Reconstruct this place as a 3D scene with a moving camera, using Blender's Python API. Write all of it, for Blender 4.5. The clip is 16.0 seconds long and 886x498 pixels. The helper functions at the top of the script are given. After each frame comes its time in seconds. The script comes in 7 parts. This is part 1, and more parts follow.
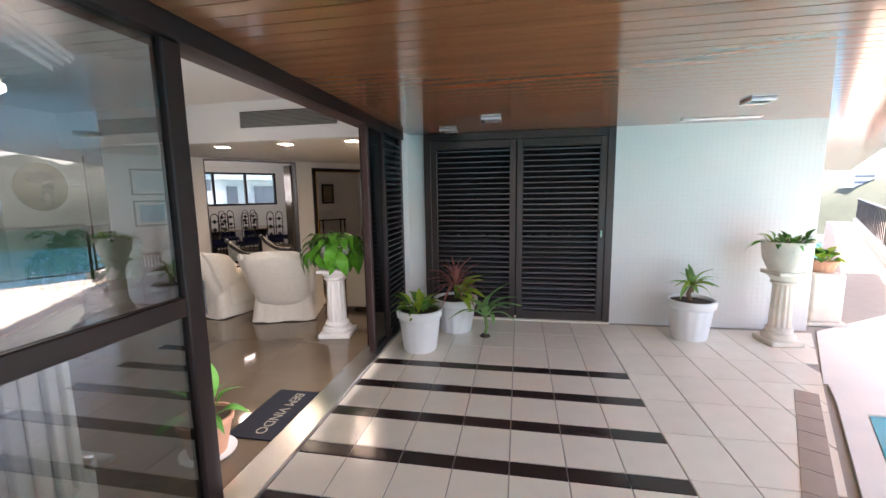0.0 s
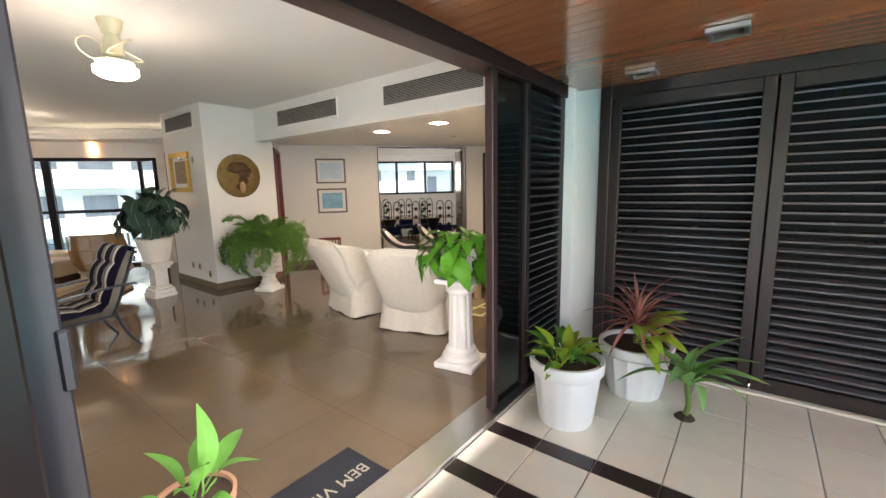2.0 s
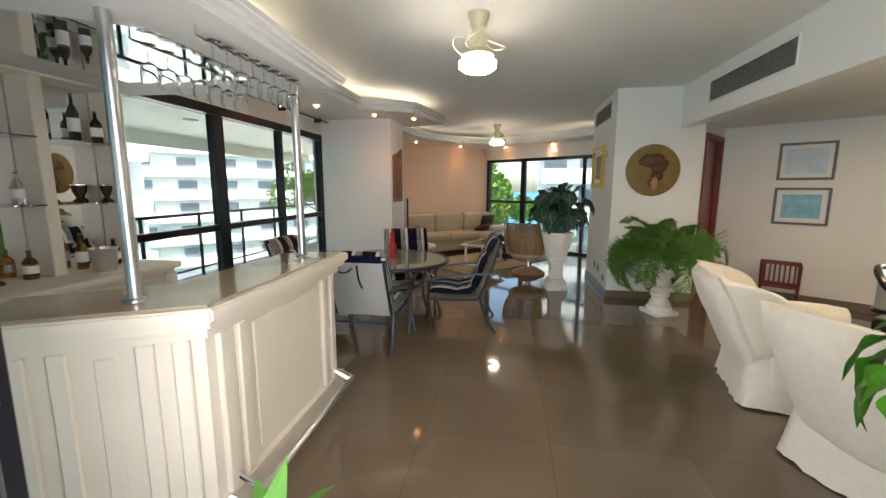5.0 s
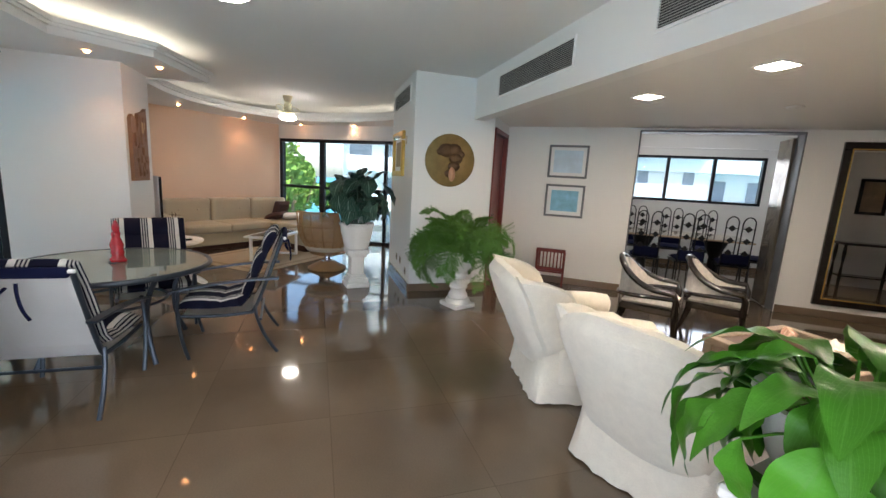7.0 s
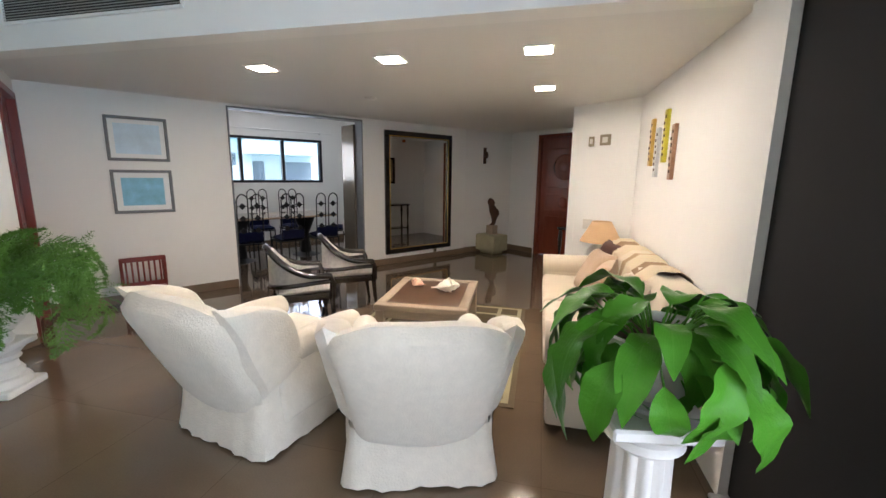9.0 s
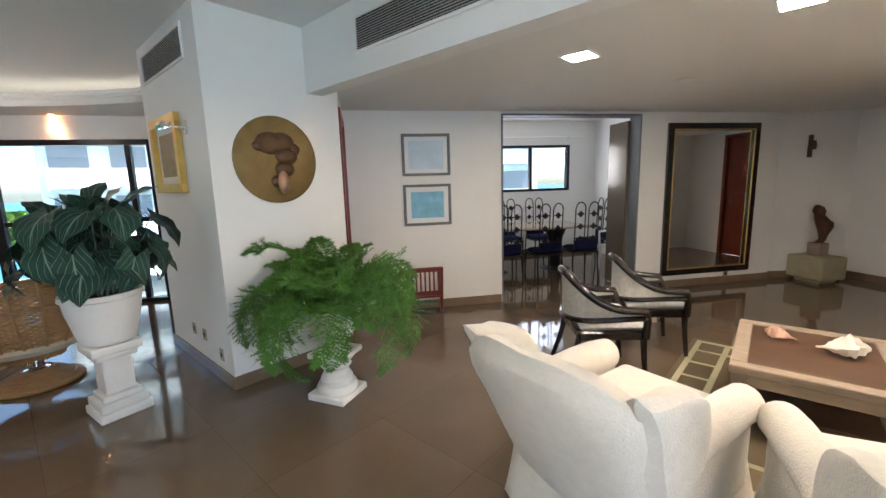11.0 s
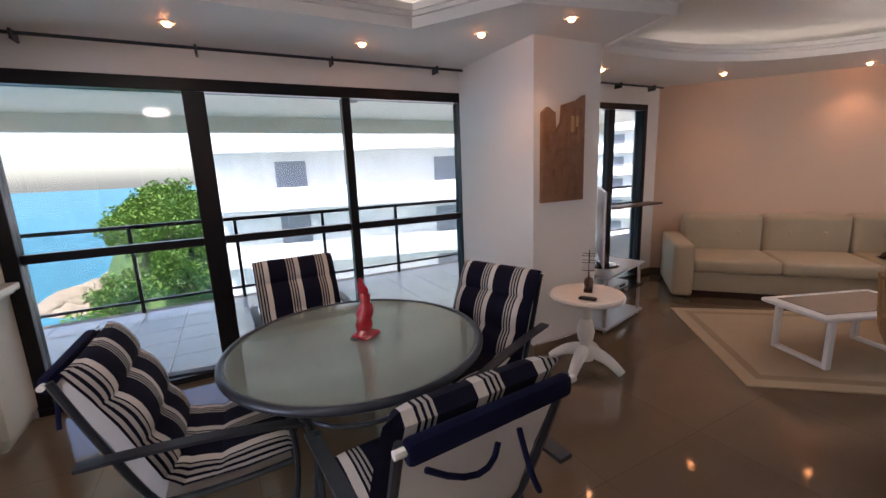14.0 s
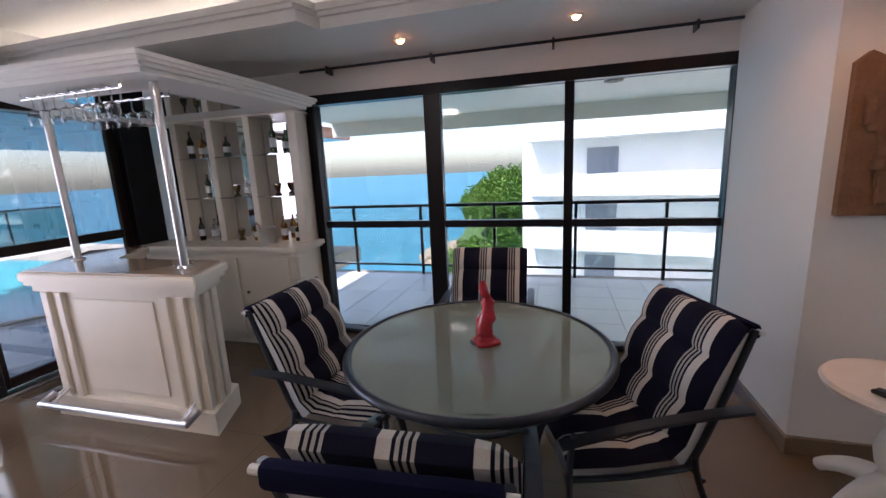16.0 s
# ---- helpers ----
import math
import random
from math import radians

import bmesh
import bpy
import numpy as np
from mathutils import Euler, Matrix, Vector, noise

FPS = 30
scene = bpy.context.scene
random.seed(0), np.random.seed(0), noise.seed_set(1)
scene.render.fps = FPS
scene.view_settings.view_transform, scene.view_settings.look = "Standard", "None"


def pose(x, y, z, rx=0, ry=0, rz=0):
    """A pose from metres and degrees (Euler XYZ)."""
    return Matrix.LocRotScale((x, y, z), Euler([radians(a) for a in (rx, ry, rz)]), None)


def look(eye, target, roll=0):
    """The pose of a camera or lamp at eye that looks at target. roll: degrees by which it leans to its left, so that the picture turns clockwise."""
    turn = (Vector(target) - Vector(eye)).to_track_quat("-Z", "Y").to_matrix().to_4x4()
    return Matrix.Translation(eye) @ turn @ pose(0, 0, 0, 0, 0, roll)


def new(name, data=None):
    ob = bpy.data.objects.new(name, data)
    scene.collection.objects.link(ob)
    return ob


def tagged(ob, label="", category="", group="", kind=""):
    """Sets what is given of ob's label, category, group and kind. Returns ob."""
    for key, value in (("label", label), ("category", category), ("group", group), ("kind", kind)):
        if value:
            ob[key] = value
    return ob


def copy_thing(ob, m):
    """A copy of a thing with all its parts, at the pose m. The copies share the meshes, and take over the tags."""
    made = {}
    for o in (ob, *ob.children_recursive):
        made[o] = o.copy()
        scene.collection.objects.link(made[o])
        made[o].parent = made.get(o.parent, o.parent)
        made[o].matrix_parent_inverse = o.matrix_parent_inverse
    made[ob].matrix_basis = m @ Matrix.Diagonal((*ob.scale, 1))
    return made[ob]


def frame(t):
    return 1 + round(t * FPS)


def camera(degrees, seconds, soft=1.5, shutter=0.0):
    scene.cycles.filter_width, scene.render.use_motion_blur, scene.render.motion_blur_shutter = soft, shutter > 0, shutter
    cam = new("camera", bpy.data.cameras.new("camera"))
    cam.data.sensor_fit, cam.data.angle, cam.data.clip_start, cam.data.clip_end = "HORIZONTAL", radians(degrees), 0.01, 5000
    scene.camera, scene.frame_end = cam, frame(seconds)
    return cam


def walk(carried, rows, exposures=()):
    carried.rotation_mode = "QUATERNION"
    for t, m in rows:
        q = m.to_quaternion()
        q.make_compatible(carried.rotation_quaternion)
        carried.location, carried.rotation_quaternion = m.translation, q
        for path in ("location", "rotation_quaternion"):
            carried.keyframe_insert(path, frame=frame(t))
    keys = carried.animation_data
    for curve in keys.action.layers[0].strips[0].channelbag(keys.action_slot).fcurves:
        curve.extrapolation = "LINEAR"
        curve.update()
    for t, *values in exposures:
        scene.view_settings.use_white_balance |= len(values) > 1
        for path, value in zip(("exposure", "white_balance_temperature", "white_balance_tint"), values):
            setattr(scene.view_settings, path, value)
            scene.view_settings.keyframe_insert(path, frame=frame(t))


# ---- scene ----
cam = camera(95.2, 16.0)
PATH = [
    (0, (-0.013, 0.064, 1.515), (-0.382, 2.011, 1.242), -0.9),
    (0.5, (-0.033, 0.43, 1.491), (-0.423, 2.372, 1.211), -1),
    (1, (-0.046, 0.828, 1.49), (-0.601, 2.727, 1.189), -1.1),
    (1.5, (-0.059, 1.191, 1.492), (-0.915, 2.97, 1.176), -1),
    (2, (-0.103, 1.451, 1.467), (-1.315, 3.013, 1.16), -1.2),
    (2.5, (-0.164, 1.732, 1.456), (-1.701, 2.981, 1.172), -1.3),
    (3, (-0.252, 1.935, 1.461), (-2.033, 2.803, 1.186), -0.9),
    (3.5, (-0.339, 2.234, 1.475), (-2.263, 2.71, 1.197), -0.2),
    (4, (-0.471, 2.408, 1.459), (-2.443, 2.615, 1.195), 0.1),
    (4.2, (-0.535, 2.525, 1.468), (-2.516, 2.603, 1.198), -0.3),
    (5.3, (-0.85, 2.78, 1.465), (-2.79, 2.42, 1.16), 0.3),
    (6.3, (-1.161, 2.98, 1.472), (-3.12, 2.747, 1.139), 1.1),
    (6.5, (-1.294, 2.967, 1.476), (-3.265, 2.958, 1.136), 1.6),
    (7, (-1.439, 2.919, 1.449), (-3.317, 3.517, 1.11), 3.2),
    (7.5, (-1.584, 2.883, 1.411), (-3.199, 4.017, 1.086), 3.7),
    (8, (-1.806, 2.813, 1.391), (-3.055, 4.346, 1.09), 2.6),
    (8.2, (-1.894, 2.767, 1.43), (-2.99, 4.407, 1.099), 1.2),
    (9.3, (-2.5, 2.75, 1.45), (-2.87, 4.69, 1.1), 1),
    (10.4, (-3.128, 2.834, 1.468), (-3.788, 4.688, 1.111), 0.2),
    (10.5, (-3.19, 2.848, 1.48), (-3.937, 4.668, 1.12), 0),
    (11, (-3.334, 3.017, 1.469), (-4.661, 4.478, 1.151), -1.7),
    (11.5, (-3.542, 3.132, 1.546), (-5.348, 3.928, 1.222), -1.7),
    (12, (-3.712, 3.17, 1.521), (-5.687, 3.206, 1.208), -1.4),
    (12.5, (-3.882, 3.161, 1.506), (-5.749, 2.534, 1.157), -1.6),
    (13, (-4.129, 3.206, 1.474), (-5.711, 2.038, 1.106), -2.7),
    (13.5, (-4.355, 3.329, 1.484), (-5.575, 1.79, 1.108), -2.8),
    (14, (-4.541, 3.429, 1.529), (-5.445, 1.687, 1.145), -2.4),
    (14.5, (-4.758, 3.41, 1.508), (-5.383, 1.551, 1.116), -2.6),
    (15, (-4.967, 3.339, 1.499), (-5.281, 1.404, 1.102), -3.1),
    (15.5, (-5.173, 3.3, 1.498), (-5.08, 1.341, 1.105), -3.1),
    (16, (-5.416, 3.301, 1.539), (-4.876, 1.415, 1.152), -2.6),
]
walk(cam, [(t, look(eye, target, roll)) for t, eye, target, roll in PATH],
     [(0, 2.58, 7000, 28), (1, 2.85, 7000, 23), (2, 3.15, 7400, 22), (3.5, 2.93, 7600, 18), (6.4, 2.65, 6400, 16), (7, 2.98, 6300, 17), (8, 3.0, 6000, 18), (10.5, 3.1, 6200, 18), (11.5, 3.2, 6200, 17), (12.5, 3.17, 6200, 19), (13.5, 2.8, 6600, 26), (14.2, 2.45, 6500, 35), (16, 2.3, 6300, 33)])

# ---- light ----
SUN_VEC = Vector((0.36, 0.27, 0.9)).normalized()
world = bpy.data.worlds.new("sky")
scene.world = world
world.use_nodes = True
wn = world.node_tree.nodes
wl = world.node_tree.links
sky = wn.new("ShaderNodeTexSky")
sky.sky_type = 'NISHITA'
sky.sun_disc = False
sky.sun_elevation = math.asin(SUN_VEC.z)
sky.sun_rotation = math.atan2(SUN_VEC.x, SUN_VEC.y)
sky.dust_density = 2.0
wl.new(sky.outputs[0], wn["Background"].inputs[0])
wn["Background"].inputs[1].default_value = 0.15
sun = new("sun", bpy.data.lights.new("sun", 'SUN'))
sun.data.energy = 5.0
sun.data.angle = radians(0.5)
sun.data.color = (1.0, 0.95, 0.87)
sun.matrix_world = look(SUN_VEC * 50, (0, 0, 0))
U = Vector((0.604, 0.797, 0))
N = Vector((0.797, -0.604, 0))


def area_lamp(name, eye, target, sx, sy, watts, col=(1, 1, 1)):
    ob = new(name, bpy.data.lights.new(name, 'AREA'))
    ob.data.shape = 'RECTANGLE'
    ob.data.size, ob.data.size_y = sx, sy
    ob.data.energy = watts
    ob.data.color = col
    ob.matrix_world = look(eye, target)
    return ob


def W0(s, d, z):
    p = N * -9.13 + U * s + N * d
    return (p.x, p.y, z)


# daylight through the openings
area_lamp("daylight_terrace", (-1.29, 2.55, 1.1), (-5, 2.75, 0.9), 1.9, 1.95, 6, (0.9, 0.95, 1.0))
area_lamp("daylight_dining", W0(3.17, -3.02, 1.72), W0(3.17, 0, 1.5), 2.4, 0.8, 3, (0.95, 0.98, 1.0))


# ---- materials ----
def mat(name, col, rough=0.5, metal=0.0, var=0.12, scale=5.0, bump=0.0, bscale=60.0, coat=0.0, fine=0.05, stretch=None, spec=0.5, per_object=0.0, sheen=0.0, rvar=0.0):
    m = bpy.data.materials.new(name)
    m.use_nodes = True
    n, l = m.node_tree.nodes, m.node_tree.links
    b = n["Principled BSDF"]
    tc = n.new("ShaderNodeTexCoord")
    mp = n.new("ShaderNodeMapping")
    l.new(tc.outputs["Object"], mp.inputs[0])
    if stretch:
        mp.inputs["Scale"].default_value = stretch
    n1 = n.new("ShaderNodeTexNoise")
    n1.inputs["Scale"].default_value = scale
    n1.inputs["Detail"].default_value = 5
    n2 = n.new("ShaderNodeTexNoise")
    n2.inputs["Scale"].default_value = bscale
    n2.inputs["Detail"].default_value = 3
    l.new(mp.outputs[0], n1.inputs[0])
    l.new(mp.outputs[0], n2.inputs[0])
    ma = n.new("ShaderNodeMath")
    ma.operation = 'MULTIPLY_ADD'
    l.new(n1.outputs["Fac"], ma.inputs[0])
    ma.inputs[1].default_value = 2 * var
    ma.inputs[2].default_value = 1 - var
    mb = n.new("ShaderNodeMath")
    mb.operation = 'MULTIPLY_ADD'
    l.new(n2.outputs["Fac"], mb.inputs[0])
    mb.inputs[1].default_value = 2 * fine
    l.new(ma.outputs[0], mb.inputs[2])
    last = mb.outputs[0]
    if per_object:
        oi = n.new("ShaderNodeObjectInfo")
        mo = n.new("ShaderNodeMath")
        mo.operation = 'MULTIPLY_ADD'
        l.new(oi.outputs["Random"], mo.inputs[0])
        mo.inputs[1].default_value = 2 * per_object
        l.new(last, mo.inputs[2])
        last = mo.outputs[0]
    vm = n.new("ShaderNodeVectorMath")
    vm.operation = 'SCALE'
    vm.inputs[0].default_value = col[:3]
    l.new(last, vm.inputs["Scale"])
    l.new(vm.outputs[0], b.inputs["Base Color"])
    b.inputs["Roughness"].default_value = rough
    if rvar:
        mr = n.new("ShaderNodeMath")
        mr.operation = 'MULTIPLY_ADD'
        l.new(n1.outputs["Fac"], mr.inputs[0])
        mr.inputs[1].default_value = 2 * rvar
        mr.inputs[2].default_value = rough - rvar
        l.new(mr.outputs[0], b.inputs["Roughness"])
    b.inputs["Metallic"].default_value = metal
    b.inputs["Specular IOR Level"].default_value = spec
    b.inputs["Coat Weight"].default_value = coat
    b.inputs["Coat Roughness"].default_value = 0.08
    b.inputs["Sheen Weight"].default_value = sheen
    if bump:
        bp = n.new("ShaderNodeBump")
        bp.inputs["Strength"].default_value = bump
        bp.inputs["Distance"].default_value = 0.01
        l.new(n2.outputs["Fac"], bp.inputs["Height"])
        l.new(bp.outputs[0], b.inputs["Normal"])
    return m


def glow(name, col, power):
    m = bpy.data.materials.new(name)
    m.use_nodes = True
    b = m.node_tree.nodes["Principled BSDF"]
    b.inputs["Base Color"].default_value = (0.8, 0.8, 0.8, 1)
    b.inputs["Emission Color"].default_value = (*col, 1)
    b.inputs["Emission Strength"].default_value = power
    return m


def glass_mat(name, col=(1, 1, 1), rough=0.0):
    m = bpy.data.materials.new(name)
    m.use_nodes = True
    b = m.node_tree.nodes["Principled BSDF"]
    b.inputs["Base Color"].default_value = (*col, 1)
    b.inputs["Transmission Weight"].default_value = 1.0
    b.inputs["Roughness"].default_value = rough
    b.inputs["IOR"].default_value = 1.45
    return m


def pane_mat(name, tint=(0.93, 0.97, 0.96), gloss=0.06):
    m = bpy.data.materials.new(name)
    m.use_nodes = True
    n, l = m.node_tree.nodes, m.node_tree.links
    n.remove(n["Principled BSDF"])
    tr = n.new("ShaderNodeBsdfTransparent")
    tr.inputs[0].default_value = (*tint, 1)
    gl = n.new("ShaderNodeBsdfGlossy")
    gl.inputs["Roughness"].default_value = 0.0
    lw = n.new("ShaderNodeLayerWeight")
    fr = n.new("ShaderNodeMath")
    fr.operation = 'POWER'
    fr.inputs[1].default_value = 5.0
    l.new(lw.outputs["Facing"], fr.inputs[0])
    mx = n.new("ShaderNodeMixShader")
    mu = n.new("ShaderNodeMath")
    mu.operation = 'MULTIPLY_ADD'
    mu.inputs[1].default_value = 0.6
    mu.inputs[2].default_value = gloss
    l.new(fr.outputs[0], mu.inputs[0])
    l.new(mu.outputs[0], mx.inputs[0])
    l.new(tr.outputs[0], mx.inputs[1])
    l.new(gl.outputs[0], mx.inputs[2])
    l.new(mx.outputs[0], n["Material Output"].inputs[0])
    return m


def wave_stripes(name, cols, period, axis=0, rough=0.8, bump=0.2):
    """Cloth with woven stripes along one axis of the thing; cols: (position 0..1, colour)."""
    m = bpy.data.materials.new(name)
    m.use_nodes = True
    n, l = m.node_tree.nodes, m.node_tree.links
    b = n["Principled BSDF"]
    tc = n.new("ShaderNodeTexCoord")
    sp = n.new("ShaderNodeSeparateXYZ")
    l.new(tc.outputs["Object"], sp.inputs[0])
    dv = n.new("ShaderNodeMath")
    dv.operation = 'DIVIDE'
    l.new(sp.outputs[axis], dv.inputs[0])
    dv.inputs[1].default_value = period
    ad = n.new("ShaderNodeMath")
    ad.operation = 'ADD'
    l.new(dv.outputs[0], ad.inputs[0])
    ad.inputs[1].default_value = 100.5
    fr = n.new("ShaderNodeMath")
    fr.operation = 'FRACT'
    l.new(ad.outputs[0], fr.inputs[0])
    cr = n.new("ShaderNodeValToRGB")
    cr.color_ramp.interpolation = 'CONSTANT'
    e = cr.color_ramp.elements
    e[0].position, e[0].color = cols[0][0], (*cols[0][1], 1)
    e[1].position, e[1].color = cols[1][0], (*cols[1][1], 1)
    for p, c in cols[2:]:
        k = e.new(p)
        k.color = (*c, 1)
    l.new(fr.outputs[0], cr.inputs[0])
    nz = n.new("ShaderNodeTexNoise")
    nz.inputs["Scale"].default_value = 220
    l.new(tc.outputs["Object"], nz.inputs[0])
    mixn = n.new("ShaderNodeMix")
    mixn.data_type = 'RGBA'
    mixn.blend_type = 'MULTIPLY'
    mixn.inputs[0].default_value = 0.35
    l.new(cr.outputs[0], mixn.inputs[6])
    l.new(nz.outputs["Color"], mixn.inputs[7])
    l.new(mixn.outputs[2], b.inputs["Base Color"])
    b.inputs["Specular IOR Level"].default_value = 0.12
    b.inputs["Roughness"].default_value = rough
    bp = n.new("ShaderNodeBump")
    bp.inputs["Strength"].default_value = bump
    bp.inputs["Distance"].default_value = 0.004
    l.new(nz.outputs["Fac"], bp.inputs["Height"])
    l.new(bp.outputs[0], b.inputs["Normal"])
    return m


def stone_floor(name):
    """Polished brown stone slabs with clouds, fine grains and hairline joints."""
    m = mat(name, (0.135, 0.098, 0.064), rough=0.06, var=0.26, scale=2.2, bscale=120, fine=0.16, coat=0.3, rvar=0.02)
    n, l = m.node_tree.nodes, m.node_tree.links
    tc = n["Texture Coordinate"]
    br = n.new("ShaderNodeTexBrick")
    br.offset = 0.0
    br.inputs["Scale"].default_value = 1.0
    br.inputs["Brick Width"].default_value = 0.75
    br.inputs["Row Height"].default_value = 0.75
    br.inputs["Mortar Size"].default_value = 0.0025
    br.inputs["Color1"].default_value = (1, 1, 1, 1)
    br.inputs["Color2"].default_value = (0.86, 0.85, 0.84, 1)
    br.inputs["Mortar"].default_value = (0.7, 0.68, 0.66, 1)
    l.new(tc.outputs["Object"], br.inputs[0])
    b = n["Principled BSDF"]
    src = b.inputs["Base Color"].links[0].from_socket
    mixn = n.new("ShaderNodeMix")
    mixn.data_type = 'RGBA'
    mixn.blend_type = 'MULTIPLY'
    mixn.inputs[0].default_value = 1.0
    l.new(src, mixn.inputs[6])
    l.new(br.outputs["Color"], mixn.inputs[7])
    l.new(mixn.outputs[2], b.inputs["Base Color"])
    b.inputs["Specular IOR Level"].default_value = 0.4
    return m


def leaf_mat(name, dark, light, rough=0.4, veins=0.0, pairs=7.0):
    """Leaf: tone varies leaf by leaf and along the blade; light ribs run along the object's own axis."""
    m = mat(name, dark, rough=rough, var=0.25, scale=14, bscale=90, fine=0.1, per_object=0.25, bump=0.15)
    n, l = m.node_tree.nodes, m.node_tree.links
    b = n["Principled BSDF"]
    src = b.inputs["Base Color"].links[0].from_socket
    uv = n.new("ShaderNodeUVMap")
    sp = n.new("ShaderNodeSeparateXYZ")
    l.new(uv.outputs[0], sp.inputs[0])
    wv = n.new("ShaderNodeMath")
    wv.operation = 'ABSOLUTE'
    l.new(sp.outputs[0], wv.inputs[0])
    side = n.new("ShaderNodeMath")
    side.operation = 'MULTIPLY_ADD'
    l.new(wv.outputs[0], side.inputs[0])
    side.inputs[1].default_value = -0.9
    l.new(sp.outputs[1], side.inputs[2])
    mul = n.new("ShaderNodeMath")
    mul.operation = 'MULTIPLY'
    l.new(side.outputs[0], mul.inputs[0])
    mul.inputs[1].default_value = pairs
    frc = n.new("ShaderNodeMath")
    frc.operation = 'FRACT'
    l.new(mul.outputs[0], frc.inputs[0])
    lt = n.new("ShaderNodeMath")
    lt.operation = 'LESS_THAN'
    l.new(frc.outputs[0], lt.inputs[0])
    lt.inputs[1].default_value = 0.13 if pairs > 5 else 0.075
    rib = n.new("ShaderNodeMath")
    rib.operation = 'LESS_THAN'
    l.new(wv.outputs[0], rib.inputs[0])
    rib.inputs[1].default_value = 0.05
    mx = n.new("ShaderNodeMath")
    mx.operation = 'MAXIMUM'
    l.new(lt.outputs[0], mx.inputs[0])
    l.new(rib.outputs[0], mx.inputs[1])
    fac = n.new("ShaderNodeMath")
    fac.operation = 'MULTIPLY'
    l.new(mx.outputs[0], fac.inputs[0])
    fac.inputs[1].default_value = veins
    mixn = n.new("ShaderNodeMix")
    mixn.data_type = 'RGBA'
    l.new(fac.outputs[0], mixn.inputs[0])
    l.new(src, mixn.inputs[6])
    mixn.inputs[7].default_value = (*light, 1)
    l.new(mixn.outputs[2], b.inputs["Base Color"])
    b.inputs["Specular IOR Level"].default_value = 0.12
    return m


WHITE = mat("white_paint", (0.78, 0.78, 0.76), 0.6, var=0.03, scale=1.5, bscale=180, fine=0.015, bump=0.05)
CEIL = mat("ceiling_paint", (0.74, 0.74, 0.72), 0.8, var=0.03, scale=0.9, bscale=150, fine=0.01, bump=0.03)
PEACH = mat("peach_paint", (0.74, 0.56, 0.42), 0.6, var=0.04, scale=1.2, bscale=180, fine=0.02, bump=0.05)
PLASTER = mat("cornice_plaster", (0.8, 0.79, 0.76), 0.55, var=0.03, scale=3, fine=0.01)
SKIRT = mat("brown_stone_skirting", (0.17, 0.125, 0.085), 0.2, var=0.2, scale=6, bscale=150, fine=0.1)
FLOOR = stone_floor("polished_brown_stone")
BLACKFR = mat("black_anodised_frame", (0.011, 0.011, 0.014), 0.28, metal=0.0, spec=0.22, var=0.2, scale=20, fine=0.05)
BROWNFR = mat("dark_brown_frame", (0.022, 0.012, 0.011), 0.35, metal=0.0, spec=0.25, var=0.2, scale=12, fine=0.05)
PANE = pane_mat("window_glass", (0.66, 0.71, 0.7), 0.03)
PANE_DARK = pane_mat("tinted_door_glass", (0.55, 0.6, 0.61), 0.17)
MIRROR = mat("mirror_silver", (0.86, 0.87, 0.87), 0.0, metal=1.0, var=0.0, fine=0.0)
MAHOG = mat("mahogany", (0.16, 0.035, 0.018), 0.25, var=0.3, scale=3, stretch=(8, 8, 0.8), bscale=40, fine=0.12, coat=0.5)
REDWOOD = mat("red_stained_wood", (0.15, 0.02, 0.015), 0.35, var=0.25, scale=4, stretch=(6, 6, 0.8), bscale=60, fine=0.1)
TWOOD = mat("varnished_ceiling_boards", (0.33, 0.11, 0.048), 0.14, var=0.35, scale=2.2, stretch=(0.5, 6, 1), bscale=50, fine=0.12, coat=0.5)
TILE_L = mat("beige_floor_tile", (0.79, 0.73, 0.6), 0.2, var=0.07, scale=7, bscale=140, fine=0.03, per_object=0.04)
TILE_D = mat("dark_brown_floor_tile", (0.035, 0.022, 0.02), 0.2, var=0.15, scale=8, bscale=120, fine=0.05, per_object=0.1)
GROUT = mat("grout", (0.33, 0.29, 0.24), 0.9, var=0.12, scale=6, fine=0.1, bump=0.1)
DECK = mat("sunlit_deck_stone", (0.74, 0.69, 0.6), 0.7, var=0.1, scale=3, bscale=90, fine=0.06, bump=0.1)
LOUVFR = mat("bronze_anodised_door_frame", (0.055, 0.043, 0.039), 0.3, metal=0.7, var=0.15, scale=9, fine=0.05, stretch=(4, 4, 0.4))
# near-black sheet colour, paints the shade in the gaps between louver slats
LOUVGAP = mat("louver_gap_shade", (0.004, 0.004, 0.005), 0.9, var=0.1)
LOUVER = mat("black_louver_enamel", (0.11, 0.096, 0.1), 0.16, var=0.15, scale=14, fine=0.04, coat=0.5)
WTILE = mat("white_wall_mosaic", (0.68, 0.68, 0.65), 0.35, var=0.03, scale=5, fine=0.02)
STEEL = mat("brushed_steel", (0.62, 0.62, 0.62), 0.28, metal=1.0, var=0.06, scale=10, bscale=200, fine=0.05, stretch=(1, 1, 0.1))
CHROME = mat("chrome", (0.8, 0.8, 0.8), 0.08, metal=1.0, var=0.0, fine=0.0)
CREAMW = mat("cream_lacquer", (0.72, 0.67, 0.57), 0.35, var=0.05, scale=3, bscale=100, fine=0.02, bump=0.03)
BARTOP = mat("beige_marble_top", (0.38, 0.29, 0.2), 0.1, var=0.3, scale=4, bscale=40, fine=0.12, coat=0.4)
SLIP = mat("cream_damask_slipcover", (0.69, 0.64, 0.55), 0.9, var=0.1, scale=22, bscale=110, fine=0.06, bump=0.35, sheen=0.3)
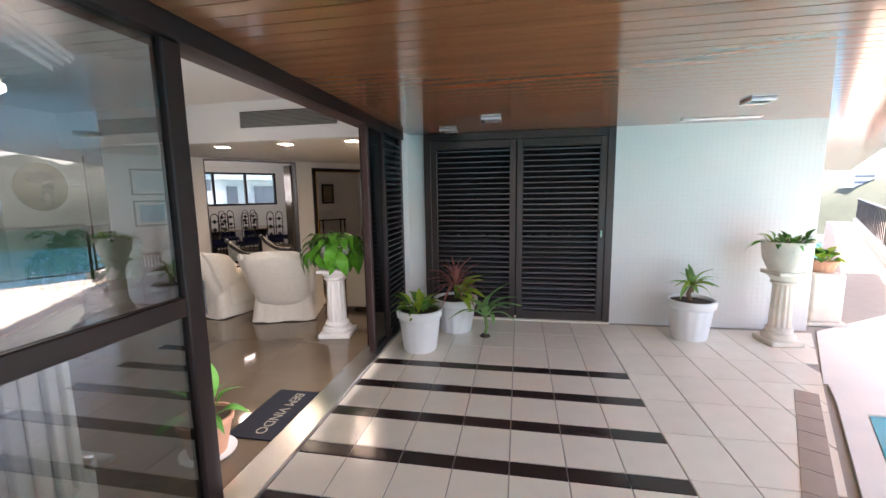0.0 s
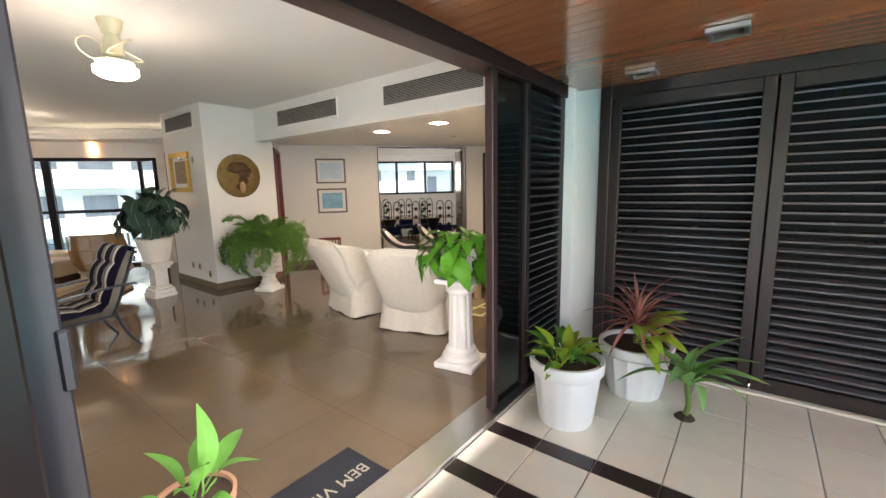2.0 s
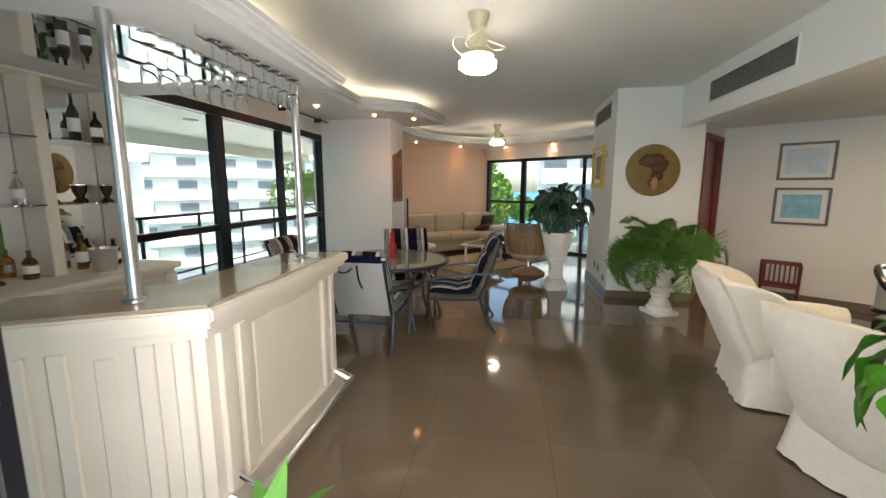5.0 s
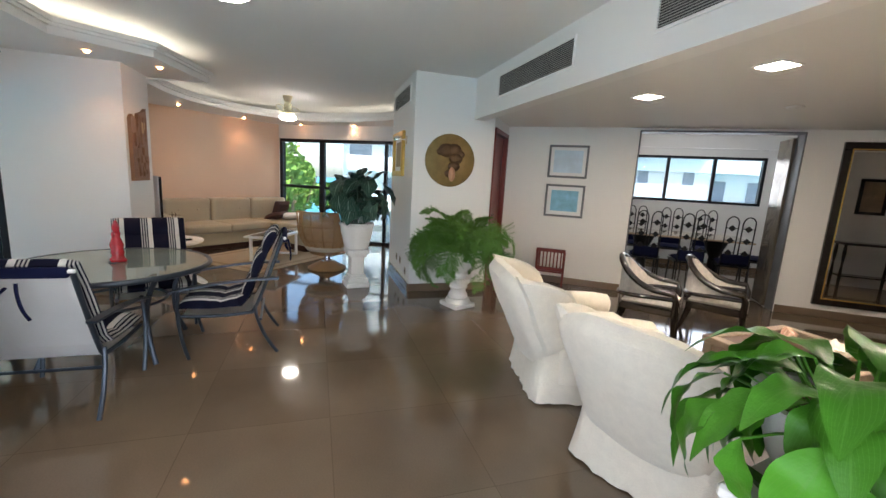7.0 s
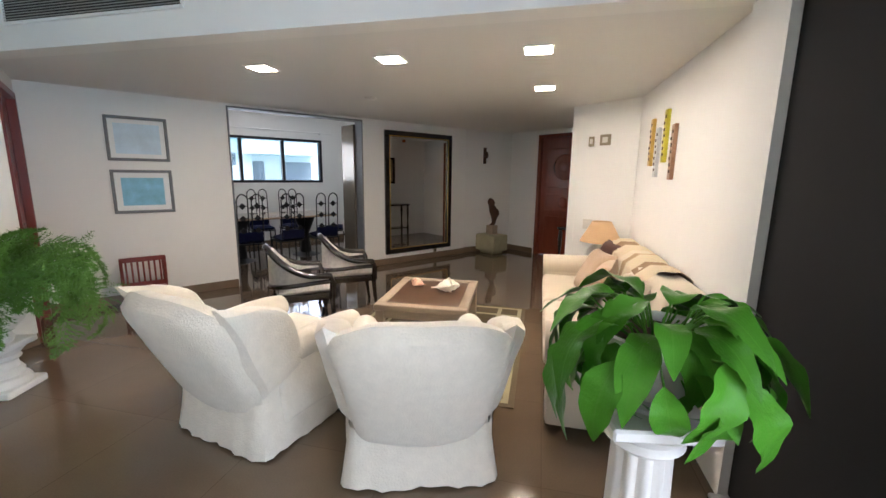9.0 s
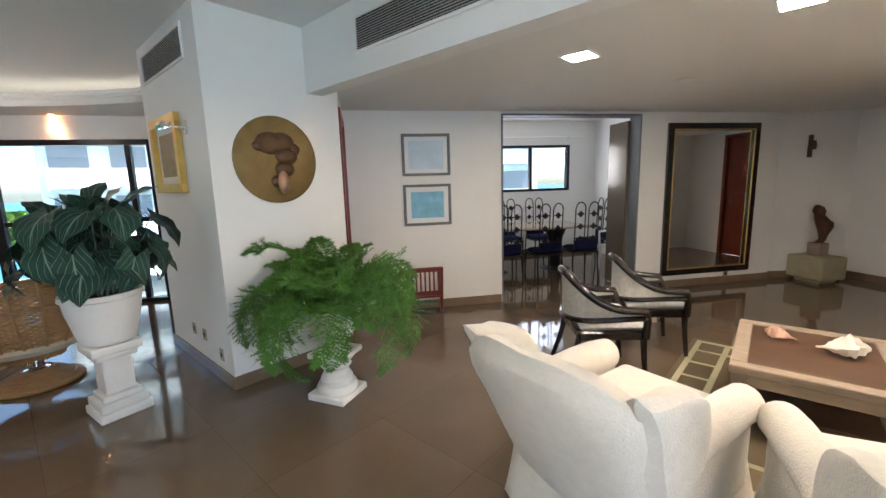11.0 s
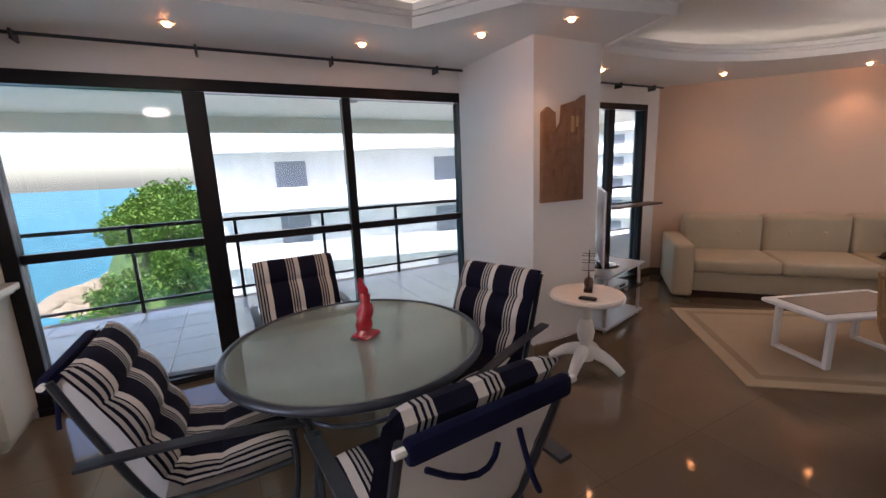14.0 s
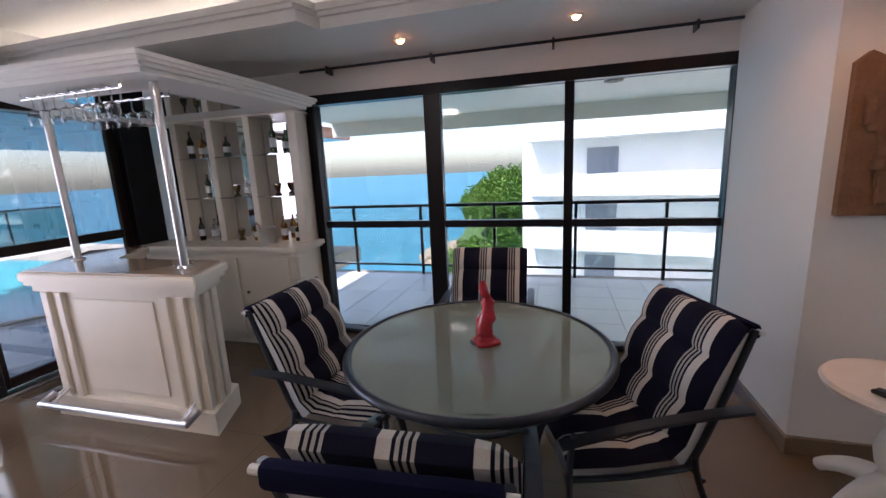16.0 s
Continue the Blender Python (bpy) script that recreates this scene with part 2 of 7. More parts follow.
LEATHER = mat("beige_leather", (0.46, 0.39, 0.27), 0.42, var=0.1, scale=3, bscale=140, fine=0.04, bump=0.2)
SOFAW = mat("ivory_sofa_fabric", (0.52, 0.45, 0.345), 0.9, var=0.06, scale=4, bscale=200, fine=0.05, bump=0.3, sheen=0.2)
TAUPE = mat("taupe_cushion_fabric", (0.36, 0.26, 0.17), 0.95, var=0.12, scale=6, bscale=220, fine=0.12, bump=0.5, sheen=0.2)
BROWNC = mat("dark_brown_cushion", (0.06, 0.025, 0.018), 0.8, var=0.2, scale=8, fine=0.1, bump=0.3)
PLASTERW = mat("white_plaster_ware", (0.78, 0.76, 0.72), 0.6, var=0.07, scale=8, bscale=70, fine=0.04, bump=0.12)
PLASTICW = mat("white_plastic_pot", (0.78, 0.78, 0.76), 0.4, var=0.05, scale=8, fine=0.02)
STONEPOT = mat("weathered_white_stone", (0.66, 0.6, 0.5), 0.8, var=0.25, scale=7, bscale=60, fine=0.1, bump=0.4)
TERRA = mat("terracotta", (0.5, 0.26, 0.16), 0.75, var=0.2, scale=8, bscale=80, fine=0.08, bump=0.2)
SOIL = mat("soil", (0.05, 0.03, 0.02), 0.95, var=0.3, scale=20, fine=0.3, bump=0.8)
NAVY = mat("navy_cloth", (0.006, 0.008, 0.03), 0.85, spec=0.1, var=0.2, scale=10, bscale=200, fine=0.1, bump=0.3)
NW = (0.008, 0.009, 0.024)
CW = (0.72, 0.7, 0.66)
GW = (0.5, 0.49, 0.46)
STRIPED = wave_stripes("striped_chair_cushion", [(0.0, NW), (0.4, CW), (0.56, NW), (0.605, GW), (0.65, NW), (0.69, GW), (0.735, NW), (0.775, GW), (0.82, NW)], 0.2)
CUSHBACK = mat("white_sling_fabric", (0.82, 0.82, 0.81), 0.85, var=0.05, scale=5, bscale=220, fine=0.04, bump=0.2)
CHAIRFR = mat("dark_grey_metal", (0.04, 0.05, 0.065), 0.35, metal=0.6, var=0.15, scale=12, fine=0.05)
FROST = glass_mat("rippled_table_glass", (0.5, 0.6, 0.54), 0.03)
FROST.node_tree.nodes["Principled BSDF"].inputs["Transmission Weight"].default_value = 0.68
CLEAR = glass_mat("clear_glassware", (0.97, 0.98, 0.98), 0.0)
SMOKE = glass_mat("dark_bottle_glass", (0.05, 0.09, 0.05), 0.0)
RATTAN = mat("rattan", (0.3, 0.165, 0.065), 0.5, var=0.3, scale=18, bscale=120, fine=0.2, bump=0.4)
RUGB = mat("beige_rug", (0.42, 0.33, 0.22), 0.95, var=0.1, scale=5, bscale=260, fine=0.15, bump=0.6)
RUGD = mat("rug_border_brown", (0.30, 0.23, 0.145), 0.95, var=0.12, scale=6, bscale=260, fine=0.15, bump=0.6)
RUGG = mat("olive_brown_rug", (0.10, 0.075, 0.04), 0.95, var=0.2, scale=6, bscale=200, fine=0.2, bump=0.6)
RUGL = mat("pale_green_rug_lines", (0.33, 0.30, 0.19), 0.95, var=0.15, scale=8, bscale=200, fine=0.2, bump=0.6)
WHITEMET = mat("white_powder_metal", (0.8, 0.8, 0.79), 0.35, var=0.02, scale=8, fine=0.01)
DRIFT = mat("limed_wood", (0.29, 0.23, 0.17), 0.7, var=0.35, scale=6, stretch=(1, 6, 6), bscale=60, fine=0.2, bump=0.4)
DARKTOP = mat("dark_wood_inset", (0.09, 0.05, 0.028), 0.4, var=0.3, scale=5, stretch=(1, 6, 6), bscale=60, fine=0.15)
SHELL_P = mat("pink_seashell", (0.72, 0.45, 0.33), 0.4, var=0.2, scale=18, fine=0.06, bump=0.2)
SHELL_W = mat("white_seashell", (0.76, 0.7, 0.6), 0.45, var=0.15, scale=18, fine=0.06, bump=0.3)
BLACKW = mat("black_lacquered_wood", (0.012, 0.009, 0.008), 0.2, var=0.2, scale=8, fine=0.05, coat=0.6)
DAMASK = mat("cream_grey_damask", (0.56, 0.54, 0.5), 0.85, var=0.35, scale=30, bscale=150, fine=0.08, bump=0.2)
IRON = mat("black_wrought_iron", (0.01, 0.01, 0.011), 0.4, metal=0.5, var=0.2, scale=10, fine=0.05)
GOLD = mat("gilt_frame", (0.55, 0.36, 0.1), 0.35, metal=0.8, var=0.25, scale=14, bscale=90, fine=0.1, bump=0.2)
GREYFR = mat("grey_wood_frame", (0.13, 0.14, 0.15), 0.5, var=0.2, scale=10, fine=0.1)
PAPERW = mat("white_passepartout", (0.75, 0.77, 0.78), 0.8, var=0.03)
BLUEART = mat("blue_watercolour", (0.2, 0.44, 0.6), 0.8, var=0.45, scale=9, fine=0.12)
PALEART = mat("pale_blue_watercolour", (0.55, 0.68, 0.78), 0.8, var=0.25, scale=6, fine=0.06)
BROWNART = mat("dim_oil_painting", (0.22, 0.17, 0.11), 0.5, var=0.5, scale=9, fine=0.2)
BRASS = mat("patinated_brass_disc", (0.16, 0.115, 0.045), 0.42, metal=0.7, var=0.4, scale=9, bscale=60, fine=0.15, bump=0.25)
BRASSD = mat("dark_patinated_relief", (0.085, 0.05, 0.024), 0.42, metal=0.6, var=0.4, scale=16, fine=0.15, bump=0.3)
BRONZE = mat("dark_bronze", (0.07, 0.035, 0.022), 0.4, metal=0.6, var=0.3, scale=12, fine=0.12, bump=0.2)
COPPER = mat("rubbed_copper", (0.35, 0.2, 0.13), 0.35, metal=0.6, var=0.3, scale=18, fine=0.15)
CARVED = mat("carved_brown_wood", (0.19, 0.095, 0.045), 0.6, var=0.45, scale=16, bscale=60, fine=0.2, bump=0.6)
CARVED_L = mat("worn_pale_wood", (0.45, 0.3, 0.14), 0.6, var=0.25, scale=14, fine=0.1, bump=0.3)
STUMP = mat("pale_green_stone_block", (0.33, 0.31, 0.2), 0.8, var=0.25, scale=8, bscale=50, fine=0.12, bump=0.4)
SHADE = mat("tan_fabric_shade", (0.5, 0.33, 0.18), 0.9, var=0.08, scale=10, bscale=200, fine=0.08, bump=0.2)
REDCER = mat("red_glazed_figure", (0.4, 0.02, 0.03), 0.2, var=0.4, scale=22, fine=0.1, coat=0.4)
TVBLK = mat("screen_black", (0.01, 0.01, 0.012), 0.12, var=0.1, fine=0.02)
GREYSH = mat("grey_tv_stand", (0.5, 0.52, 0.55), 0.3, var=0.05, fine=0.02)
FANC = mat("cream_fan_enamel", (0.72, 0.66, 0.46), 0.35, var=0.05, scale=10, fine=0.02)
VENT = mat("vent_grille_grey", (0.36, 0.36, 0.34), 0.5, var=0.05, fine=0.02)
# black that paints the shade inside the vents
VENTD = mat("vent_inside_shade", (0.04, 0.04, 0.04), 0.8)
MATM = mat("dark_coir_mat", (0.012, 0.013, 0.018), 0.95, var=0.2, scale=20, bscale=250, fine=0.3, bump=0.8)
MATTXT = mat("mat_lettering", (0.28, 0.25, 0.19), 0.95, var=0.15, scale=30, fine=0.1)
SWITCH = mat("switch_plate", (0.62, 0.6, 0.55), 0.4, var=0.03)
SWDARK = mat("bronze_switch_plate", (0.28, 0.24, 0.17), 0.4, metal=0.3, var=0.1)
LILY = leaf_mat("peace_lily_leaf", (0.04, 0.145, 0.012), (0.08, 0.23, 0.03), 0.28, 0.5)
SPATH = leaf_mat("broad_plant_leaf", (0.06, 0.17, 0.03), (0.16, 0.3, 0.08), 0.35, 0.4)
ALOC = leaf_mat("alocasia_leaf", (0.016, 0.042, 0.03), (0.28, 0.4, 0.33), 0.35, 0.5, 3.4)
FERN = mat("asparagus_fern_green", (0.06, 0.155, 0.018), 0.6, var=0.4, scale=6, fine=0.15, per_object=0.2)
STEM = mat("green_stem", (0.1, 0.16, 0.04), 0.5, var=0.2)
CORDY = leaf_mat("cordyline_red_leaf", (0.3, 0.11, 0.09), (0.42, 0.2, 0.15), 0.5, 0.3)
YELLOWL = leaf_mat("yellow_green_leaf", (0.2, 0.3, 0.03), (0.4, 0.45, 0.1), 0.4, 0.4)
AGAVE = leaf_mat("grey_green_agave_leaf", (0.15, 0.3, 0.1), (0.24, 0.4, 0.16), 0.5, 0.2)
LAMPW = glow("lit_fan_globe", (1.0, 0.93, 0.78), 6.0)
LAMPC = glow("lit_ceiling_panel", (1.0, 0.85, 0.64), 29.0)
LAMPS = glow("lit_spot_lens", (1.0, 0.4, 0.13), 7.0)
COVE = glow("cove_lamp", (1.0, 0.93, 0.72), 2.2)
COVE_TV = glow("dim_cove_lamp", (1.0, 0.93, 0.74), 0.75)
TUBE = glow("lit_tube", (1.0, 0.98, 0.92), 2.5)


# ---- geometry helpers ----
def obj(name, bm, material, parent=None, smooth=False):
    me = bpy.data.meshes.new(name)
    bmesh.ops.recalc_face_normals(bm, faces=bm.faces)
    bm.to_mesh(me)
    bm.free()
    for m in (material if isinstance(material, (list, tuple)) else [material]):
        me.materials.append(m)
    if smooth:
        for p in me.polygons:
            p.use_smooth = True
        me.set_sharp_from_angle(angle=radians(40))
    ob = new(name, me)
    if parent is not None:
        ob.parent = parent
    return ob


def part(name, bm, material, parent, label="", smooth=False):
    ob = obj(name, bm, material, parent, smooth)
    return tagged(ob, label)


def share(name, mesh, parent, m):
    ob = new(name, mesh)
    ob.parent = parent
    ob.matrix_basis = m
    return ob


def thing(name, label, category, m=None, group=""):
    ob = new(name)
    ob.empty_display_size = 0.1
    if m is not None:
        ob.matrix_basis = m
    return tagged(ob, label, category, group)


def struct(name, bm, material, label="", smooth=False):
    return tagged(obj(name, bm, material, None, smooth), label, "", "", "structure")


def B():
    return bmesh.new()


def place(bm, verts, m):
    if m is not None:
        bmesh.ops.transform(bm, matrix=m, verts=verts)


def box(bm, x0, x1, y0, y1, z0, z1, m=None, bevel=0.0, seg=1):
    r = bmesh.ops.create_cube(bm, size=1)
    v = r["verts"]
    for q in v:
        q.co = Vector(((x0 + x1) / 2 + q.co.x * (x1 - x0), (y0 + y1) / 2 + q.co.y * (y1 - y0), (z0 + z1) / 2 + q.co.z * (z1 - z0)))
    if bevel:
        e = list({e for q in v for e in q.link_edges})
        r2 = bmesh.ops.bevel(bm, geom=e, offset=bevel, segments=seg, profile=0.6, affect='EDGES')
        v = list({q for f in r2["faces"] for q in f.verts} | {q for q in v if q.is_valid})
        v = list({w for q in v for f in q.link_faces for w in f.verts})
    place(bm, v, m)
    return bm


def prism(bm, pts, z0, z1, m=None):
    lo = [bm.verts.new((p[0], p[1], z0)) for p in pts]
    hi = [bm.verts.new((p[0], p[1], z1)) for p in pts]
    bm.faces.new(lo[::-1])
    bm.faces.new(hi)
    for i in range(len(pts)):
        j = (i + 1) % len(pts)
        bm.faces.new((lo[i], lo[j], hi[j], hi[i]))
    place(bm, lo + hi, m)
    return bm


def lathe(bm, prof, seg=28, m=None, flute=0, depth=0.0, fl=(0, 99)):
    rings = []
    for r, z in prof:
        ring = []
        for i in range(seg):
            a = 2 * math.pi * i / seg
            q = r
            if flute and fl[0] <= z <= fl[1]:
                q = r - depth * (0.5 + 0.5 * math.cos(flute * a))
            ring.append(bm.verts.new((q * math.cos(a), q * math.sin(a), z)))
        rings.append(ring)
    for a, b in zip(rings, rings[1:]):
        for i in range(seg):
            j = (i + 1) % seg
            bm.faces.new((a[i], a[j], b[j], b[i]))
    bm.faces.new(rings[0][::-1])
    bm.faces.new(rings[-1])
    place(bm, [v for r in rings for v in r], m)
    return bm


def tube(bm, pts, r, seg=8, closed=False, m=None, taper=None):
    pts = [Vector(p) for p in pts]
    n = len(pts)
    rings = []
    up = None
    for i, p in enumerate(pts):
        if closed:
            d = pts[(i + 1) % n] - pts[i - 1]
        else:
            d = pts[min(i + 1, n - 1)] - pts[max(i - 1, 0)]
        d.normalize()
        if up is None:
            up = d.orthogonal().normalized()
        up = (up - d * up.dot(d))
        up = up.normalized() if up.length > 1e-6 else d.orthogonal().normalized()
        s = d.cross(up)
        rr = r if taper is None else r + (taper - r) * i / max(1, n - 1)
        rings.append([bm.verts.new(p + (up * math.cos(2 * math.pi * k / seg) + s * math.sin(2 * math.pi * k / seg)) * rr) for k in range(seg)])
    pairs = list(zip(rings, rings[1:])) + ([(rings[-1], rings[0])] if closed else [])
    for a, b in pairs:
        for k in range(seg):
            j = (k + 1) % seg
            bm.faces.new((a[k], a[j], b[j], b[k]))
    if not closed:
        bm.faces.new(rings[0][::-1])
        bm.faces.new(rings[-1])
    place(bm, [v for q in rings for v in q], m)
    return bm


def arc(a, b, c, n=10):
    """Smooth bend through three points."""
    a, b, c = Vector(a), Vector(b), Vector(c)
    return [a * (1 - t) ** 2 + b * 2 * t * (1 - t) + c * t * t for t in [i / n for i in range(n + 1)]]


def pillow(bm, w, d, h, m=None, n=12, pinch=0.5):
    """A stuffed pad, w by d, h thick in the middle, with pinched edges; centred."""
    vs = {}
    for s in (1, -1):
        for i in range(n + 1):
            for j in range(n + 1):
                u, v = i / n * 2 - 1, j / n * 2 - 1
                edge = i in (0, n) or j in (0, n)
                if edge and s < 0:
                    vs[s, i, j] = vs[1, i, j]
                    continue
                k = max(0.0, (1 - u ** 4) * (1 - v ** 4)) ** pinch
                c = 1 - 0.05 * (1 - abs(u)) * v * v - 0.0
                x = u * w / 2 * (1 - 0.06 * (1 - v * v) * abs(u))
                y = v * d / 2 * (1 - 0.06 * (1 - u * u) * abs(v))
                vs[s, i, j] = bm.verts.new((x, y, s * h / 2 * k * c))
    for s in (1, -1):
        for i in range(n):
            for j in range(n):
                q = [vs[s, i, j], vs[s, i + 1, j], vs[s, i + 1, j + 1], vs[s, i, j + 1]]
                q = list(dict.fromkeys(q))
                if len(q) > 2:
                    try:
                        bm.faces.new(q if s > 0 else q[::-1])
                    except ValueError:
                        pass
    place(bm, list({v for v in vs.values()}), m)
    return bm


def along(a, b):
    """Matrix whose x axis runs from plan point a towards b."""
    a, b = Vector((a[0], a[1], 0)), Vector((b[0], b[1], 0))
    d = b - a
    return Matrix.Translation(a) @ Matrix.Rotation(math.atan2(d.y, d.x), 4, 'Z'), d.length


def wall(name, a, b, z0, z1, t, material, holes=(), label=""):
    """Wall from a to b; its face lies on the line a-b and it is t thick to the right of a->b. holes: (s0, s1, z0, z1)."""
    m, L = along(a, b)
    bm = B()
    cuts = sorted({0.0, L, *[h[0] for h in holes], *[h[1] for h in holes]})
    for s0, s1 in zip(cuts, cuts[1:]):
        if s1 - s0 < 1e-4:
            continue
        hs = sorted([h for h in holes if h[0] < (s0 + s1) / 2 < h[1]], key=lambda h: h[2])
        z = z0
        for h in hs:
            if h[2] > z + 1e-4:
                box(bm, s0, s1, -t, 0, z, h[2])
            z = h[3]
        if z < z1 - 1e-4:
            box(bm, s0, s1, -t, 0, z, z1)
    bmesh.ops.remove_doubles(bm, verts=bm.verts, dist=1e-5)
    bmesh.ops.transform(bm, matrix=m, verts=bm.verts)
    return struct(name, bm, material, label)


def skirting(a, b, h=0.1, holes=()):
    m, L = along(a, b)
    bm = B()
    cuts = [0.0] + [c for hh in holes for c in hh] + [L]
    for s0, s1 in zip(cuts[::2], cuts[1::2]):
        box(bm, s0, s1, 0.0, 0.018, 0.002, h, m, 0.004)
    return struct("baseboard", bm, SKIRT, "polished brown stone skirting along the wall")


def leaf_mesh(name, L, W, material, curl=0.35, fold=0.25, seg=8, heart=0.0, tip=1.0, stem=0.0, wave=0.0, sr=0.004, hang=0.0):
    """A leaf that grows along +x from the origin, arching down; optional stem; UV holds side and length."""
    bm = B()
    uvl = bm.loops.layers.uv.new("UVMap")
    rows = []
    for i in range(seg + 1):
        t = i / seg
        w = W / 2 * (math.sin(math.pi * t ** (0.62 if heart else 0.8)) ** 0.8 if 0 < t < 1 else 0.0)
        if heart and t < 0.35:
            w = W / 2 * (0.55 + 1.25 * t)
        if i == seg:
            w = 0.002
        if i == 0 and not heart:
            w = 0.004
        x = stem + L * t * (1 - 0.25 * curl * t)
        z = -curl * L * t * t * 0.8 + (0.1 * L * math.sin(math.pi * t))
        zw = wave * math.sin(t * 16)
        row = []
        for k in (-1.0, -0.55, 0.0, 0.55, 1.0):
            back = -heart * L * 0.3 * abs(k) * max(0, 1 - t * 2.6)
            row.append((bm.verts.new((x + back, k * w, z + fold * abs(k) * w + zw * abs(k) * w * (1 if k > 0 else -1))), (k, t)))
        rows.append(row)
    for a, b in zip(rows, rows[1:]):
        for k in range(4):
            f = bm.faces.new((a[k][0], b[k][0], b[k + 1][0], a[k + 1][0]))
            for lp, u in zip(f.loops, (a[k][1], b[k][1], b[k + 1][1], a[k + 1][1])):
                lp[uvl].uv = u
            f.smooth = True
    if hang:
        # the blade hangs from the end of its stem
        bmesh.ops.rotate(bm, cent=(stem, 0, 0), matrix=Matrix.Rotation(radians(hang), 3, 'Y'), verts=bm.verts)
    if stem:
        tube(bm, [(0, 0, 0), (stem * 0.5, 0, 0.02 * L), (stem, 0, 0)], sr, 5)
    me = bpy.data.meshes.new(name)
    bm.to_mesh(me)
    bm.free()
    me.materials.append(material)
    return me


# ---- structure ----
H, LOW, SOF = 2.70, 2.28, 2.44


def W(s, d=0.0):
    """Plan point s along the picture wall, d in front of it."""
    p = N * -9.13 + U * s + N * d
    return (p.x, p.y)


bm = B()
prism(bm, [(-1.36, -0.2), (-1.36, 4.9), (-0.6, 4.9), (-0.5, 9.9), (-2.9, 12.2), (-6.4, 13.2), (-11.8, 7.5), (-12.2, 2.0), (-9.8, -0.3)], -0.12, 0.0)
struct("floor", bm, FLOOR, "polished brown stone floor that mirrors the windows")
bm = B()
prism(bm, [(-1.3, -0.2), (-1.3, 4.95), (-7.9, 4.95), (-10.0, 5.2), (-12.2, 2.0), (-9.8, -0.3)], H, H + 0.12)
struct("ceiling", bm, CEIL, "white painted living room ceiling")
bm = B()
lo = [W(0.1, -0.1), (-6.6, 4.965), (-0.4, 4.965), (-0.4, 9.9), (-2.8, 11.6), (-3.9, 10.5), W(5.7, -0.1)]
prism(bm, [(p[0], p[1]) for p in lo], LOW, LOW + 0.08)
struct("ceiling_low", bm, CEIL, "lower white ceiling over the sitting area")
bm = B()
prism(bm, [W(-1.2, -0.19), W(5.4, -0.19), W(5.4, -3.5), W(-1.2, -3.5)], 2.62, 2.7)
struct("ceiling_dining", bm, CEIL, "white dining room ceiling")

bm = B()
prism(bm, [(-1.2, -0.3), (-0.3, 5.0), (-0.2, 10.2), (-2.8, 12.6), (-6.4, 13.4), (-12.2, 7.6), (-12.4, 2.0), (-9.8, -0.4)], 2.84, 3.05)
struct("roof", bm, CEIL, "concrete slab over the flat")

wall("wall_south", (-9.53, -0.05), (-1.36, -0.05), 0, H, 0.18, WHITE, [(0.22, 1.39, 0, 2.22), (2.87, 6.30, 0, 2.23)], "white wall around the sliding windows")
wall("wall_peach", (-11.42, 2.12), (-9.53, -0.05), 0, H, 0.18, PEACH, (), "peach painted wall behind the corner sofa")
wall("wall_west", (-9.56, 4.78), (-11.42, 2.12), 0, H, 0.18, WHITE, [(0.32, 3.22, 0, 2.15)], "white wall round the wide window")
wall("wall_hall_a", (-7.85, 4.05), (-9.56, 4.78), 0, H, 0.15, WHITE, [(0.08, 0.95, 0, 2.12)], "white wall with a red hall door")
bm = B()
prism(bm, [(-7.85, 4.05), (-6.39, 4.05), (-6.39, 5.1), (-7.85, 5.1)], 0, H)
struct("wall_pillar", bm, WHITE, "thick white wall pier with a brass disc")
wall("wall_hall_b", W(0.2), (-6.39, 5.1), 0, LOW, 0.15, WHITE, [(0.05, 0.93, 0, 2.15)], "short white wall with a red wooden door")
wall("wall_pictures", W(5.92), W(0.2), 0, LOW + 0.34, 0.18, WHITE, [(2.10, 3.93, 0, 2.25)], "white wall with framed prints and a dining room opening")
wall("wall_niche", (-2.92, 10.98), (-3.84, 10.22), 0, LOW, 0.15, WHITE, (), "white wall behind the bronze statue")
wall("wall_entrance", (-0.7, 9.30), (-2.92, 10.98), 0, LOW, 0.15, WHITE, [(1.02, 2.14, 0, 2.2)], "white wall with the carved entrance door")
wall("wall_passage", (-1.99, 8.03), (-0.75, 9.63), 0, LOW, 0.1, WHITE)
wall("wall_switches", (-1.34, 7.54), (-1.99, 8.03), 0, LOW, 0.12, WHITE, (), "white wall with switch plates")
wall("wall_art", (-1.34, 4.9), (-1.34, 7.54), 0, LOW, 0.12, WHITE, (), "white wall with narrow art panels above the sofa")
wall("wall_dining_window", W(5.0, -3.0), W(-1.0, -3.0), 0, 2.62, 0.18, WHITE, [(0.55, 3.1, 1.27, 2.16)], "white dining room wall with a window")
wall("wall_dining_side", W(5.0, -0.18), W(5.0, -3.0), 0, 2.62, 0.15, WHITE)
wall("wall_dining_end", W(-1.0, -3.0), W(-1.0, -0.18), 0, 2.62, 0.15, WHITE)
bm = B()
box(bm, -7.0, -1.3, 4.816, 4.965, 2.21, H)
struct("beam", bm, WHITE, "white ceiling beam with air vents")
bm = B()
box(bm, -1.46, -1.34, 4.64, 4.96, 0, H)
box(bm, -1.46, -1.34, -0.05, 4.64, 2.24, H)
struct("wall_terrace_side", bm, WHITE, "white wall above the terrace doors")
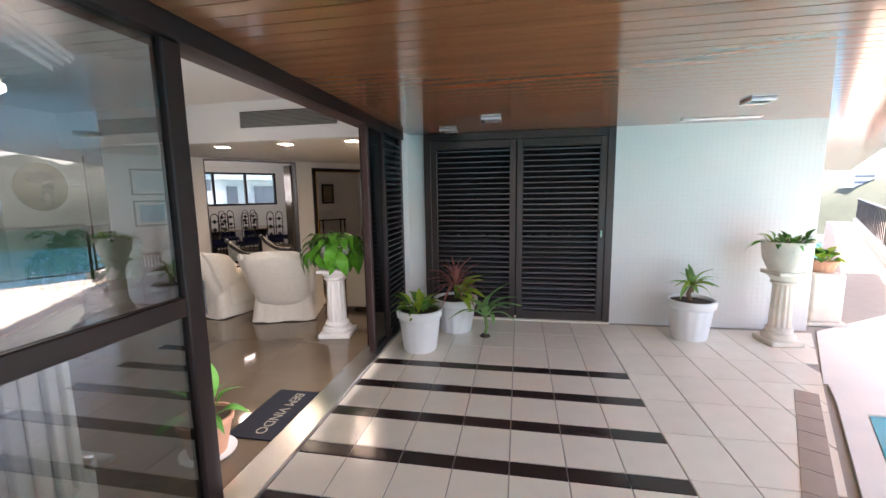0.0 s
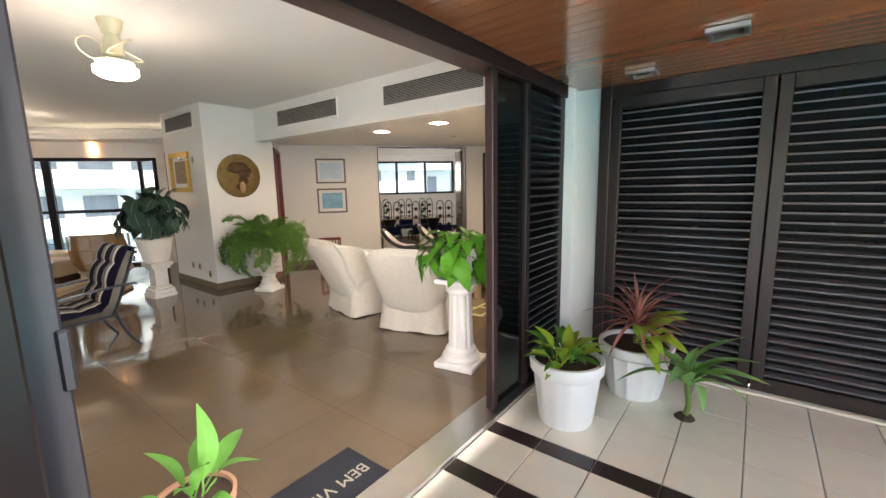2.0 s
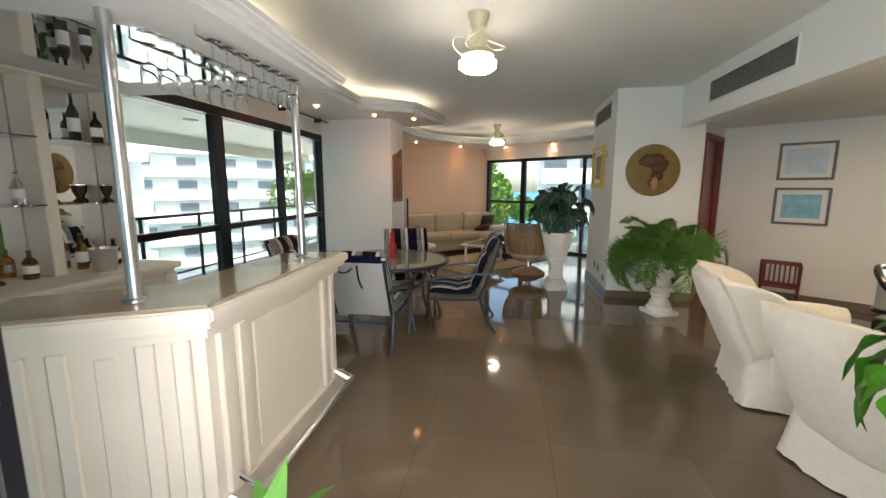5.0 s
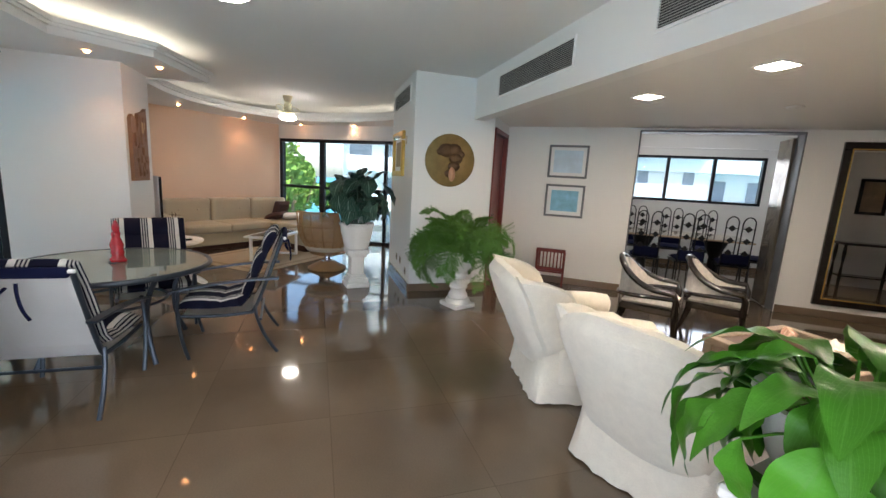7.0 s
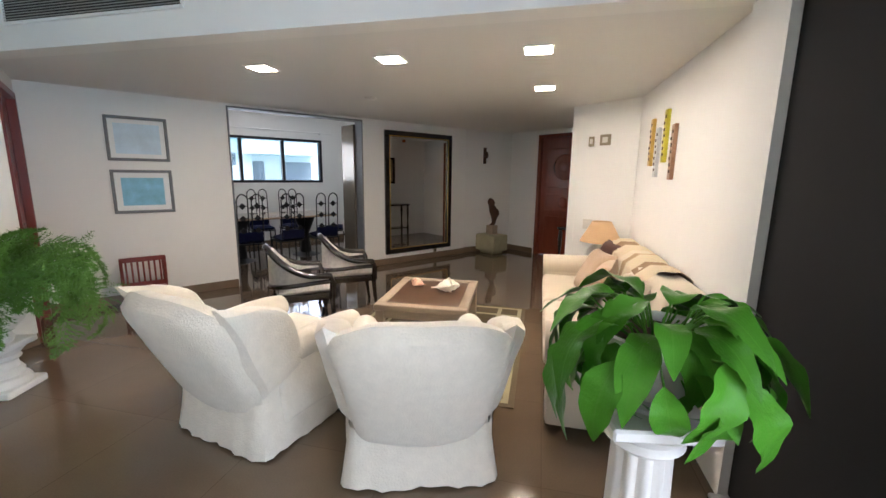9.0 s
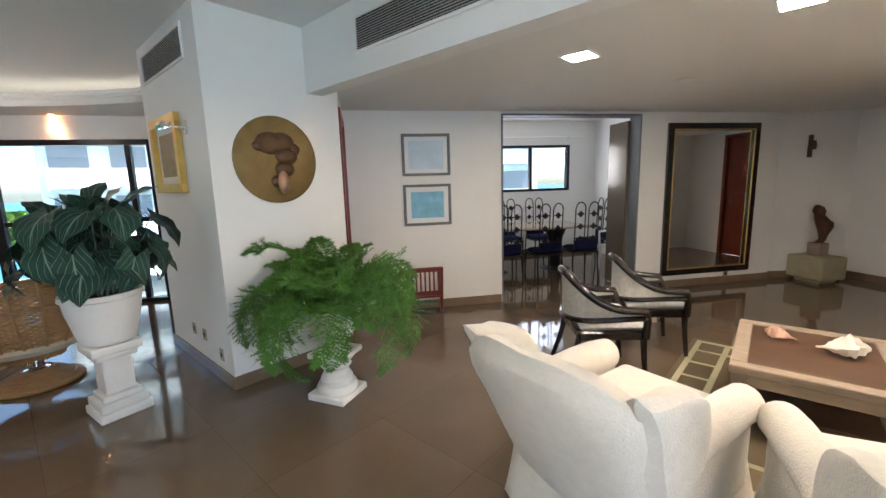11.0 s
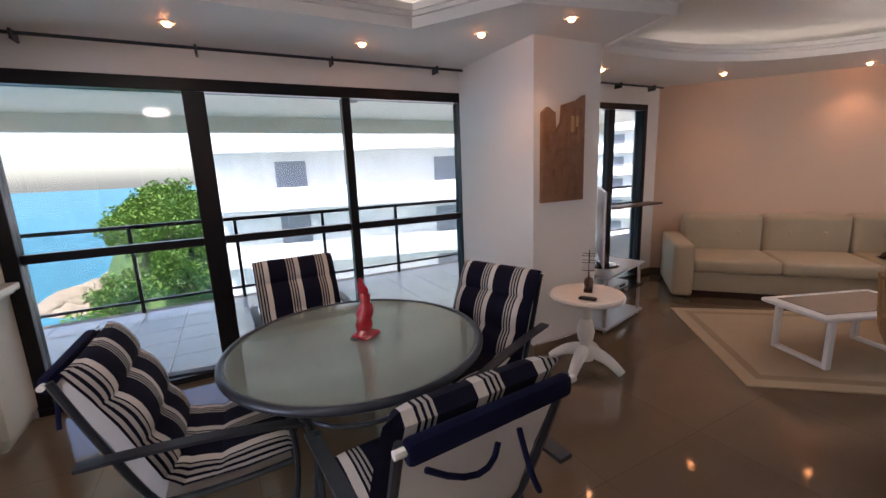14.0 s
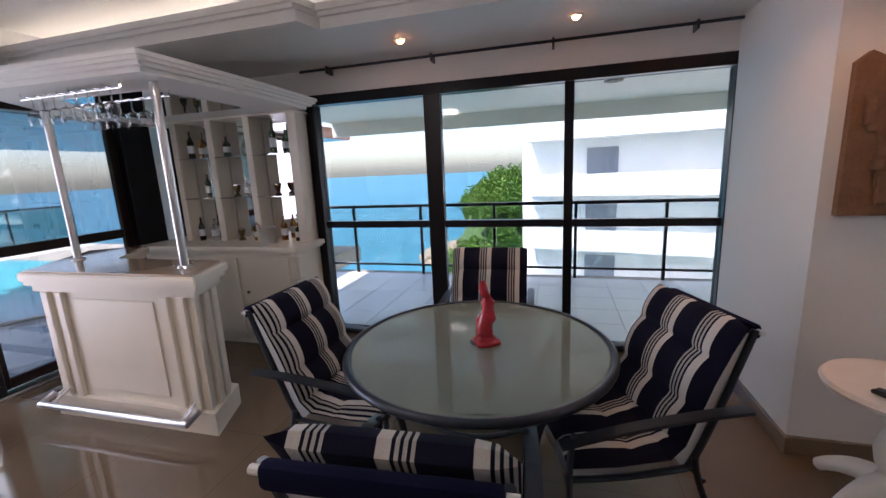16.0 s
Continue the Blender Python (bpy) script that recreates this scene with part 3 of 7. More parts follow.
for a, b in [((-6.39, 5.1), (-6.39, 4.035)), ((-6.39, 4.05), (-7.85, 4.05)), (W(5.92), W(3.83)), (W(1.98), W(0.2)), ((-2.92, 10.98), (-3.84, 10.22)), ((-2.43, 10.61), (-2.92, 10.98)), ((-6.58, 1.05), (-6.58, -0.05)), ((-7.26, 1.02), (-6.56, 1.02)), ((-11.42, 2.12), (-9.53, -0.05)), ((-9.53, -0.05), (-9.31, -0.05)), ((-8.14, -0.05), (-7.26, -0.05)), ((-1.34, 4.9), (-1.34, 7.54)), ((-1.34, 7.54), (-1.99, 8.03)), (W(5.0, -3.0), W(-1.0, -3.0))]:
    skirting(a, b)

# column at the south windows
bm = B()
box(bm, -7.26, -6.58, -0.05, 1.02, 0, SOF + 0.02)
struct("column", bm, WHITE, "square white column between the windows")

# stepped plaster cornice with a lit trough
lip = [(-1.46, 1.04), (-2.79, 1.04), (-3.94, 1.04), (-3.99, 0.86), (-5.72, 0.86), (-6.12, 1.46), (-7.18, 1.68), (-7.38, 0.92)]
for i in range(1, 13):
    q = arc((-7.55, 0.92), (-9.75, 0.8), (-10.12, 2.6), 12)[i]
    lip.append((q.x, q.y))
for i in range(1, 9):
    q = arc((-10.12, 2.6), (-10.1, 3.3), (-8.7, 4.25), 8)[i]
    lip.append((q.x, q.y))
lip.append((-8.3, 4.3))
rim = [(-8.3, 4.9), (-9.6, 4.9), (-11.6, 2.12), (-9.55, -0.1), (-1.46, -0.1)]

def inset(pts, d):
    out = []
    for i, p in enumerate(pts):
        a, b = Vector(pts[max(i - 1, 0)]), Vector(pts[min(i + 1, len(pts) - 1)])
        t = (b - a).normalized()
        out.append((p[0] + t.y * d, p[1] - t.x * d))
    return out


bm = B()
prism(bm, inset(lip, -0.03) + rim, SOF, SOF + 0.035)
struct("soffit", bm, PLASTER, "lowered plaster soffit with small spotlights")
bm = B()
steps = [(0.0, SOF - 0.015, SOF + 0.05), (-0.03, SOF + 0.05, SOF + 0.075), (-0.055, SOF + 0.075, SOF + 0.115)]
for d, z0, z1 in steps:
    p0 = inset(lip, -d)
    inn = inset(lip, -0.06)
    prism(bm, p0 + inn[::-1], z0, z1)
struct("cornice", bm, PLASTER, "moulded white plaster cornice edge")
mid = inset(lip, -0.3)
for run, glowing in ((mid[0:3], COVE), (mid[3:7], COVE), (mid[9:], COVE_TV)):
    struct("cove_light", tube(B(), [(p[0], p[1], SOF + 0.055) for p in run], 0.012, 6), glowing, "hidden warm cove lighting tube")


def slider(name, a, b, z0, z1, stiles, rail, material, pane, label, fw=0.07, off=-0.05, widths=None, sashes=()):
    """A sliding window in the wall a-b; stiles: places along it, rail: height of the middle bar."""
    m, L = along(a, b)
    root = tagged(new(name), label, "window", "", "structure")
    bm = B()
    for x0, x1, q0, q1 in ((0, L, z0, z0 + 0.05), (0, L, z1 - fw, z1), (0, fw, z0 + 0.05, z1 - fw), (L - fw, L, z0 + 0.05, z1 - fw)):
        box(bm, x0, x1, off - 0.06, off + 0.06, q0, q1, m, 0.004)
    part("window_frame", bm, material, root)
    edges = [fw] + [s for s, w in stiles for s in (s - w / 2, s + w / 2)] + [L - fw]
    for s, w in stiles:
        part("stile", box(B(), s - w / 2, s + w / 2, off - 0.035, off + 0.045, z0 + 0.05, z1 - fw, m, 0.004), material, root)
    for x0, x1 in zip(edges[::2], edges[1::2]):
        cuts = [z0 + 0.05] + ([rail - 0.03, rail + 0.03] if rail else []) + [z1 - fw]
        if rail:
            part("middle_rail", box(B(), x0, x1, off - 0.03, off + 0.03, rail - 0.03, rail + 0.03, m, 0.004), material, root)
        for q0, q1 in zip(cuts[::2], cuts[1::2]):
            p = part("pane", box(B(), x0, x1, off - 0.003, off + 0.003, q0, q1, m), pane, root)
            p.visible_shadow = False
    return root


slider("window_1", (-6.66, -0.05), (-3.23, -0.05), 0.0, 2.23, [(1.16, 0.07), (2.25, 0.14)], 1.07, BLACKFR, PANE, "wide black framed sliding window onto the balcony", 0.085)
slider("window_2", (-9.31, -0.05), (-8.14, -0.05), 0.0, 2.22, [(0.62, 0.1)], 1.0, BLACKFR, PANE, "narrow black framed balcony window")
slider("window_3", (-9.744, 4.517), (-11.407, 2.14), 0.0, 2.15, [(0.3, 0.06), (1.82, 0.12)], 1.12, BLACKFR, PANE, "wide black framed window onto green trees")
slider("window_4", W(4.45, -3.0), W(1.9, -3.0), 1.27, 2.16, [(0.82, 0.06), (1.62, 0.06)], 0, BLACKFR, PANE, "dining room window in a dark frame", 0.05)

# glazed terrace side: fixed corner frame, slid pane, head, track
root = tagged(new("window_5"), "dark framed sliding terrace door, slid open", "window", "", "structure")
bm = B()
box(bm, -1.48, -1.32, -0.05, 4.64, 2.12, 2.235, None, 0.004)
part("head_frame", bm, BROWNFR, root)
part("corner_post", box(B(), -1.47, -1.35, 0.02, 0.32, 0.03, 2.12, None, 0.005), BLACKFR, root)
part("track", box(B(), -1.5, -1.3, 0.0, 4.64, 0.0, 0.025, None, 0.006), STEEL, root)
for y0, y1, x in ((0.32, 1.55, -1.37),):
    part("sash_post", box(B(), x - 0.025, x + 0.025, y1 - 0.095, y1, 0.03, 2.12, None, 0.006), BROWNFR, root)
    part("sash_post", box(B(), x - 0.025, x + 0.025, y0, y0 + 0.08, 0.03, 2.12, None, 0.006), BROWNFR, root)
    part("sash_rail", box(B(), x - 0.022, x + 0.022, y0 + 0.08, y1 - 0.095, 1.03, 1.11, None, 0.005), BROWNFR, root)
    part("sash_rail", box(B(), x - 0.022, x + 0.022, y0 + 0.08, y1 - 0.095, 0.03, 0.11, None, 0.005), BROWNFR, root)
    for q0, q1 in ((0.11, 1.03), (1.11, 2.12)):
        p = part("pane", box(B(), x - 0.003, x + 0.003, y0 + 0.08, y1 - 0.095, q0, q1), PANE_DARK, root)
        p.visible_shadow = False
part("sash_post", box(B(), -1.475, -1.425, 1.525, 1.63, 0.03, 2.12, None, 0.006), BLACKFR, root)
part("latch", box(B(), -1.445, -1.415, 1.612, 1.64, 0.98, 1.14, None, 0.006), BLACKFR, root)
for y0, y1, x in ((3.54, 3.60, -1.37), (3.67, 3.73, -1.44), (3.98, 4.04, -1.37), (4.56, 4.64, -1.37)):
    part("sash_post", box(B(), x - 0.028, x + 0.028, y0, y1, 0.03, 2.12, None, 0.006), BROWNFR, root)
for y0, y1 in ((3.60, 3.98),):
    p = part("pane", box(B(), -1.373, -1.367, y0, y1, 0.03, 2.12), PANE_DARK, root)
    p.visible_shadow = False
for k in range(34):
    z = 0.1 + k * 0.059
    part("louver_slat", box(B(), -0.008, 0.008, 4.04, 4.56, -0.032, 0.032, Matrix.Translation((-1.37, 0, z)) @ Matrix.Rotation(radians(-62), 4, 'Y')), BLACKFR, root)
# added black sheet, gives the side louvers their shaded gaps
part("gap_shade", box(B(), -1.42, -1.41, 3.64, 4.64, 0.03, 2.12), LOUVGAP, root)


def door(name, a, b, z1, leaf, frame_mat, label, carved=False):
    m, L = along(a, b)
    root = tagged(new(name), label, "door", "", "structure")
    bm = B()
    for x0, x1, q0, q1 in ((0, 0.06, 0, z1), (L - 0.06, L, 0, z1), (0.06, L - 0.06, z1 - 0.06, z1)):
        box(bm, x0, x1, -0.13, 0.015, q0, q1, m, 0.004)
    part("door_frame", bm, frame_mat, root)
    bm = B()
    box(bm, 0.06, L - 0.06, -0.09, -0.05, 0.005, z1 - 0.06, m, 0.003)
    if carved:
        for q0, q1 in ((0.15, 0.75), (0.85, 1.15), (1.25, 1.95)):
            box(bm, 0.18, L - 0.18, -0.055, -0.035, q0, q1, m, 0.012)
        lathe(bm, [(0.23, 0), (0.2, 0.02), (0.14, 0.03), (0.1, 0.02), (0.06, 0.035)], 24, m @ Matrix.Translation((L / 2, -0.036, 1.62)) @ Matrix.Rotation(radians(-90), 4, 'X'))
        lathe(bm, [(0.1, 0), (0.08, 0.02), (0.04, 0.03)], 20, m @ Matrix.Translation((L / 2, -0.036, 1.0)) @ Matrix.Rotation(radians(-90), 4, 'X'))
    part("door_leaf", bm, leaf, root)
    bm = B()
    hx = L - 0.16 if not carved else 0.16
    tube(bm, [(hx, -0.05, 1.0), (hx, 0.0, 1.0), (hx + 0.1 * (1 if carved else -1), 0.0, 1.0)], 0.01, 8, m=m)
    box(bm, hx - 0.02, hx + 0.02, -0.052, -0.04, 0.9, 1.1, m, 0.004)
    part("door_handle", bm, BRONZE, root)
    return root


door("door_1", (-1.513, 9.915), (-2.406, 10.591), 2.2, MAHOG, MAHOG, "carved reddish brown mahogany entrance door, closed", True)
door("door_2", (-7.92, 4.08), (-8.72, 4.42), 2.12, REDWOOD, REDWOOD, "dark red wooden hall door, closed")
door("door_3", (W(0.2)[0] + 0.04, W(0.2)[1] - 0.03), (-6.42, 5.125), 2.15, REDWOOD, REDWOOD, "dark red wooden door in the passage")
# grey frame round the dining opening
root = tagged(new("trim_dining"), "grey metal lining of the dining room opening", "trim", "", "structure")
m, L = along(W(3.82), W(1.99))
for x0, x1, q0, q1 in ((0.0, 0.02, 0, 2.25), (L - 0.02, L, 0, 2.25), (0.02, L - 0.02, 2.23, 2.25)):
    part("lining", box(B(), x0, x1, -0.2, 0.012, q0, q1, m, 0.003), GREYFR, root)
p = part("folding_leaf", box(B(), 0.0, 0.05, -0.6, -0.2, 0.02, 2.2, m, 0.003), mat("bronze_glass_leaf", (0.22, 0.19, 0.15), 0.15, metal=0.5, var=0.1), root)


def vent(m, w, h, label="white framed air vent with grey slats"):
    t = thing("air_vent", label, "air vent", m, "air vents")
    bm = B()
    for x0, x1, z0, z1 in ((0, w, 0, 0.02), (0, w, h - 0.02, h), (0, 0.02, 0.02, h - 0.02), (w - 0.02, w, 0.02, h - 0.02)):
        box(bm, x0, x1, -0.016, 0, z0, z1, None, 0.003)
    part("vent_frame", bm, WHITE, t)
    # added thin dark sheet, puts the vent's inner shade into colour
    part("gap_shade", box(B(), 0.02, w - 0.02, -0.003, -0.0005, 0.02, h - 0.02), VENTD, t)
    sl = box(B(), 0.02, w - 0.02, -0.006, 0.006, -0.002, 0.002, Matrix.Rotation(radians(35), 4, 'X'))
    first = part("slat", sl, VENT, t)
    n = int((h - 0.05) / 0.0155)
    for k in range(n):
        m4 = Matrix.Translation((0, -0.008, 0.032 + k * 0.0155))
        if k == 0:
            first.matrix_basis = m4
        else:
            share("slat", first.data, t, m4)
    return t


vent(pose(-3.53, 4.816, 2.355), 1.36, 0.24)
vent(pose(-5.71, 4.816, 2.355), 1.39, 0.24)
vent(pose(-7.7, 4.05, 2.38), 1.07, 0.24)

# ---- terrace, balcony, outside ----
bm = B()
prism(bm, [(-1.32, -4.5), (-1.32, 4.88), (-0.9, 4.88), (3.0, 4.88), (13.5, 21), (16.0, 20), (5.35, 6.35), (7.2, 3.6), (7.2, -4.5)], -0.3, -0.007)
prism(bm, [(-1.322, -2.48), (-12.0, -2.48), (-14.6, -2.48), (-13.5, 5), (-11.7, 2.05), (-9.62, -0.25), (-1.322, -0.25)], -0.3, -0.007)
struct("pavement", bm, GROUT, "grouted floor slab of the roof terrace")
Y = 4.85
wall("wall_louver", (3.0, Y), (-1.36, Y), 0, 2.2, 0.15, WTILE, [(1.99, 4.13, 0, 2.2)], "white mosaic tiled terrace wall")
wall("wall_facade", (11.4, 19.3), (2.99, Y + 0.15), 0, 2.2, 0.2, WTILE, (), "white tiled facade along the walkway")
# mosaic courses
bm = B()
for k in range(1, 44):
    box(bm, 1.06, 3.0, Y - 0.0015, Y, k * 0.05 - 0.001, k * 0.05 + 0.001)
for k in range(1, 39):
    box(bm, 1.06 + k * 0.05 - 0.001, 1.06 + k * 0.05 + 0.001, Y - 0.0012, Y, 0.001, 2.2)
tagged(obj("mosaic_joint", bm, mat("mosaic_joint", (0.6, 0.6, 0.56), 0.8, var=0.05), bpy.data.objects["wall_louver"]), kind="stuff")
# louvered door pair
root = tagged(new("door_4"), "pair of black louvered terrace doors, closed", "door", "", "structure")
bm = B()
for x0, x1, z0, z1 in ((-1.13, -1.05, 0, 2.2), (0.93, 1.01, 0, 2.2), (-1.05, 0.93, 2.11, 2.2)):
    box(bm, x0, x1, Y - 0.03, Y + 0.08, z0, z1, None, 0.004)
part("door_frame", bm, LOUVFR, root)
part("sill", box(B(), -1.13, 1.01, Y - 0.06, Y + 0.05, 0.0, 0.02, None, 0.004), TILE_L, root)
for x0, x1 in ((-1.05, -0.055), (-0.045, 0.93)):
    for a, b, z0, z1 in ((x0, x0 + 0.07, 0.02, 2.11), (x1 - 0.07, x1, 0.02, 2.11), (x0 + 0.07, x1 - 0.07, 2.02, 2.11), (x0 + 0.07, x1 - 0.07, 0.02, 0.12)):
        part("leaf_rail", box(B(), a, b, Y - 0.015, Y + 0.03, z0, z1, None, 0.004), LOUVFR, root)
    s0 = None
    for k in range(31):
        m4 = Matrix.Translation(((x0 + x1) / 2, Y + 0.012, 0.15 + k * 0.0615)) @ Matrix.Rotation(radians(14), 4, 'X')
        if s0 is None:
            w = (x1 - x0) / 2 - 0.07
            s0 = part("louver_slat", box(B(), -w, w, -0.03, 0.03, -0.0075, 0.0075, None, 0.005, 2), LOUVER, root)
            s0.matrix_basis = m4
        else:
            share("louver_slat", s0.data, root, m4)
# added black sheet behind both leaves, the slat gaps' shade as colour
part("gap_shade", box(B(), -1.05, 0.93, Y + 0.075, Y + 0.08, 0.02, 2.11), LOUVGAP, root)
part("handle", box(B(), 0.875, 0.9, Y - 0.04, Y - 0.015, 1.0, 1.08, None, 0.004), CHROME, root)

# varnished board ceiling over the terrace, painted slats over the balcony
bm = B()
k = -4.45
while k < 9.0:
    x1 = 2.9 + max(0, (k - 3.0) * 0.62) if k > 0 else 3.2
    x0 = -1.3 if k < Y - 0.05 else 3.0 + (k - Y) * 0.62
    box(bm, x0, x1 + 0.5, k, k + 0.094, 2.2, 2.216)
    k += 0.1
box(bm, -1.3, 3.4, -4.5, 9.0, 2.217, 2.4)
prism(bm, [(3.0, 4.9), (5.2, 6.9), (14.5, 21.5), (12.4, 20)], 2.217, 2.4)
struct("ceiling_terrace", bm, TWOOD, "varnished reddish wood board ceiling of the terrace")
WSLAT = mat("white_slat_ceiling", (0.86, 0.81, 0.7), 0.4, var=0.05, scale=2, fine=0.02)
bm = B()
k = -0.33
while k > -3.3:
    box(bm, -12.5, -1.6, k - 0.08, k, 2.4, 2.415)
    k -= 0.1
box(bm, -12.5, -1.6, -3.3, -0.23, 2.47, 2.7)
box(bm, -12.5, -1.6, -3.36, -3.3, 2.17, 2.75)
struct("ceiling_balcony", bm, WSLAT, "white slatted balcony ceiling")
for x, y, z in ((-6.0, -1.7, 2.42), (-9.0, -1.4, 2.42)):
    t = thing("ceiling_light", "round dark balcony ceiling lamp, unlit", "lamp", pose(x, y, z), "balcony lamps")
    part("body", lathe(B(), [(0.09, -0.03), (0.12, -0.01), (0.12, 0.0)], 20), BRONZE, t)
for x, y in ((1.8, 3.73), (-0.28, 4.0), (-0.78, 4.55)):
    t = thing("ceiling_light", "square recessed terrace ceiling lamp, unlit", "lamp", pose(x, y, 2.199), "terrace lamps")
    bm = B()
    for x0, x1, y0, y1 in ((-0.09, 0.09, -0.09, -0.065), (-0.09, 0.09, 0.065, 0.09), (-0.09, -0.065, -0.065, 0.065), (0.065, 0.09, -0.065, 0.065)):
        box(bm, x0, x1, y0, y1, -0.025, 0.0, None, 0.004)
    part("rim", bm, STEEL, t)
    part("lens", lathe(B(), [(0.05, -0.012), (0.06, -0.006), (0.062, 0)], 20), BRONZE, t)
t = thing("air_vent", "long narrow white slot vent in board ceiling", "air vent", pose(1.9, 4.55, 2.199))
part("grille", box(B(), -0.35, 0.35, -0.04, 0.04, -0.012, 0, None, 0.004), PLASTER, t)


def railing(name, pts, post, label, glassy=True, h=1.05, bars=0.0, material=BLACKFR, pane=None):
    t = thing(name, label, "railing")
    for a, b in zip(pts, pts[1:]):
        m, L = along(a, b)
        part("top_rail", box(B(), 0, L, -0.03, 0.03, h - 0.045, h, m, 0.008), material, t)
        part("bottom_rail", box(B(), 0, L, -0.02, 0.02, 0.12, 0.15, m, 0.004), material, t)
        n = max(1, round(L / post))
        for k in range(n + 1):
            part("post", box(B(), k * L / n - 0.02, k * L / n + 0.02, -0.02, 0.02, -0.007, h - 0.045, m, 0.004), material, t)
        if glassy:
            for k in range(n):
                p = part("pane", box(B(), k * L / n + 0.03, (k + 1) * L / n - 0.03, -0.003, 0.003, 0.16, h - 0.06, m), pane or GREENGL, t)
                p.visible_shadow = False
        if bars:
            nb = int(L / bars)
            s0 = None
            for k in range(nb):
                m4 = m @ Matrix.Translation(((k + 0.5) * L / nb, 0, 0))
                if s0 is None:
                    s0 = part("baluster", box(B(), -0.035, 0.035, -0.012, 0.012, 0.15, h - 0.045, None, 0.003), material, t)
                    s0.matrix_basis = m4
                else:
                    share("baluster", s0.data, t, m4)
    return t


GREENGL = pane_mat("green_balustrade_glass", (0.5, 0.74, 0.72), 0.05)
CLEARGL = pane_mat("clear_balustrade_glass", (0.9, 0.94, 0.93), 0.04)
railing("railing", [(-12.2, -2.35), (-1.3, -2.35)], 1.1, "dark metal balcony railing with clear glass panes", pane=CLEARGL)
railing("railing", [(7.0, -4.4), (7.0, 3.6), (5.3, 6.3)], 1.3, "dark metal terrace railing with green glass panes")
railing("railing", [(5.32, 6.33), (14.9, 21.4)], 3.0, "dark metal walkway railing with flat balusters on a white kerb", False, 1.0, 0.42)
bm = B()
m, L = along((5.32, 6.33), (14.9, 21.4))
box(bm, 0, L, -0.12, 0.1, -0.007, 0.11, m, 0.01)
struct("kerb", bm, WTILE, "white kerb under the walkway railing")
# pool
POOLW = mat("pool_water", (0.05, 0.42, 0.5), 0.03, var=0.1, scale=4, bscale=14, fine=0.05, bump=0.35)
bm = B()
prism(bm, [(2.29, 3.05), (6.2, 3.05), (6.2, -2.5), (-0.75, -2.5), (0.6, 0.0)], -0.0065, 0.002)
struct("water_pool", bm, POOLW, "turquoise swimming pool water")
bm = B()
prism(bm, [(2.28, 3.06), (6.22, 3.06), (6.22, 3.5), (2.34, 3.5), (2.2, 3.2), (0.44, 0.0), (0.59, 0.0)], -0.0066, 0.012)
struct("pool_coping", bm, DECK, "pale stone pool edge in the sun")
bm = B()
prism(bm, [(3.1, 4.85), (5.3, 6.25), (6.95, 3.6), (6.95, -4.4), (6.25, -4.4), (6.25, 3.52), (2.32, 3.52)], -0.0066, 0.004)
struct("pavement_deck", bm, DECK, "sunlit pale stone deck around the pool")
t = thing("pool_ladder", "bent chrome pool ladder handrails beside the pool", "pool ladder", pose(4.9, 3.1, 0))
for x in (-0.22, 0.22):
    part("handrail", tube(B(), [(x, 0.35, 0.012), (x, 0.35, 0.5)] + arc((x, 0.35, 0.5), (x, 0.33, 0.8), (x, 0.05, 0.8), 6) + arc((x, 0.05, 0.8), (x, -0.22, 0.8), (x, -0.25, 0.4), 6) + [(x, -0.25, -0.0)], 0.021, 10), CHROME, t, smooth=True)

# sea, shore, headland, neighbouring buildings
SEA = mat("sea_water", (0.012, 0.105, 0.155), 0.4, spec=0.15, var=0.2, scale=0.02, bscale=0.6, fine=0.06, bump=0.15)
bm = B()
box(bm, -4500, 4500, -4500, 4500, -46, -45)
struct("water", bm, SEA, "blue sea that reaches the horizon")
HILL = mat("hill_vegetation", (0.035, 0.07, 0.018), 0.9, var=0.5, scale=0.15, bscale=1.2, fine=0.3, bump=1.0)
WOODS = mat("dark_mountain_woods", (0.045, 0.06, 0.04), 0.9, var=0.4, scale=0.02, bscale=0.2, fine=0.2)
ROCK = mat("shore_rock", (0.17, 0.125, 0.088), 0.9, var=0.4, scale=0.2, bscale=1.5, fine=0.2, bump=1.0)
LAND = mat("beach_land", (0.34, 0.28, 0.2), 0.95, var=0.25, scale=0.05, fine=0.1)


def mound(name, cx, cy, rx, ry, h, z0, material, label, seed, n=40):
    bm = B()
    g = []
    for i in range(n + 1):
        row = []
        for j in range(n + 1):
            u, v = i / n * 2 - 1, j / n * 2 - 1
            r = max(0, 1 - (u * u + v * v))
            q = noise.fractal(Vector((u * 3 + seed, v * 3, seed)), 1.0, 2.0, 5)
            row.append(bm.verts.new((cx + u * rx, cy + v * ry, z0 + h * r ** 0.7 * (0.85 + 0.25 * q) - (3 if r == 0 else 0))))
        g.append(row)
    for i in range(n):
        for j in range(n):
            bm.faces.new((g[i][j], g[i + 1][j], g[i + 1][j + 1], g[i][j + 1]))
    return struct(name, bm, material, label, True)


mound("ground_headland", 18, -205, 27, 46, 40, -46, HILL, "green wooded headland above the sea", 1.3)
mound("ground_rocks", 46, -214, 24, 34, 7, -46, ROCK, "brown shore rocks below the headland", 4.1)
mound("ground_hill", -95, 75, 60, 80, 60, -46, HILL, "steep green hill close to the building", 7.7)
mound("ground_mountain", 640, 520, 360, 260, 120, -46, WOODS, "distant mountain behind the beach town", 2.2)
bm = B()
prism(bm, [(-30, -40), (-160, -60), (-200, 200), (60, 400), (900, 780), (900, 700), (120, 330), (-5, 60)], -46, -44)
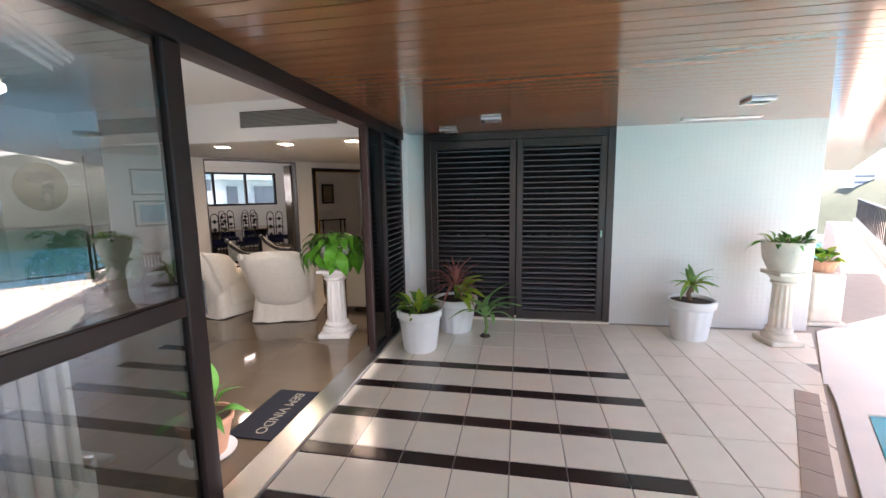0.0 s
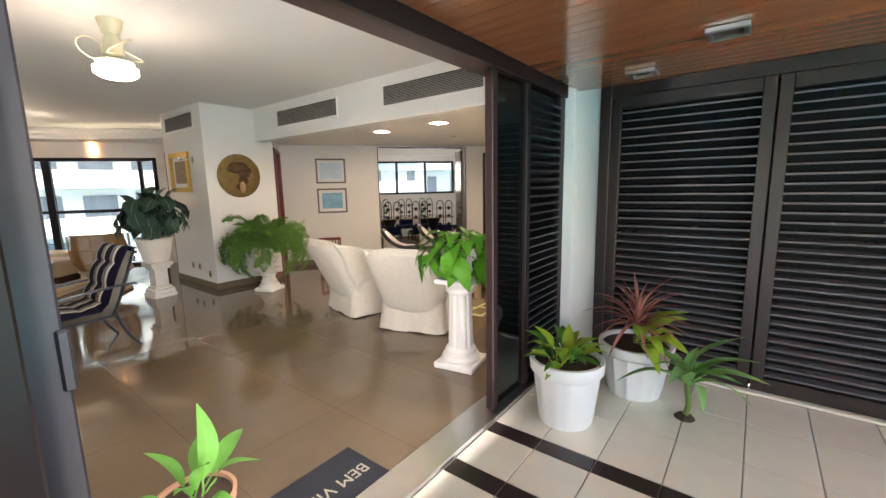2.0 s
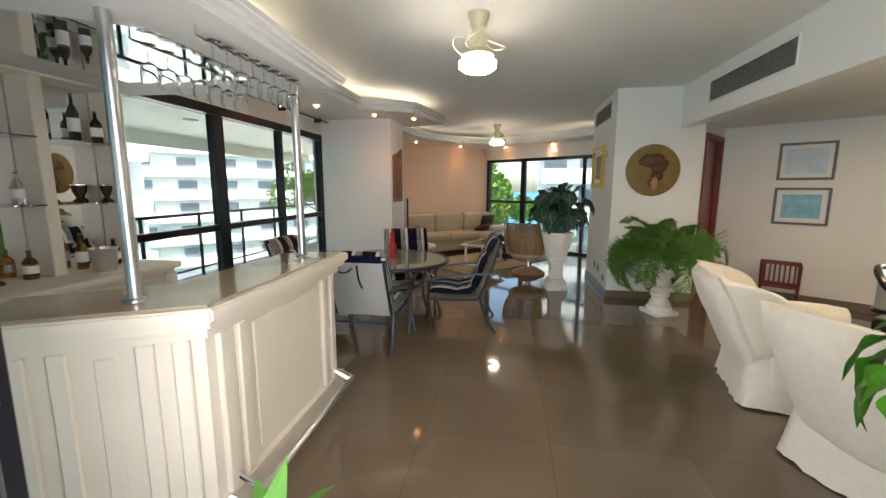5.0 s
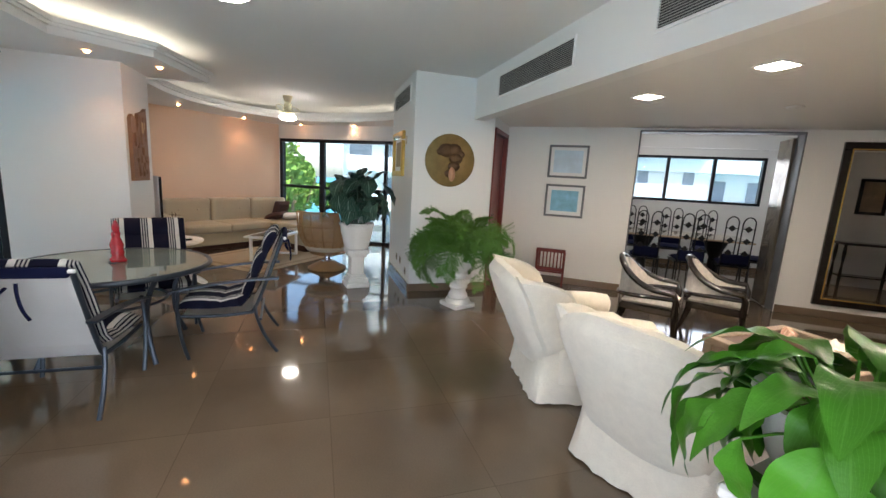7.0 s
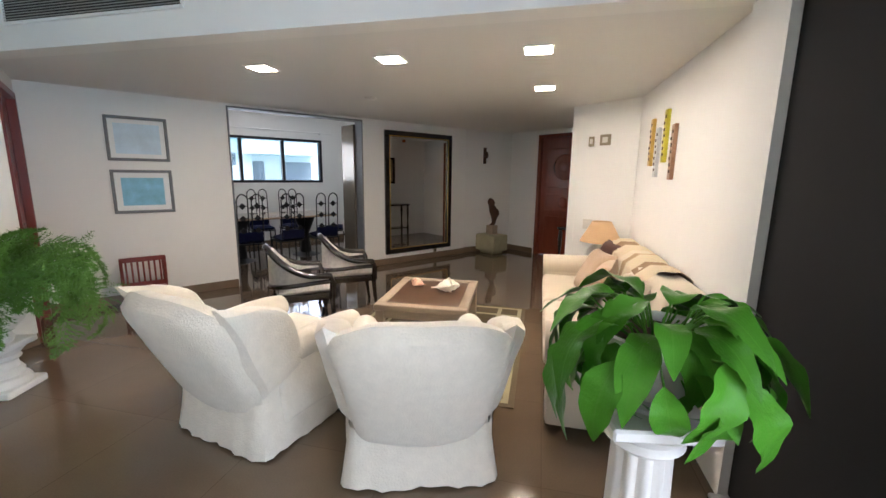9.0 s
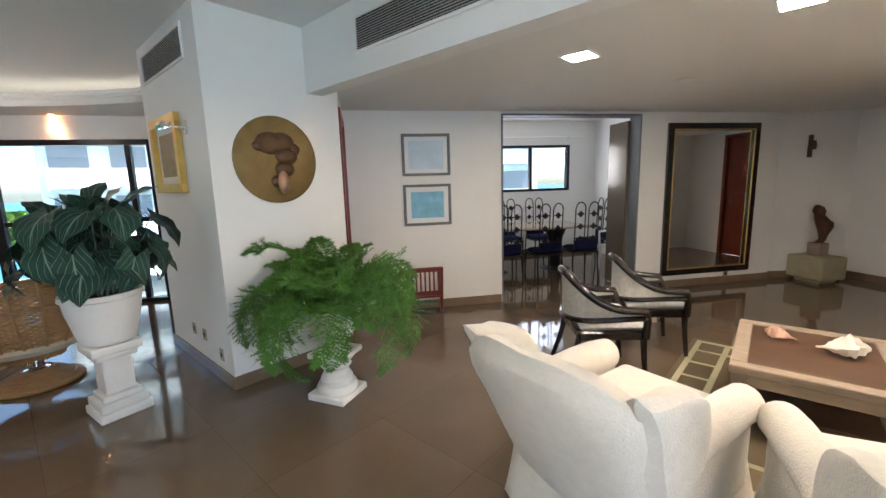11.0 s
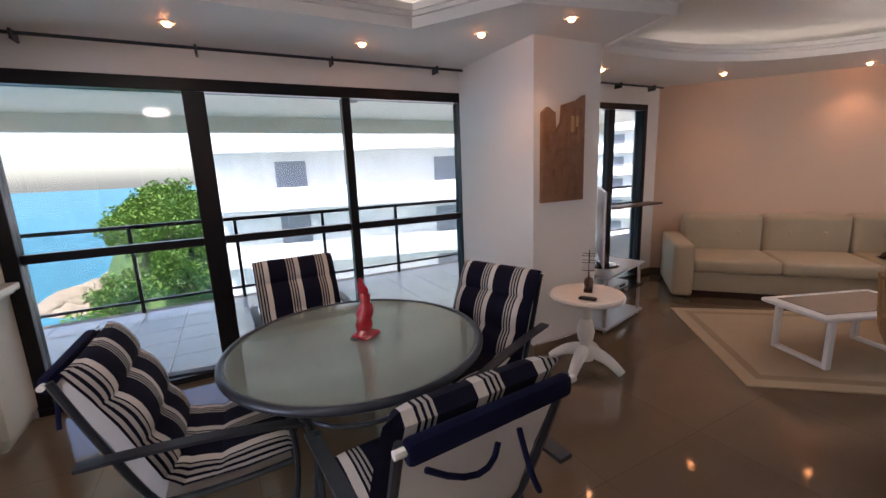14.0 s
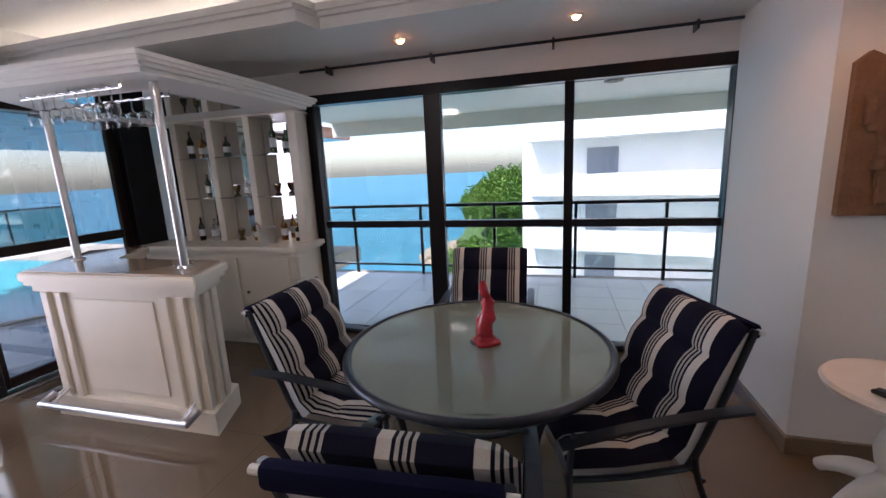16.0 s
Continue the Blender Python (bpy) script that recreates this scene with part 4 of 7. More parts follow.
prism(bm, [(230, 520), (360, 400), (560, 180), (900, 100), (1100, 800), (300, 900)], -46, -43.5)
struct("ground", bm, LAND, "pale shore land and beach")
CONC = mat("white_facade", (0.75, 0.74, 0.72), 0.7, var=0.06, scale=0.4, bscale=6, fine=0.03)
WING = mat("facade_window_glass", (0.2, 0.22, 0.25), 0.15, var=0.3, scale=0.5, fine=0.1)


def block(name, a, b, depth, z0, z1, storey, label, bays, balcony=1.4, wide=0.32):
    """An apartment house: wall, floor slabs as balconies, windows on the face a-b."""
    m, L = along(a, b)
    t = thing(name, label, "building", None, "neighbouring buildings")
    part("wall", box(B(), 0, L, -depth, 0, z0, z1, m), CONC, t)
    part("roof", box(B(), -0.3, L + 0.3, -depth - 0.3, 0.3 + balcony, z1, z1 + 0.5, m), CONC, t)
    z = z1 - storey
    win = None
    while z > max(z0, z1 - storey * 12):
        bal = part("balcony", box(B(), 0.5, L - 0.5, 0.0, balcony, z - 0.18, z, m), CONC, t)
        part("parapet", box(B(), 0.5, L - 0.5, balcony - 0.1, balcony, z, z + 0.95, m), CONC, t)
        for k in range(bays):
            w = L / bays
            m4 = m @ Matrix.Translation(((k + 0.5) * w, 0.02, z))
            if win is None:
                win = part("window", box(B(), -w * wide, w * wide, 0, 0.05, 0.15, storey * 0.78), WING, t)
                win.matrix_basis = m4
            else:
                share("window", win.data, t, m4)
        z -= storey
    return t


block("apartment_building", (-21, -17.8), (-3.4, -21.9), 14, -46, 12.0, 3.0, "white apartment tower with balconies across the gap", 2, 1.4, 0.09)
block("apartment_building", (-66, -25), (-40, -48), 14, -46, 24.0, 3.0, "pale blue-white apartment tower further down the shore", 7, 0.8, 0.22)
block("apartment_building", (-20, 33), (-31, 19), 14, -46, 6.0, 3.0, "pale apartment tower beyond the west window", 5)
block("apartment_building", (-34, 16), (-36, 5), 12, -46, 14.0, 3.0, "white apartment tower with small windows", 4)
block("apartment_building", W(9, -26), W(-8, -26), 12, -46, 16, 3.0, "pale apartment tower outside the dining room", 6, 1.4, 0.12)
rnd = random.Random(5)
for k in range(26):
    ha = radians(24 + k * 1.7 + rnd.uniform(-0.5, 0.5))
    x = 600 * math.sin(ha) + rnd.uniform(-15, 15)
    y = 600 * math.cos(ha) + rnd.uniform(-15, 15)
    w, hh = rnd.uniform(12, 22), rnd.uniform(22, 62)
    t = thing("tower_block", "distant pale seaside tower block", "building", pose(x, y, -45), "beach town towers")
    part("wall", box(B(), -w / 2, w / 2, -w / 2, w / 2, 0, hh), CONC, t)
    part("roof", box(B(), -w / 2 + 1, w / 2 - 1, -w / 2 + 1, w / 2 - 1, hh, hh + 2), CONC, t)
    for i in range(int(hh // 6)):
        part("window_band", box(B(), -w / 2 + 1, w / 2 - 1, -w / 2 - 0.1, -w / 2 + 0.05, 2 + i * 6, 4 + i * 6), WING, t)
# dense foliage seen through the west window
GREENF = mat("sunlit_foliage", (0.115, 0.205, 0.035), 0.6, var=0.45, scale=1.2, bscale=5, fine=0.2)
BARK = mat("tree_bark", (0.12, 0.08, 0.05), 0.9, var=0.3, scale=6, fine=0.2, bump=0.6)
rnd = random.Random(11)


def tree(x, y, z, h, r, leaves, size=0.19):
    t = thing("tree", "leafy green tree on the slope outside", "tree", pose(x, y, z), "trees outside")
    bm = B()
    tube(bm, [(0, 0, -3), (0.1, 0, h * 0.4), (0.2, 0.1, h * 0.8)], 0.28, 8, taper=0.1)
    for k in range(6):
        a = k * 1.05
        tube(bm, [(0.1, 0, h * 0.45 + k * 0.3), (math.cos(a) * r * 0.5, math.sin(a) * r * 0.5, h * 0.75), (math.cos(a) * r * 0.85, math.sin(a) * r * 0.85, h * 0.95)], 0.1, 5, taper=0.03)
    part("trunk", bm, BARK, t)
    vs, fs = [], []
    cl = [(Vector((rnd.gauss(0, 0.55), rnd.gauss(0, 0.55), rnd.gauss(0, 0.35))) * r + Vector((0, 0, h * 0.9)), rnd.uniform(0.3, 0.55) * r) for _ in range(13)]
    for _ in range(leaves):
        c, cr = rnd.choice(cl)
        p = c + Vector((rnd.gauss(0, 1), rnd.gauss(0, 1), rnd.gauss(0, 0.8))).normalized() * cr * rnd.uniform(0.7, 1.05)
        s = rnd.uniform(0.63, 1.37) * size
        a = Vector((rnd.gauss(0, 1), rnd.gauss(0, 1), rnd.gauss(0, 0.6))).normalized() * s
        b = a.orthogonal().normalized() * s * 0.55
        i = len(vs)
        vs += [p - a, p + b, p + a, p - b]
        fs.append((i, i + 1, i + 2, i + 3))
    me = bpy.data.meshes.new("crown")
    me.from_pydata(vs, [], fs)
    me.materials.append(GREENF)
    ob = new("crown", me)
    ob.parent = t


for x, y, z, h, r in ((-22, -1.4, -5, 7, 2.6), (-28, -3.5, -4, 7.5, 4.0), (-25.6, 1.7, -5, 6.5, 1.7), (-33, -12.6, -6, 8, 2.8)):
    tree(x, y, z, h, r, 5000)
# woods on the headland, tree by tree over the crest
rw = random.Random(17)
for k in range(44):
    x, y = 18 + rw.uniform(-22, 21), -190 + rw.uniform(-28, 27)
    u, v = (x - 18) / 27, (y + 205) / 46
    z = -46 + 40 * max(0.0, 1 - u * u - v * v) ** 0.7 * 0.9
    tree(x, y, z - 1.5, rw.uniform(6, 9), rw.uniform(4.5, 7.0), 1500, 0.62)
# boulders along the shore
for k in range(34):
    x, y, r = 47 + rw.uniform(-16, 18), -204 + rw.uniform(-18, 14), rw.uniform(1.8, 5.0)
    bm = B()
    bmesh.ops.create_icosphere(bm, subdivisions=3, radius=r)
    for w in bm.verts:
        q = noise.fractal(w.co * (0.55 / r * 2) + Vector((k * 3.1, 0, 0)), 1.0, 2.0, 4)
        w.co *= 1 + 0.38 * q
        w.co.z *= 0.75
    ob = tagged(obj("boulder", bm, ROCK, None), "brown sea worn boulder on the shore", "rock", "shore boulders")
    ob.matrix_basis = pose(x, y, -45.6 + max(0.0, (60 - x) * 0.36), 0, 0, k * 40)


# ---- sitting area ----
def padded(bm, mid, nrm, nu, nv, thick, m=None):
    """A stuffed sheet: mid(u, v) and nrm(u, v) give its middle face for u, v in 0..1; its rim is rounded."""
    vs = {}
    for k in (1, -1):
        for i in range(nu + 1):
            for j in range(nv + 1):
                if k < 0 and (i in (0, nu) or j in (0, nv)):
                    vs[k, i, j] = vs[1, i, j]
                    continue
                u, v = i / nu, j / nv
                w = (max(0.0, 1 - abs(2 * u - 1) ** 7) * max(0.0, 1 - abs(2 * v - 1) ** 7)) ** 0.45
                vs[k, i, j] = bm.verts.new(mid(u, v) + nrm(u, v) * (k * thick * w))
    for k in (1, -1):
        for i in range(nu):
            for j in range(nv):
                q = [vs[k, i, j], vs[k, i + 1, j], vs[k, i + 1, j + 1], vs[k, i, j + 1]]
                if len(set(q)) == 4:
                    try:
                        bm.faces.new(q if k > 0 else q[::-1])
                    except ValueError:
                        pass
    place(bm, list(set(vs.values())), m)
    return bm


def rumple(bm, amount, seed, scale=5.0):
    """Soft folds of loose cloth."""
    for v in bm.verts:
        v.co += Vector((noise.noise(v.co * scale + Vector((seed, 0, 0))), noise.noise(v.co * scale + Vector((0, seed, 0))), 0.5 * noise.noise(v.co * scale * 1.7 + Vector((0, 0, seed))))) * amount
    return bm


def armchair(m, label):
    t = thing("armchair", label, "armchair", m, "slipcovered armchairs")
    part("seat_base", box(B(), -0.33, 0.33, -0.4, 0.36, 0.16, 0.42, None, 0.05, 3), SLIP, t, smooth=True)
    bm = B()
    n = 72
    rings = []
    for z, k in ((0.3, 0.985), (0.22, 1.0), (0.12, 1.03), (0.012, 1.07)):
        ring = []
        for i in range(n):
            a = 2 * math.pi * i / n
            x = max(-0.345, min(0.345, 0.47 * math.cos(a)))
            y = max(-0.43, min(0.39, 0.57 * math.sin(a)))
            w = (0.02 * math.sin(i * 2.3) + 0.014 * math.sin(i * 0.9)) * (0.3 - z) / 0.3
            ring.append(bm.verts.new((x * (k + w), y * (k + w), z + (0.006 * math.sin(i * 0.7) if z < 0.1 else 0))))
        rings.append(ring)
    for ra, rb in zip(rings, rings[1:]):
        for i in range(n):
            j = (i + 1) % n
            bm.faces.new((ra[i], rb[i], rb[j], ra[j]))
    part("skirt", bm, SLIP, t, "gathered cloth skirt", True)
    part("seat_cushion", rumple(box(B(), -0.25, 0.25, -0.26, 0.36, 0.37, 0.48, None, 0.05, 4), 0.012, 3), SLIP, t, smooth=True)
    lean = Vector((0, -math.sin(radians(25)), math.cos(radians(25))))
    back = Vector((0, -math.cos(radians(25)), -math.sin(radians(25))))

    def mid(u, v):
        k = 2 * u - 1
        top = 0.76 - 0.13 * abs(k) ** 2.8
        half = 0.305 + 0.085 * v
        return Vector((k * half, -0.34, 0.22)) + lean * (v * top) + back * (0.03 - 0.05 * k * k)

    part("backrest", rumple(padded(B(), mid, lambda u, v: back, 26, 22, 0.085), 0.012, 7), SLIP, t, smooth=True)
    for sx in (-1, 1):
        def wing(u, v):
            reach = 0.08 + 0.23 * math.sin(math.pi * (0.3 + 0.4 * v)) ** 0.9 * (1 - 0.7 * max(0.0, (v - 0.6) / 0.4) ** 2)
            return Vector((sx * (0.32 + 0.055 * v + 0.02 * u), -0.33, 0.26)) + lean * (0.08 + v * (0.62 - 0.1 * u)) - back * (u * reach - 0.03)

        part("wing", rumple(padded(B(), wing, lambda u, v: Vector((sx, 0, 0)), 12, 16, 0.055), 0.01, 11 + sx), SLIP, t, smooth=True)
        bm = B()
        box(bm, -0.055, 0.055, -0.3, 0.31, 0.14, 0.5, Matrix.Translation((sx * 0.31, 0, 0)), 0.03, 3)
        rumple(bm, 0.008, 5)
        pts = [(sx * 0.315, -0.34, 0.5), (sx * 0.32, -0.15, 0.525), (sx * 0.325, 0.05, 0.53), (sx * 0.325, 0.2, 0.525), (sx * 0.325, 0.31, 0.51)]
        tube(bm, pts, 0.08, 18)
        lathe(bm, [(0.08, 0.0), (0.07, 0.018), (0.04, 0.028), (0.01, 0.03)], 18, Matrix.Translation((sx * 0.325, 0.308, 0.51)) @ Matrix.Rotation(radians(-90), 4, 'X'))
        part("arm", bm, SLIP, t, smooth=True)
    return t


ac = armchair(pose(-3.86, 4.82, 0, 0, 0, -13), "cream damask slipcovered wing armchair facing the coffee table")
copy_thing(ac, pose(-2.94, 4.78, 0, 0, 0, 18))

t = thing("rug", "olive brown rug with pale squared pattern lines", "rug", pose(-3.22, 6.15, 0))
part("rug_body", box(B(), -0.8, 0.8, -1.02, 1.0, 0.001, 0.009), RUGG, t)
for k, (x0, x1, y0, y1) in enumerate([(-0.76, 0.76, -0.98, -0.94), (-0.76, 0.76, 0.92, 0.96), (-0.76, -0.72, -0.94, 0.92), (0.72, 0.76, -0.94, 0.92), (-0.55, -0.51, -0.94, 0.92), (0.51, 0.55, -0.94, 0.92), (-0.51, 0.51, -0.76, -0.72), (-0.51, 0.51, 0.7, 0.74)] + [(s * 0.635 - 0.085, s * 0.635 + 0.085, -0.7 + 0.28 * q, -0.67 + 0.28 * q) for s in (-1, 1) for q in range(6)]):
    part("pattern_line", box(B(), x0, x1, y0, y1, 0.009, 0.0115), RUGL, t)

t = thing("coffee_table", "limed wooden coffee table with dark inset top", "coffee table", pose(-3.24, 6.16, 0.011, 0, 0, 3))
bm = B()
for x0, x1, y0, y1 in ((-0.38, 0.38, -0.47, -0.39), (-0.38, 0.38, 0.39, 0.47), (-0.38, -0.3, -0.39, 0.39), (0.3, 0.38, -0.39, 0.39)):
    box(bm, x0, x1, y0, y1, 0.36, 0.41, None, 0.006)
part("top_frame", bm, DRIFT, t)
part("top_inset", box(B(), -0.3, 0.3, -0.39, 0.39, 0.365, 0.4), DARKTOP, t, "dark wood panel")
for sx in (-1, 1):
    part("apron", box(B(), sx * 0.34 - 0.012, sx * 0.34 + 0.012, -0.38, 0.38, 0.29, 0.36, None, 0.004), DRIFT, t)
    part("apron", box(B(), -0.3, 0.3, sx * 0.43 - 0.012, sx * 0.43 + 0.012, 0.29, 0.36, None, 0.004), DRIFT, t)
    for sy in (-1, 1):
        part("leg", box(B(), sx * 0.335 - 0.035, sx * 0.335 + 0.035, sy * 0.425 - 0.035, sy * 0.425 + 0.035, 0, 0.36, None, 0.006), DRIFT, t)
part("lower_shelf", box(B(), -0.29, 0.29, -0.37, 0.37, 0.1, 0.13, None, 0.004), DARKTOP, t)


def shell(m, material, label, s, spikes):
    bm = B()
    prof = []
    for i in range(26):
        u = i / 25
        r = s * (0.1 + 0.5 * math.sin(math.pi * min(1, u * 1.15)) ** 1.2) * (1 - 0.5 * u) * (1 + 0.12 * math.sin(u * 38))
        prof.append((max(0.003, r), (u - 0.5) * s * 2.2))
    lathe(bm, prof, 22)
    for v in bm.verts:
        a = math.atan2(v.co.y, v.co.x)
        k = 1 + 0.28 * max(0, math.sin(a * spikes + v.co.z * 20)) ** 2
        v.co.x *= k
        v.co.y *= k * (1.25 if a > 1 else 0.85)
    bmesh.ops.transform(bm, matrix=Matrix.Rotation(radians(90), 4, 'X'), verts=bm.verts)
    zmin = min(v.co.z for v in bm.verts)
    for v in bm.verts:
        v.co.z = (v.co.z - zmin) * 0.85
    t = tagged(obj("seashell", bm, material, None, True), label, "seashell")
    t.matrix_basis = m
    return t


shell(pose(-3.4, 6.3, 0.411, 0, 0, 60), SHELL_P, "pink conch seashell on the coffee table", 0.085, 4)
shell(pose(-3.12, 6.2, 0.411, 0, 0, -60), SHELL_W, "large spiky white seashell on the coffee table", 0.12, 5)


def damask_chair(m):
    t = thing("tub_chair", "black lacquered chair with cream damask seat and back", "chair", m, "black damask chairs")
    part("seat", pillow(B(), 0.5, 0.48, 0.13, Matrix.Translation((0, 0.03, 0.43)), 10, 0.4), DAMASK, t, smooth=True)
    part("seat_frame", box(B(), -0.26, 0.26, -0.22, 0.27, 0.34, 0.41, None, 0.012), BLACKW, t)
    for sx in (-1, 1):
        part("leg", tube(B(), [(sx * 0.23, 0.24, 0.34), (sx * 0.235, 0.25, 0.18), (sx * 0.24, 0.27, 0.0)], 0.024, 8, taper=0.016), BLACKW, t, smooth=True)
        part("leg", tube(B(), [(sx * 0.2, -0.2, 0.36), (sx * 0.21, -0.24, 0.18), (sx * 0.23, -0.3, 0.0)], 0.024, 8, taper=0.016), BLACKW, t, smooth=True)
    n = 24
    top = []
    for i in range(n + 1):
        a = math.pi * i / n
        f = math.sin(a)
        top.append((0.29 * math.cos(a), 0.22 - (0.22 + 0.28) * f ** 0.55, 0.56 + 0.25 * f ** 1.5))
    part("top_rail", tube(B(), [(0.265, 0.24, 0.36), (0.28, 0.24, 0.5)] + top + [(-0.28, 0.24, 0.5), (-0.265, 0.24, 0.36)], 0.028, 10), BLACKW, t, smooth=True)
    bm = B()
    g = []
    for i in range(n + 1):
        a = math.pi * i / n
        f = math.sin(a)
        x, y, z = top[i]
        z0 = 0.44 + 0.06 * (1 - f)
        g.append([[bm.verts.new((x * (0.97 - q * 0.03), y + 0.012 + q * 0.05 * f - (0 if k else 0), z0 + (z - 0.015 - z0) * k / 4)) for k in range(5)] for q in (0, 1)])
    for i in range(n):
        for k in range(4):
            bm.faces.new((g[i][0][k], g[i + 1][0][k], g[i + 1][0][k + 1], g[i][0][k + 1]))
            bm.faces.new((g[i][1][k], g[i][1][k + 1], g[i + 1][1][k + 1], g[i + 1][1][k]))
        bm.faces.new((g[i][0][4], g[i + 1][0][4], g[i + 1][1][4], g[i][1][4]))
        bm.faces.new((g[i][0][0], g[i][1][0], g[i + 1][1][0], g[i + 1][0][0]))
    part("back_panel", bm, DAMASK, t, smooth=True)
    part("back_rail", tube(B(), [(p[0] * 0.98, p[1] + 0.01, 0.46 + 0.05 * (1 - math.sin(math.pi * i / n))) for i, p in enumerate(top)], 0.021, 8), BLACKW, t, smooth=True)
    return t


dc = damask_chair(pose(-4.46, 6.0, 0.0, 0, 0, -50))
copy_thing(dc, pose(-4.34, 6.72, 0.0, 0, 0, -56))

# ivory sofa along the art wall
t = thing("sofa", "long ivory fabric sofa with rolled arms and a striped throw", "sofa", pose(-1.34, 4.95, 0))
part("base", box(B(), -0.88, -0.06, 0.1, 2.15, 0.05, 0.3, None, 0.03, 2), SOFAW, t, smooth=True)
part("plinth", box(B(), -0.84, -0.1, 0.12, 2.1, 0.0, 0.05), BROWNC, t)
for k in range(2):
    part("seat_cushion", box(B(), -0.92, -0.28, 0.2 + k * 0.93, 1.12 + k * 0.93, 0.3, 0.46, None, 0.05, 3), SOFAW, t, smooth=True)
part("backrest", box(B(), -0.3, -0.04, 0.1, 2.15, 0.28, 0.84, None, 0.09, 4), SOFAW, t, smooth=True)
for y in (0.08, 2.14):
    bm = B()
    box(bm, -0.9, -0.06, y - 0.1, y + 0.1, 0.05, 0.55, None, 0.03, 2)
    tube(bm, [(-0.92, y, 0.53), (-0.06, y, 0.55)], 0.115, 14)
    part("arm", bm, SOFAW, t, smooth=True)
THROW = wave_stripes("striped_throw", [(0.0, (0.62, 0.53, 0.38)), (0.3, (0.3, 0.2, 0.12)), (0.5, (0.62, 0.53, 0.38)), (0.7, (0.38, 0.27, 0.16)), (0.85, (0.66, 0.58, 0.44))], 0.9, 1)
bm = B()
g = []
for i in range(25):
    y = 0.55 + i * 0.06
    row = []
    for px, pz in ((-0.36, 0.5), (-0.34, 0.66), (-0.31, 0.8), (-0.22, 0.87), (-0.1, 0.87), (-0.03, 0.82), (-0.025, 0.6)):
        row.append(bm.verts.new((px - 0.012 + 0.01 * math.sin(i * 1.3 + pz * 9), y + 0.03 * math.sin(pz * 7), pz + 0.012 * math.sin(i * 0.9))))
    g.append(row)
for a, b in zip(g, g[1:]):
    for k in range(6):
        bm.faces.new((a[k], b[k], b[k + 1], a[k + 1]))
th = tagged(obj("throw", bm, THROW, None, True), "striped beige and brown throw over the sofa back", "blanket")
th.matrix_basis = pose(-1.34, 4.95, 0)
for x, y, z, rx, ry, rz, mt, lb in ((-1.83, 6.42, 0.63, 62, 0, -75, TAUPE, "taupe fabric sofa cushion"), (-1.86, 5.98, 0.63, 60, 0, -105, TAUPE, "taupe fabric sofa cushion"), (-1.76, 5.55, 0.62, 60, 0, -85, SOFAW, "ivory fabric sofa cushion"), (-1.66, 6.75, 0.66, 66, 0, -70, BROWNC, "dark brown sofa cushion")):
    p = tagged(obj("cushion", pillow(B(), 0.42, 0.42, 0.16), mt, None, True), lb, "cushion", "sofa cushions")
    p.matrix_basis = pose(x, y, z, rx, ry, rz)

# corner lamp table
t = thing("side_table", "round cloth covered white lamp table", "side table", pose(-1.66, 7.42, 0))
part("cloth", lathe(B(), [(0.25, 0.0), (0.235, 0.3), (0.235, 0.54), (0.225, 0.555), (0.1, 0.56)], 40, None, 14, 0.02, (0, 0.3)), SOFAW, t, smooth=True)
t = thing("table_lamp", "table lamp with white base and tan cone shade, unlit", "lamp", pose(-1.66, 7.42, 0.56))
part("lamp_base", lathe(B(), [(0.11, 0), (0.14, 0.05), (0.12, 0.12), (0.05, 0.17), (0.02, 0.19), (0.012, 0.26)], 28), PLASTERW, t, smooth=True)
bm = B()
lathe(bm, [(0.22, 0.2), (0.1, 0.42), (0.097, 0.42), (0.217, 0.2)], 36)
part("shade", bm, SHADE, t, "tan fabric shade", True)

# framed prints, mirror, brass disc, paintings
mW = along(W(5.92), W(0.2))[0]


def framed(name, m, w, h, fw, fmat, layers, label, cat, depth=0.03):
    """Frame in local x-z, face towards +y. layers: (inset, material)."""
    t = thing(name, label, cat, m)
    for x0, x1, z0, z1 in ((0, w, 0, fw), (0, w, h - fw, h), (0, fw, fw, h - fw), (w - fw, w, fw, h - fw)):
        part("frame_bar", box(B(), x0, x1, 0.001, depth, z0, z1, None, 0.004), fmat, t)
    for k, (ins, mt, nm) in enumerate(layers):
        part(nm, box(B(), ins, w - ins, 0.001, 0.008 + 0.002 * k, ins, h - ins), mt, t)
    return t


framed("picture", mW @ pose(5.92 - 1.37, 0, 1.565), 0.55, 0.465, 0.03, GREYFR, [(0.03, PAPERW, "mat_board"), (0.075, PALEART, "print")], "pale blue print in a grey frame", "picture")
framed("picture", mW @ pose(5.92 - 1.37, 0, 1.0), 0.55, 0.47, 0.03, GREYFR, [(0.03, PAPERW, "mat_board"), (0.085, BLUEART, "print")], "deep blue print in a grey frame", "picture")
t = framed("wall_mirror", mW @ pose(5.92 - 5.56, 0, 0.17), 1.37, 1.97, 0.09, BLACKW, [(0.09, MIRROR, "glass")], "tall mirror in a dark frame with gilt edge", "mirror", 0.04)
for x0, x1, z0, z1 in ((0.075, 1.295, 0.075, 0.09), (0.075, 1.295, 1.88, 1.895), (0.075, 0.09, 0.09, 1.88), (1.28, 1.295, 0.09, 1.88)):
    part("gilt_edge", box(B(), x0, x1, 0.03, 0.045, z0, z1, None, 0.003), GOLD, t)
t = thing("brass_disc", "large round patinated brass relief disc on the wall", "wall decoration", pose(-6.39, 4.52, 1.685, 90, 0, 90))
part("disc", lathe(B(), [(0.325, 0.002), (0.325, 0.014), (0.31, 0.018), (0.1, 0.022)], 48), BRASS, t, smooth=True)
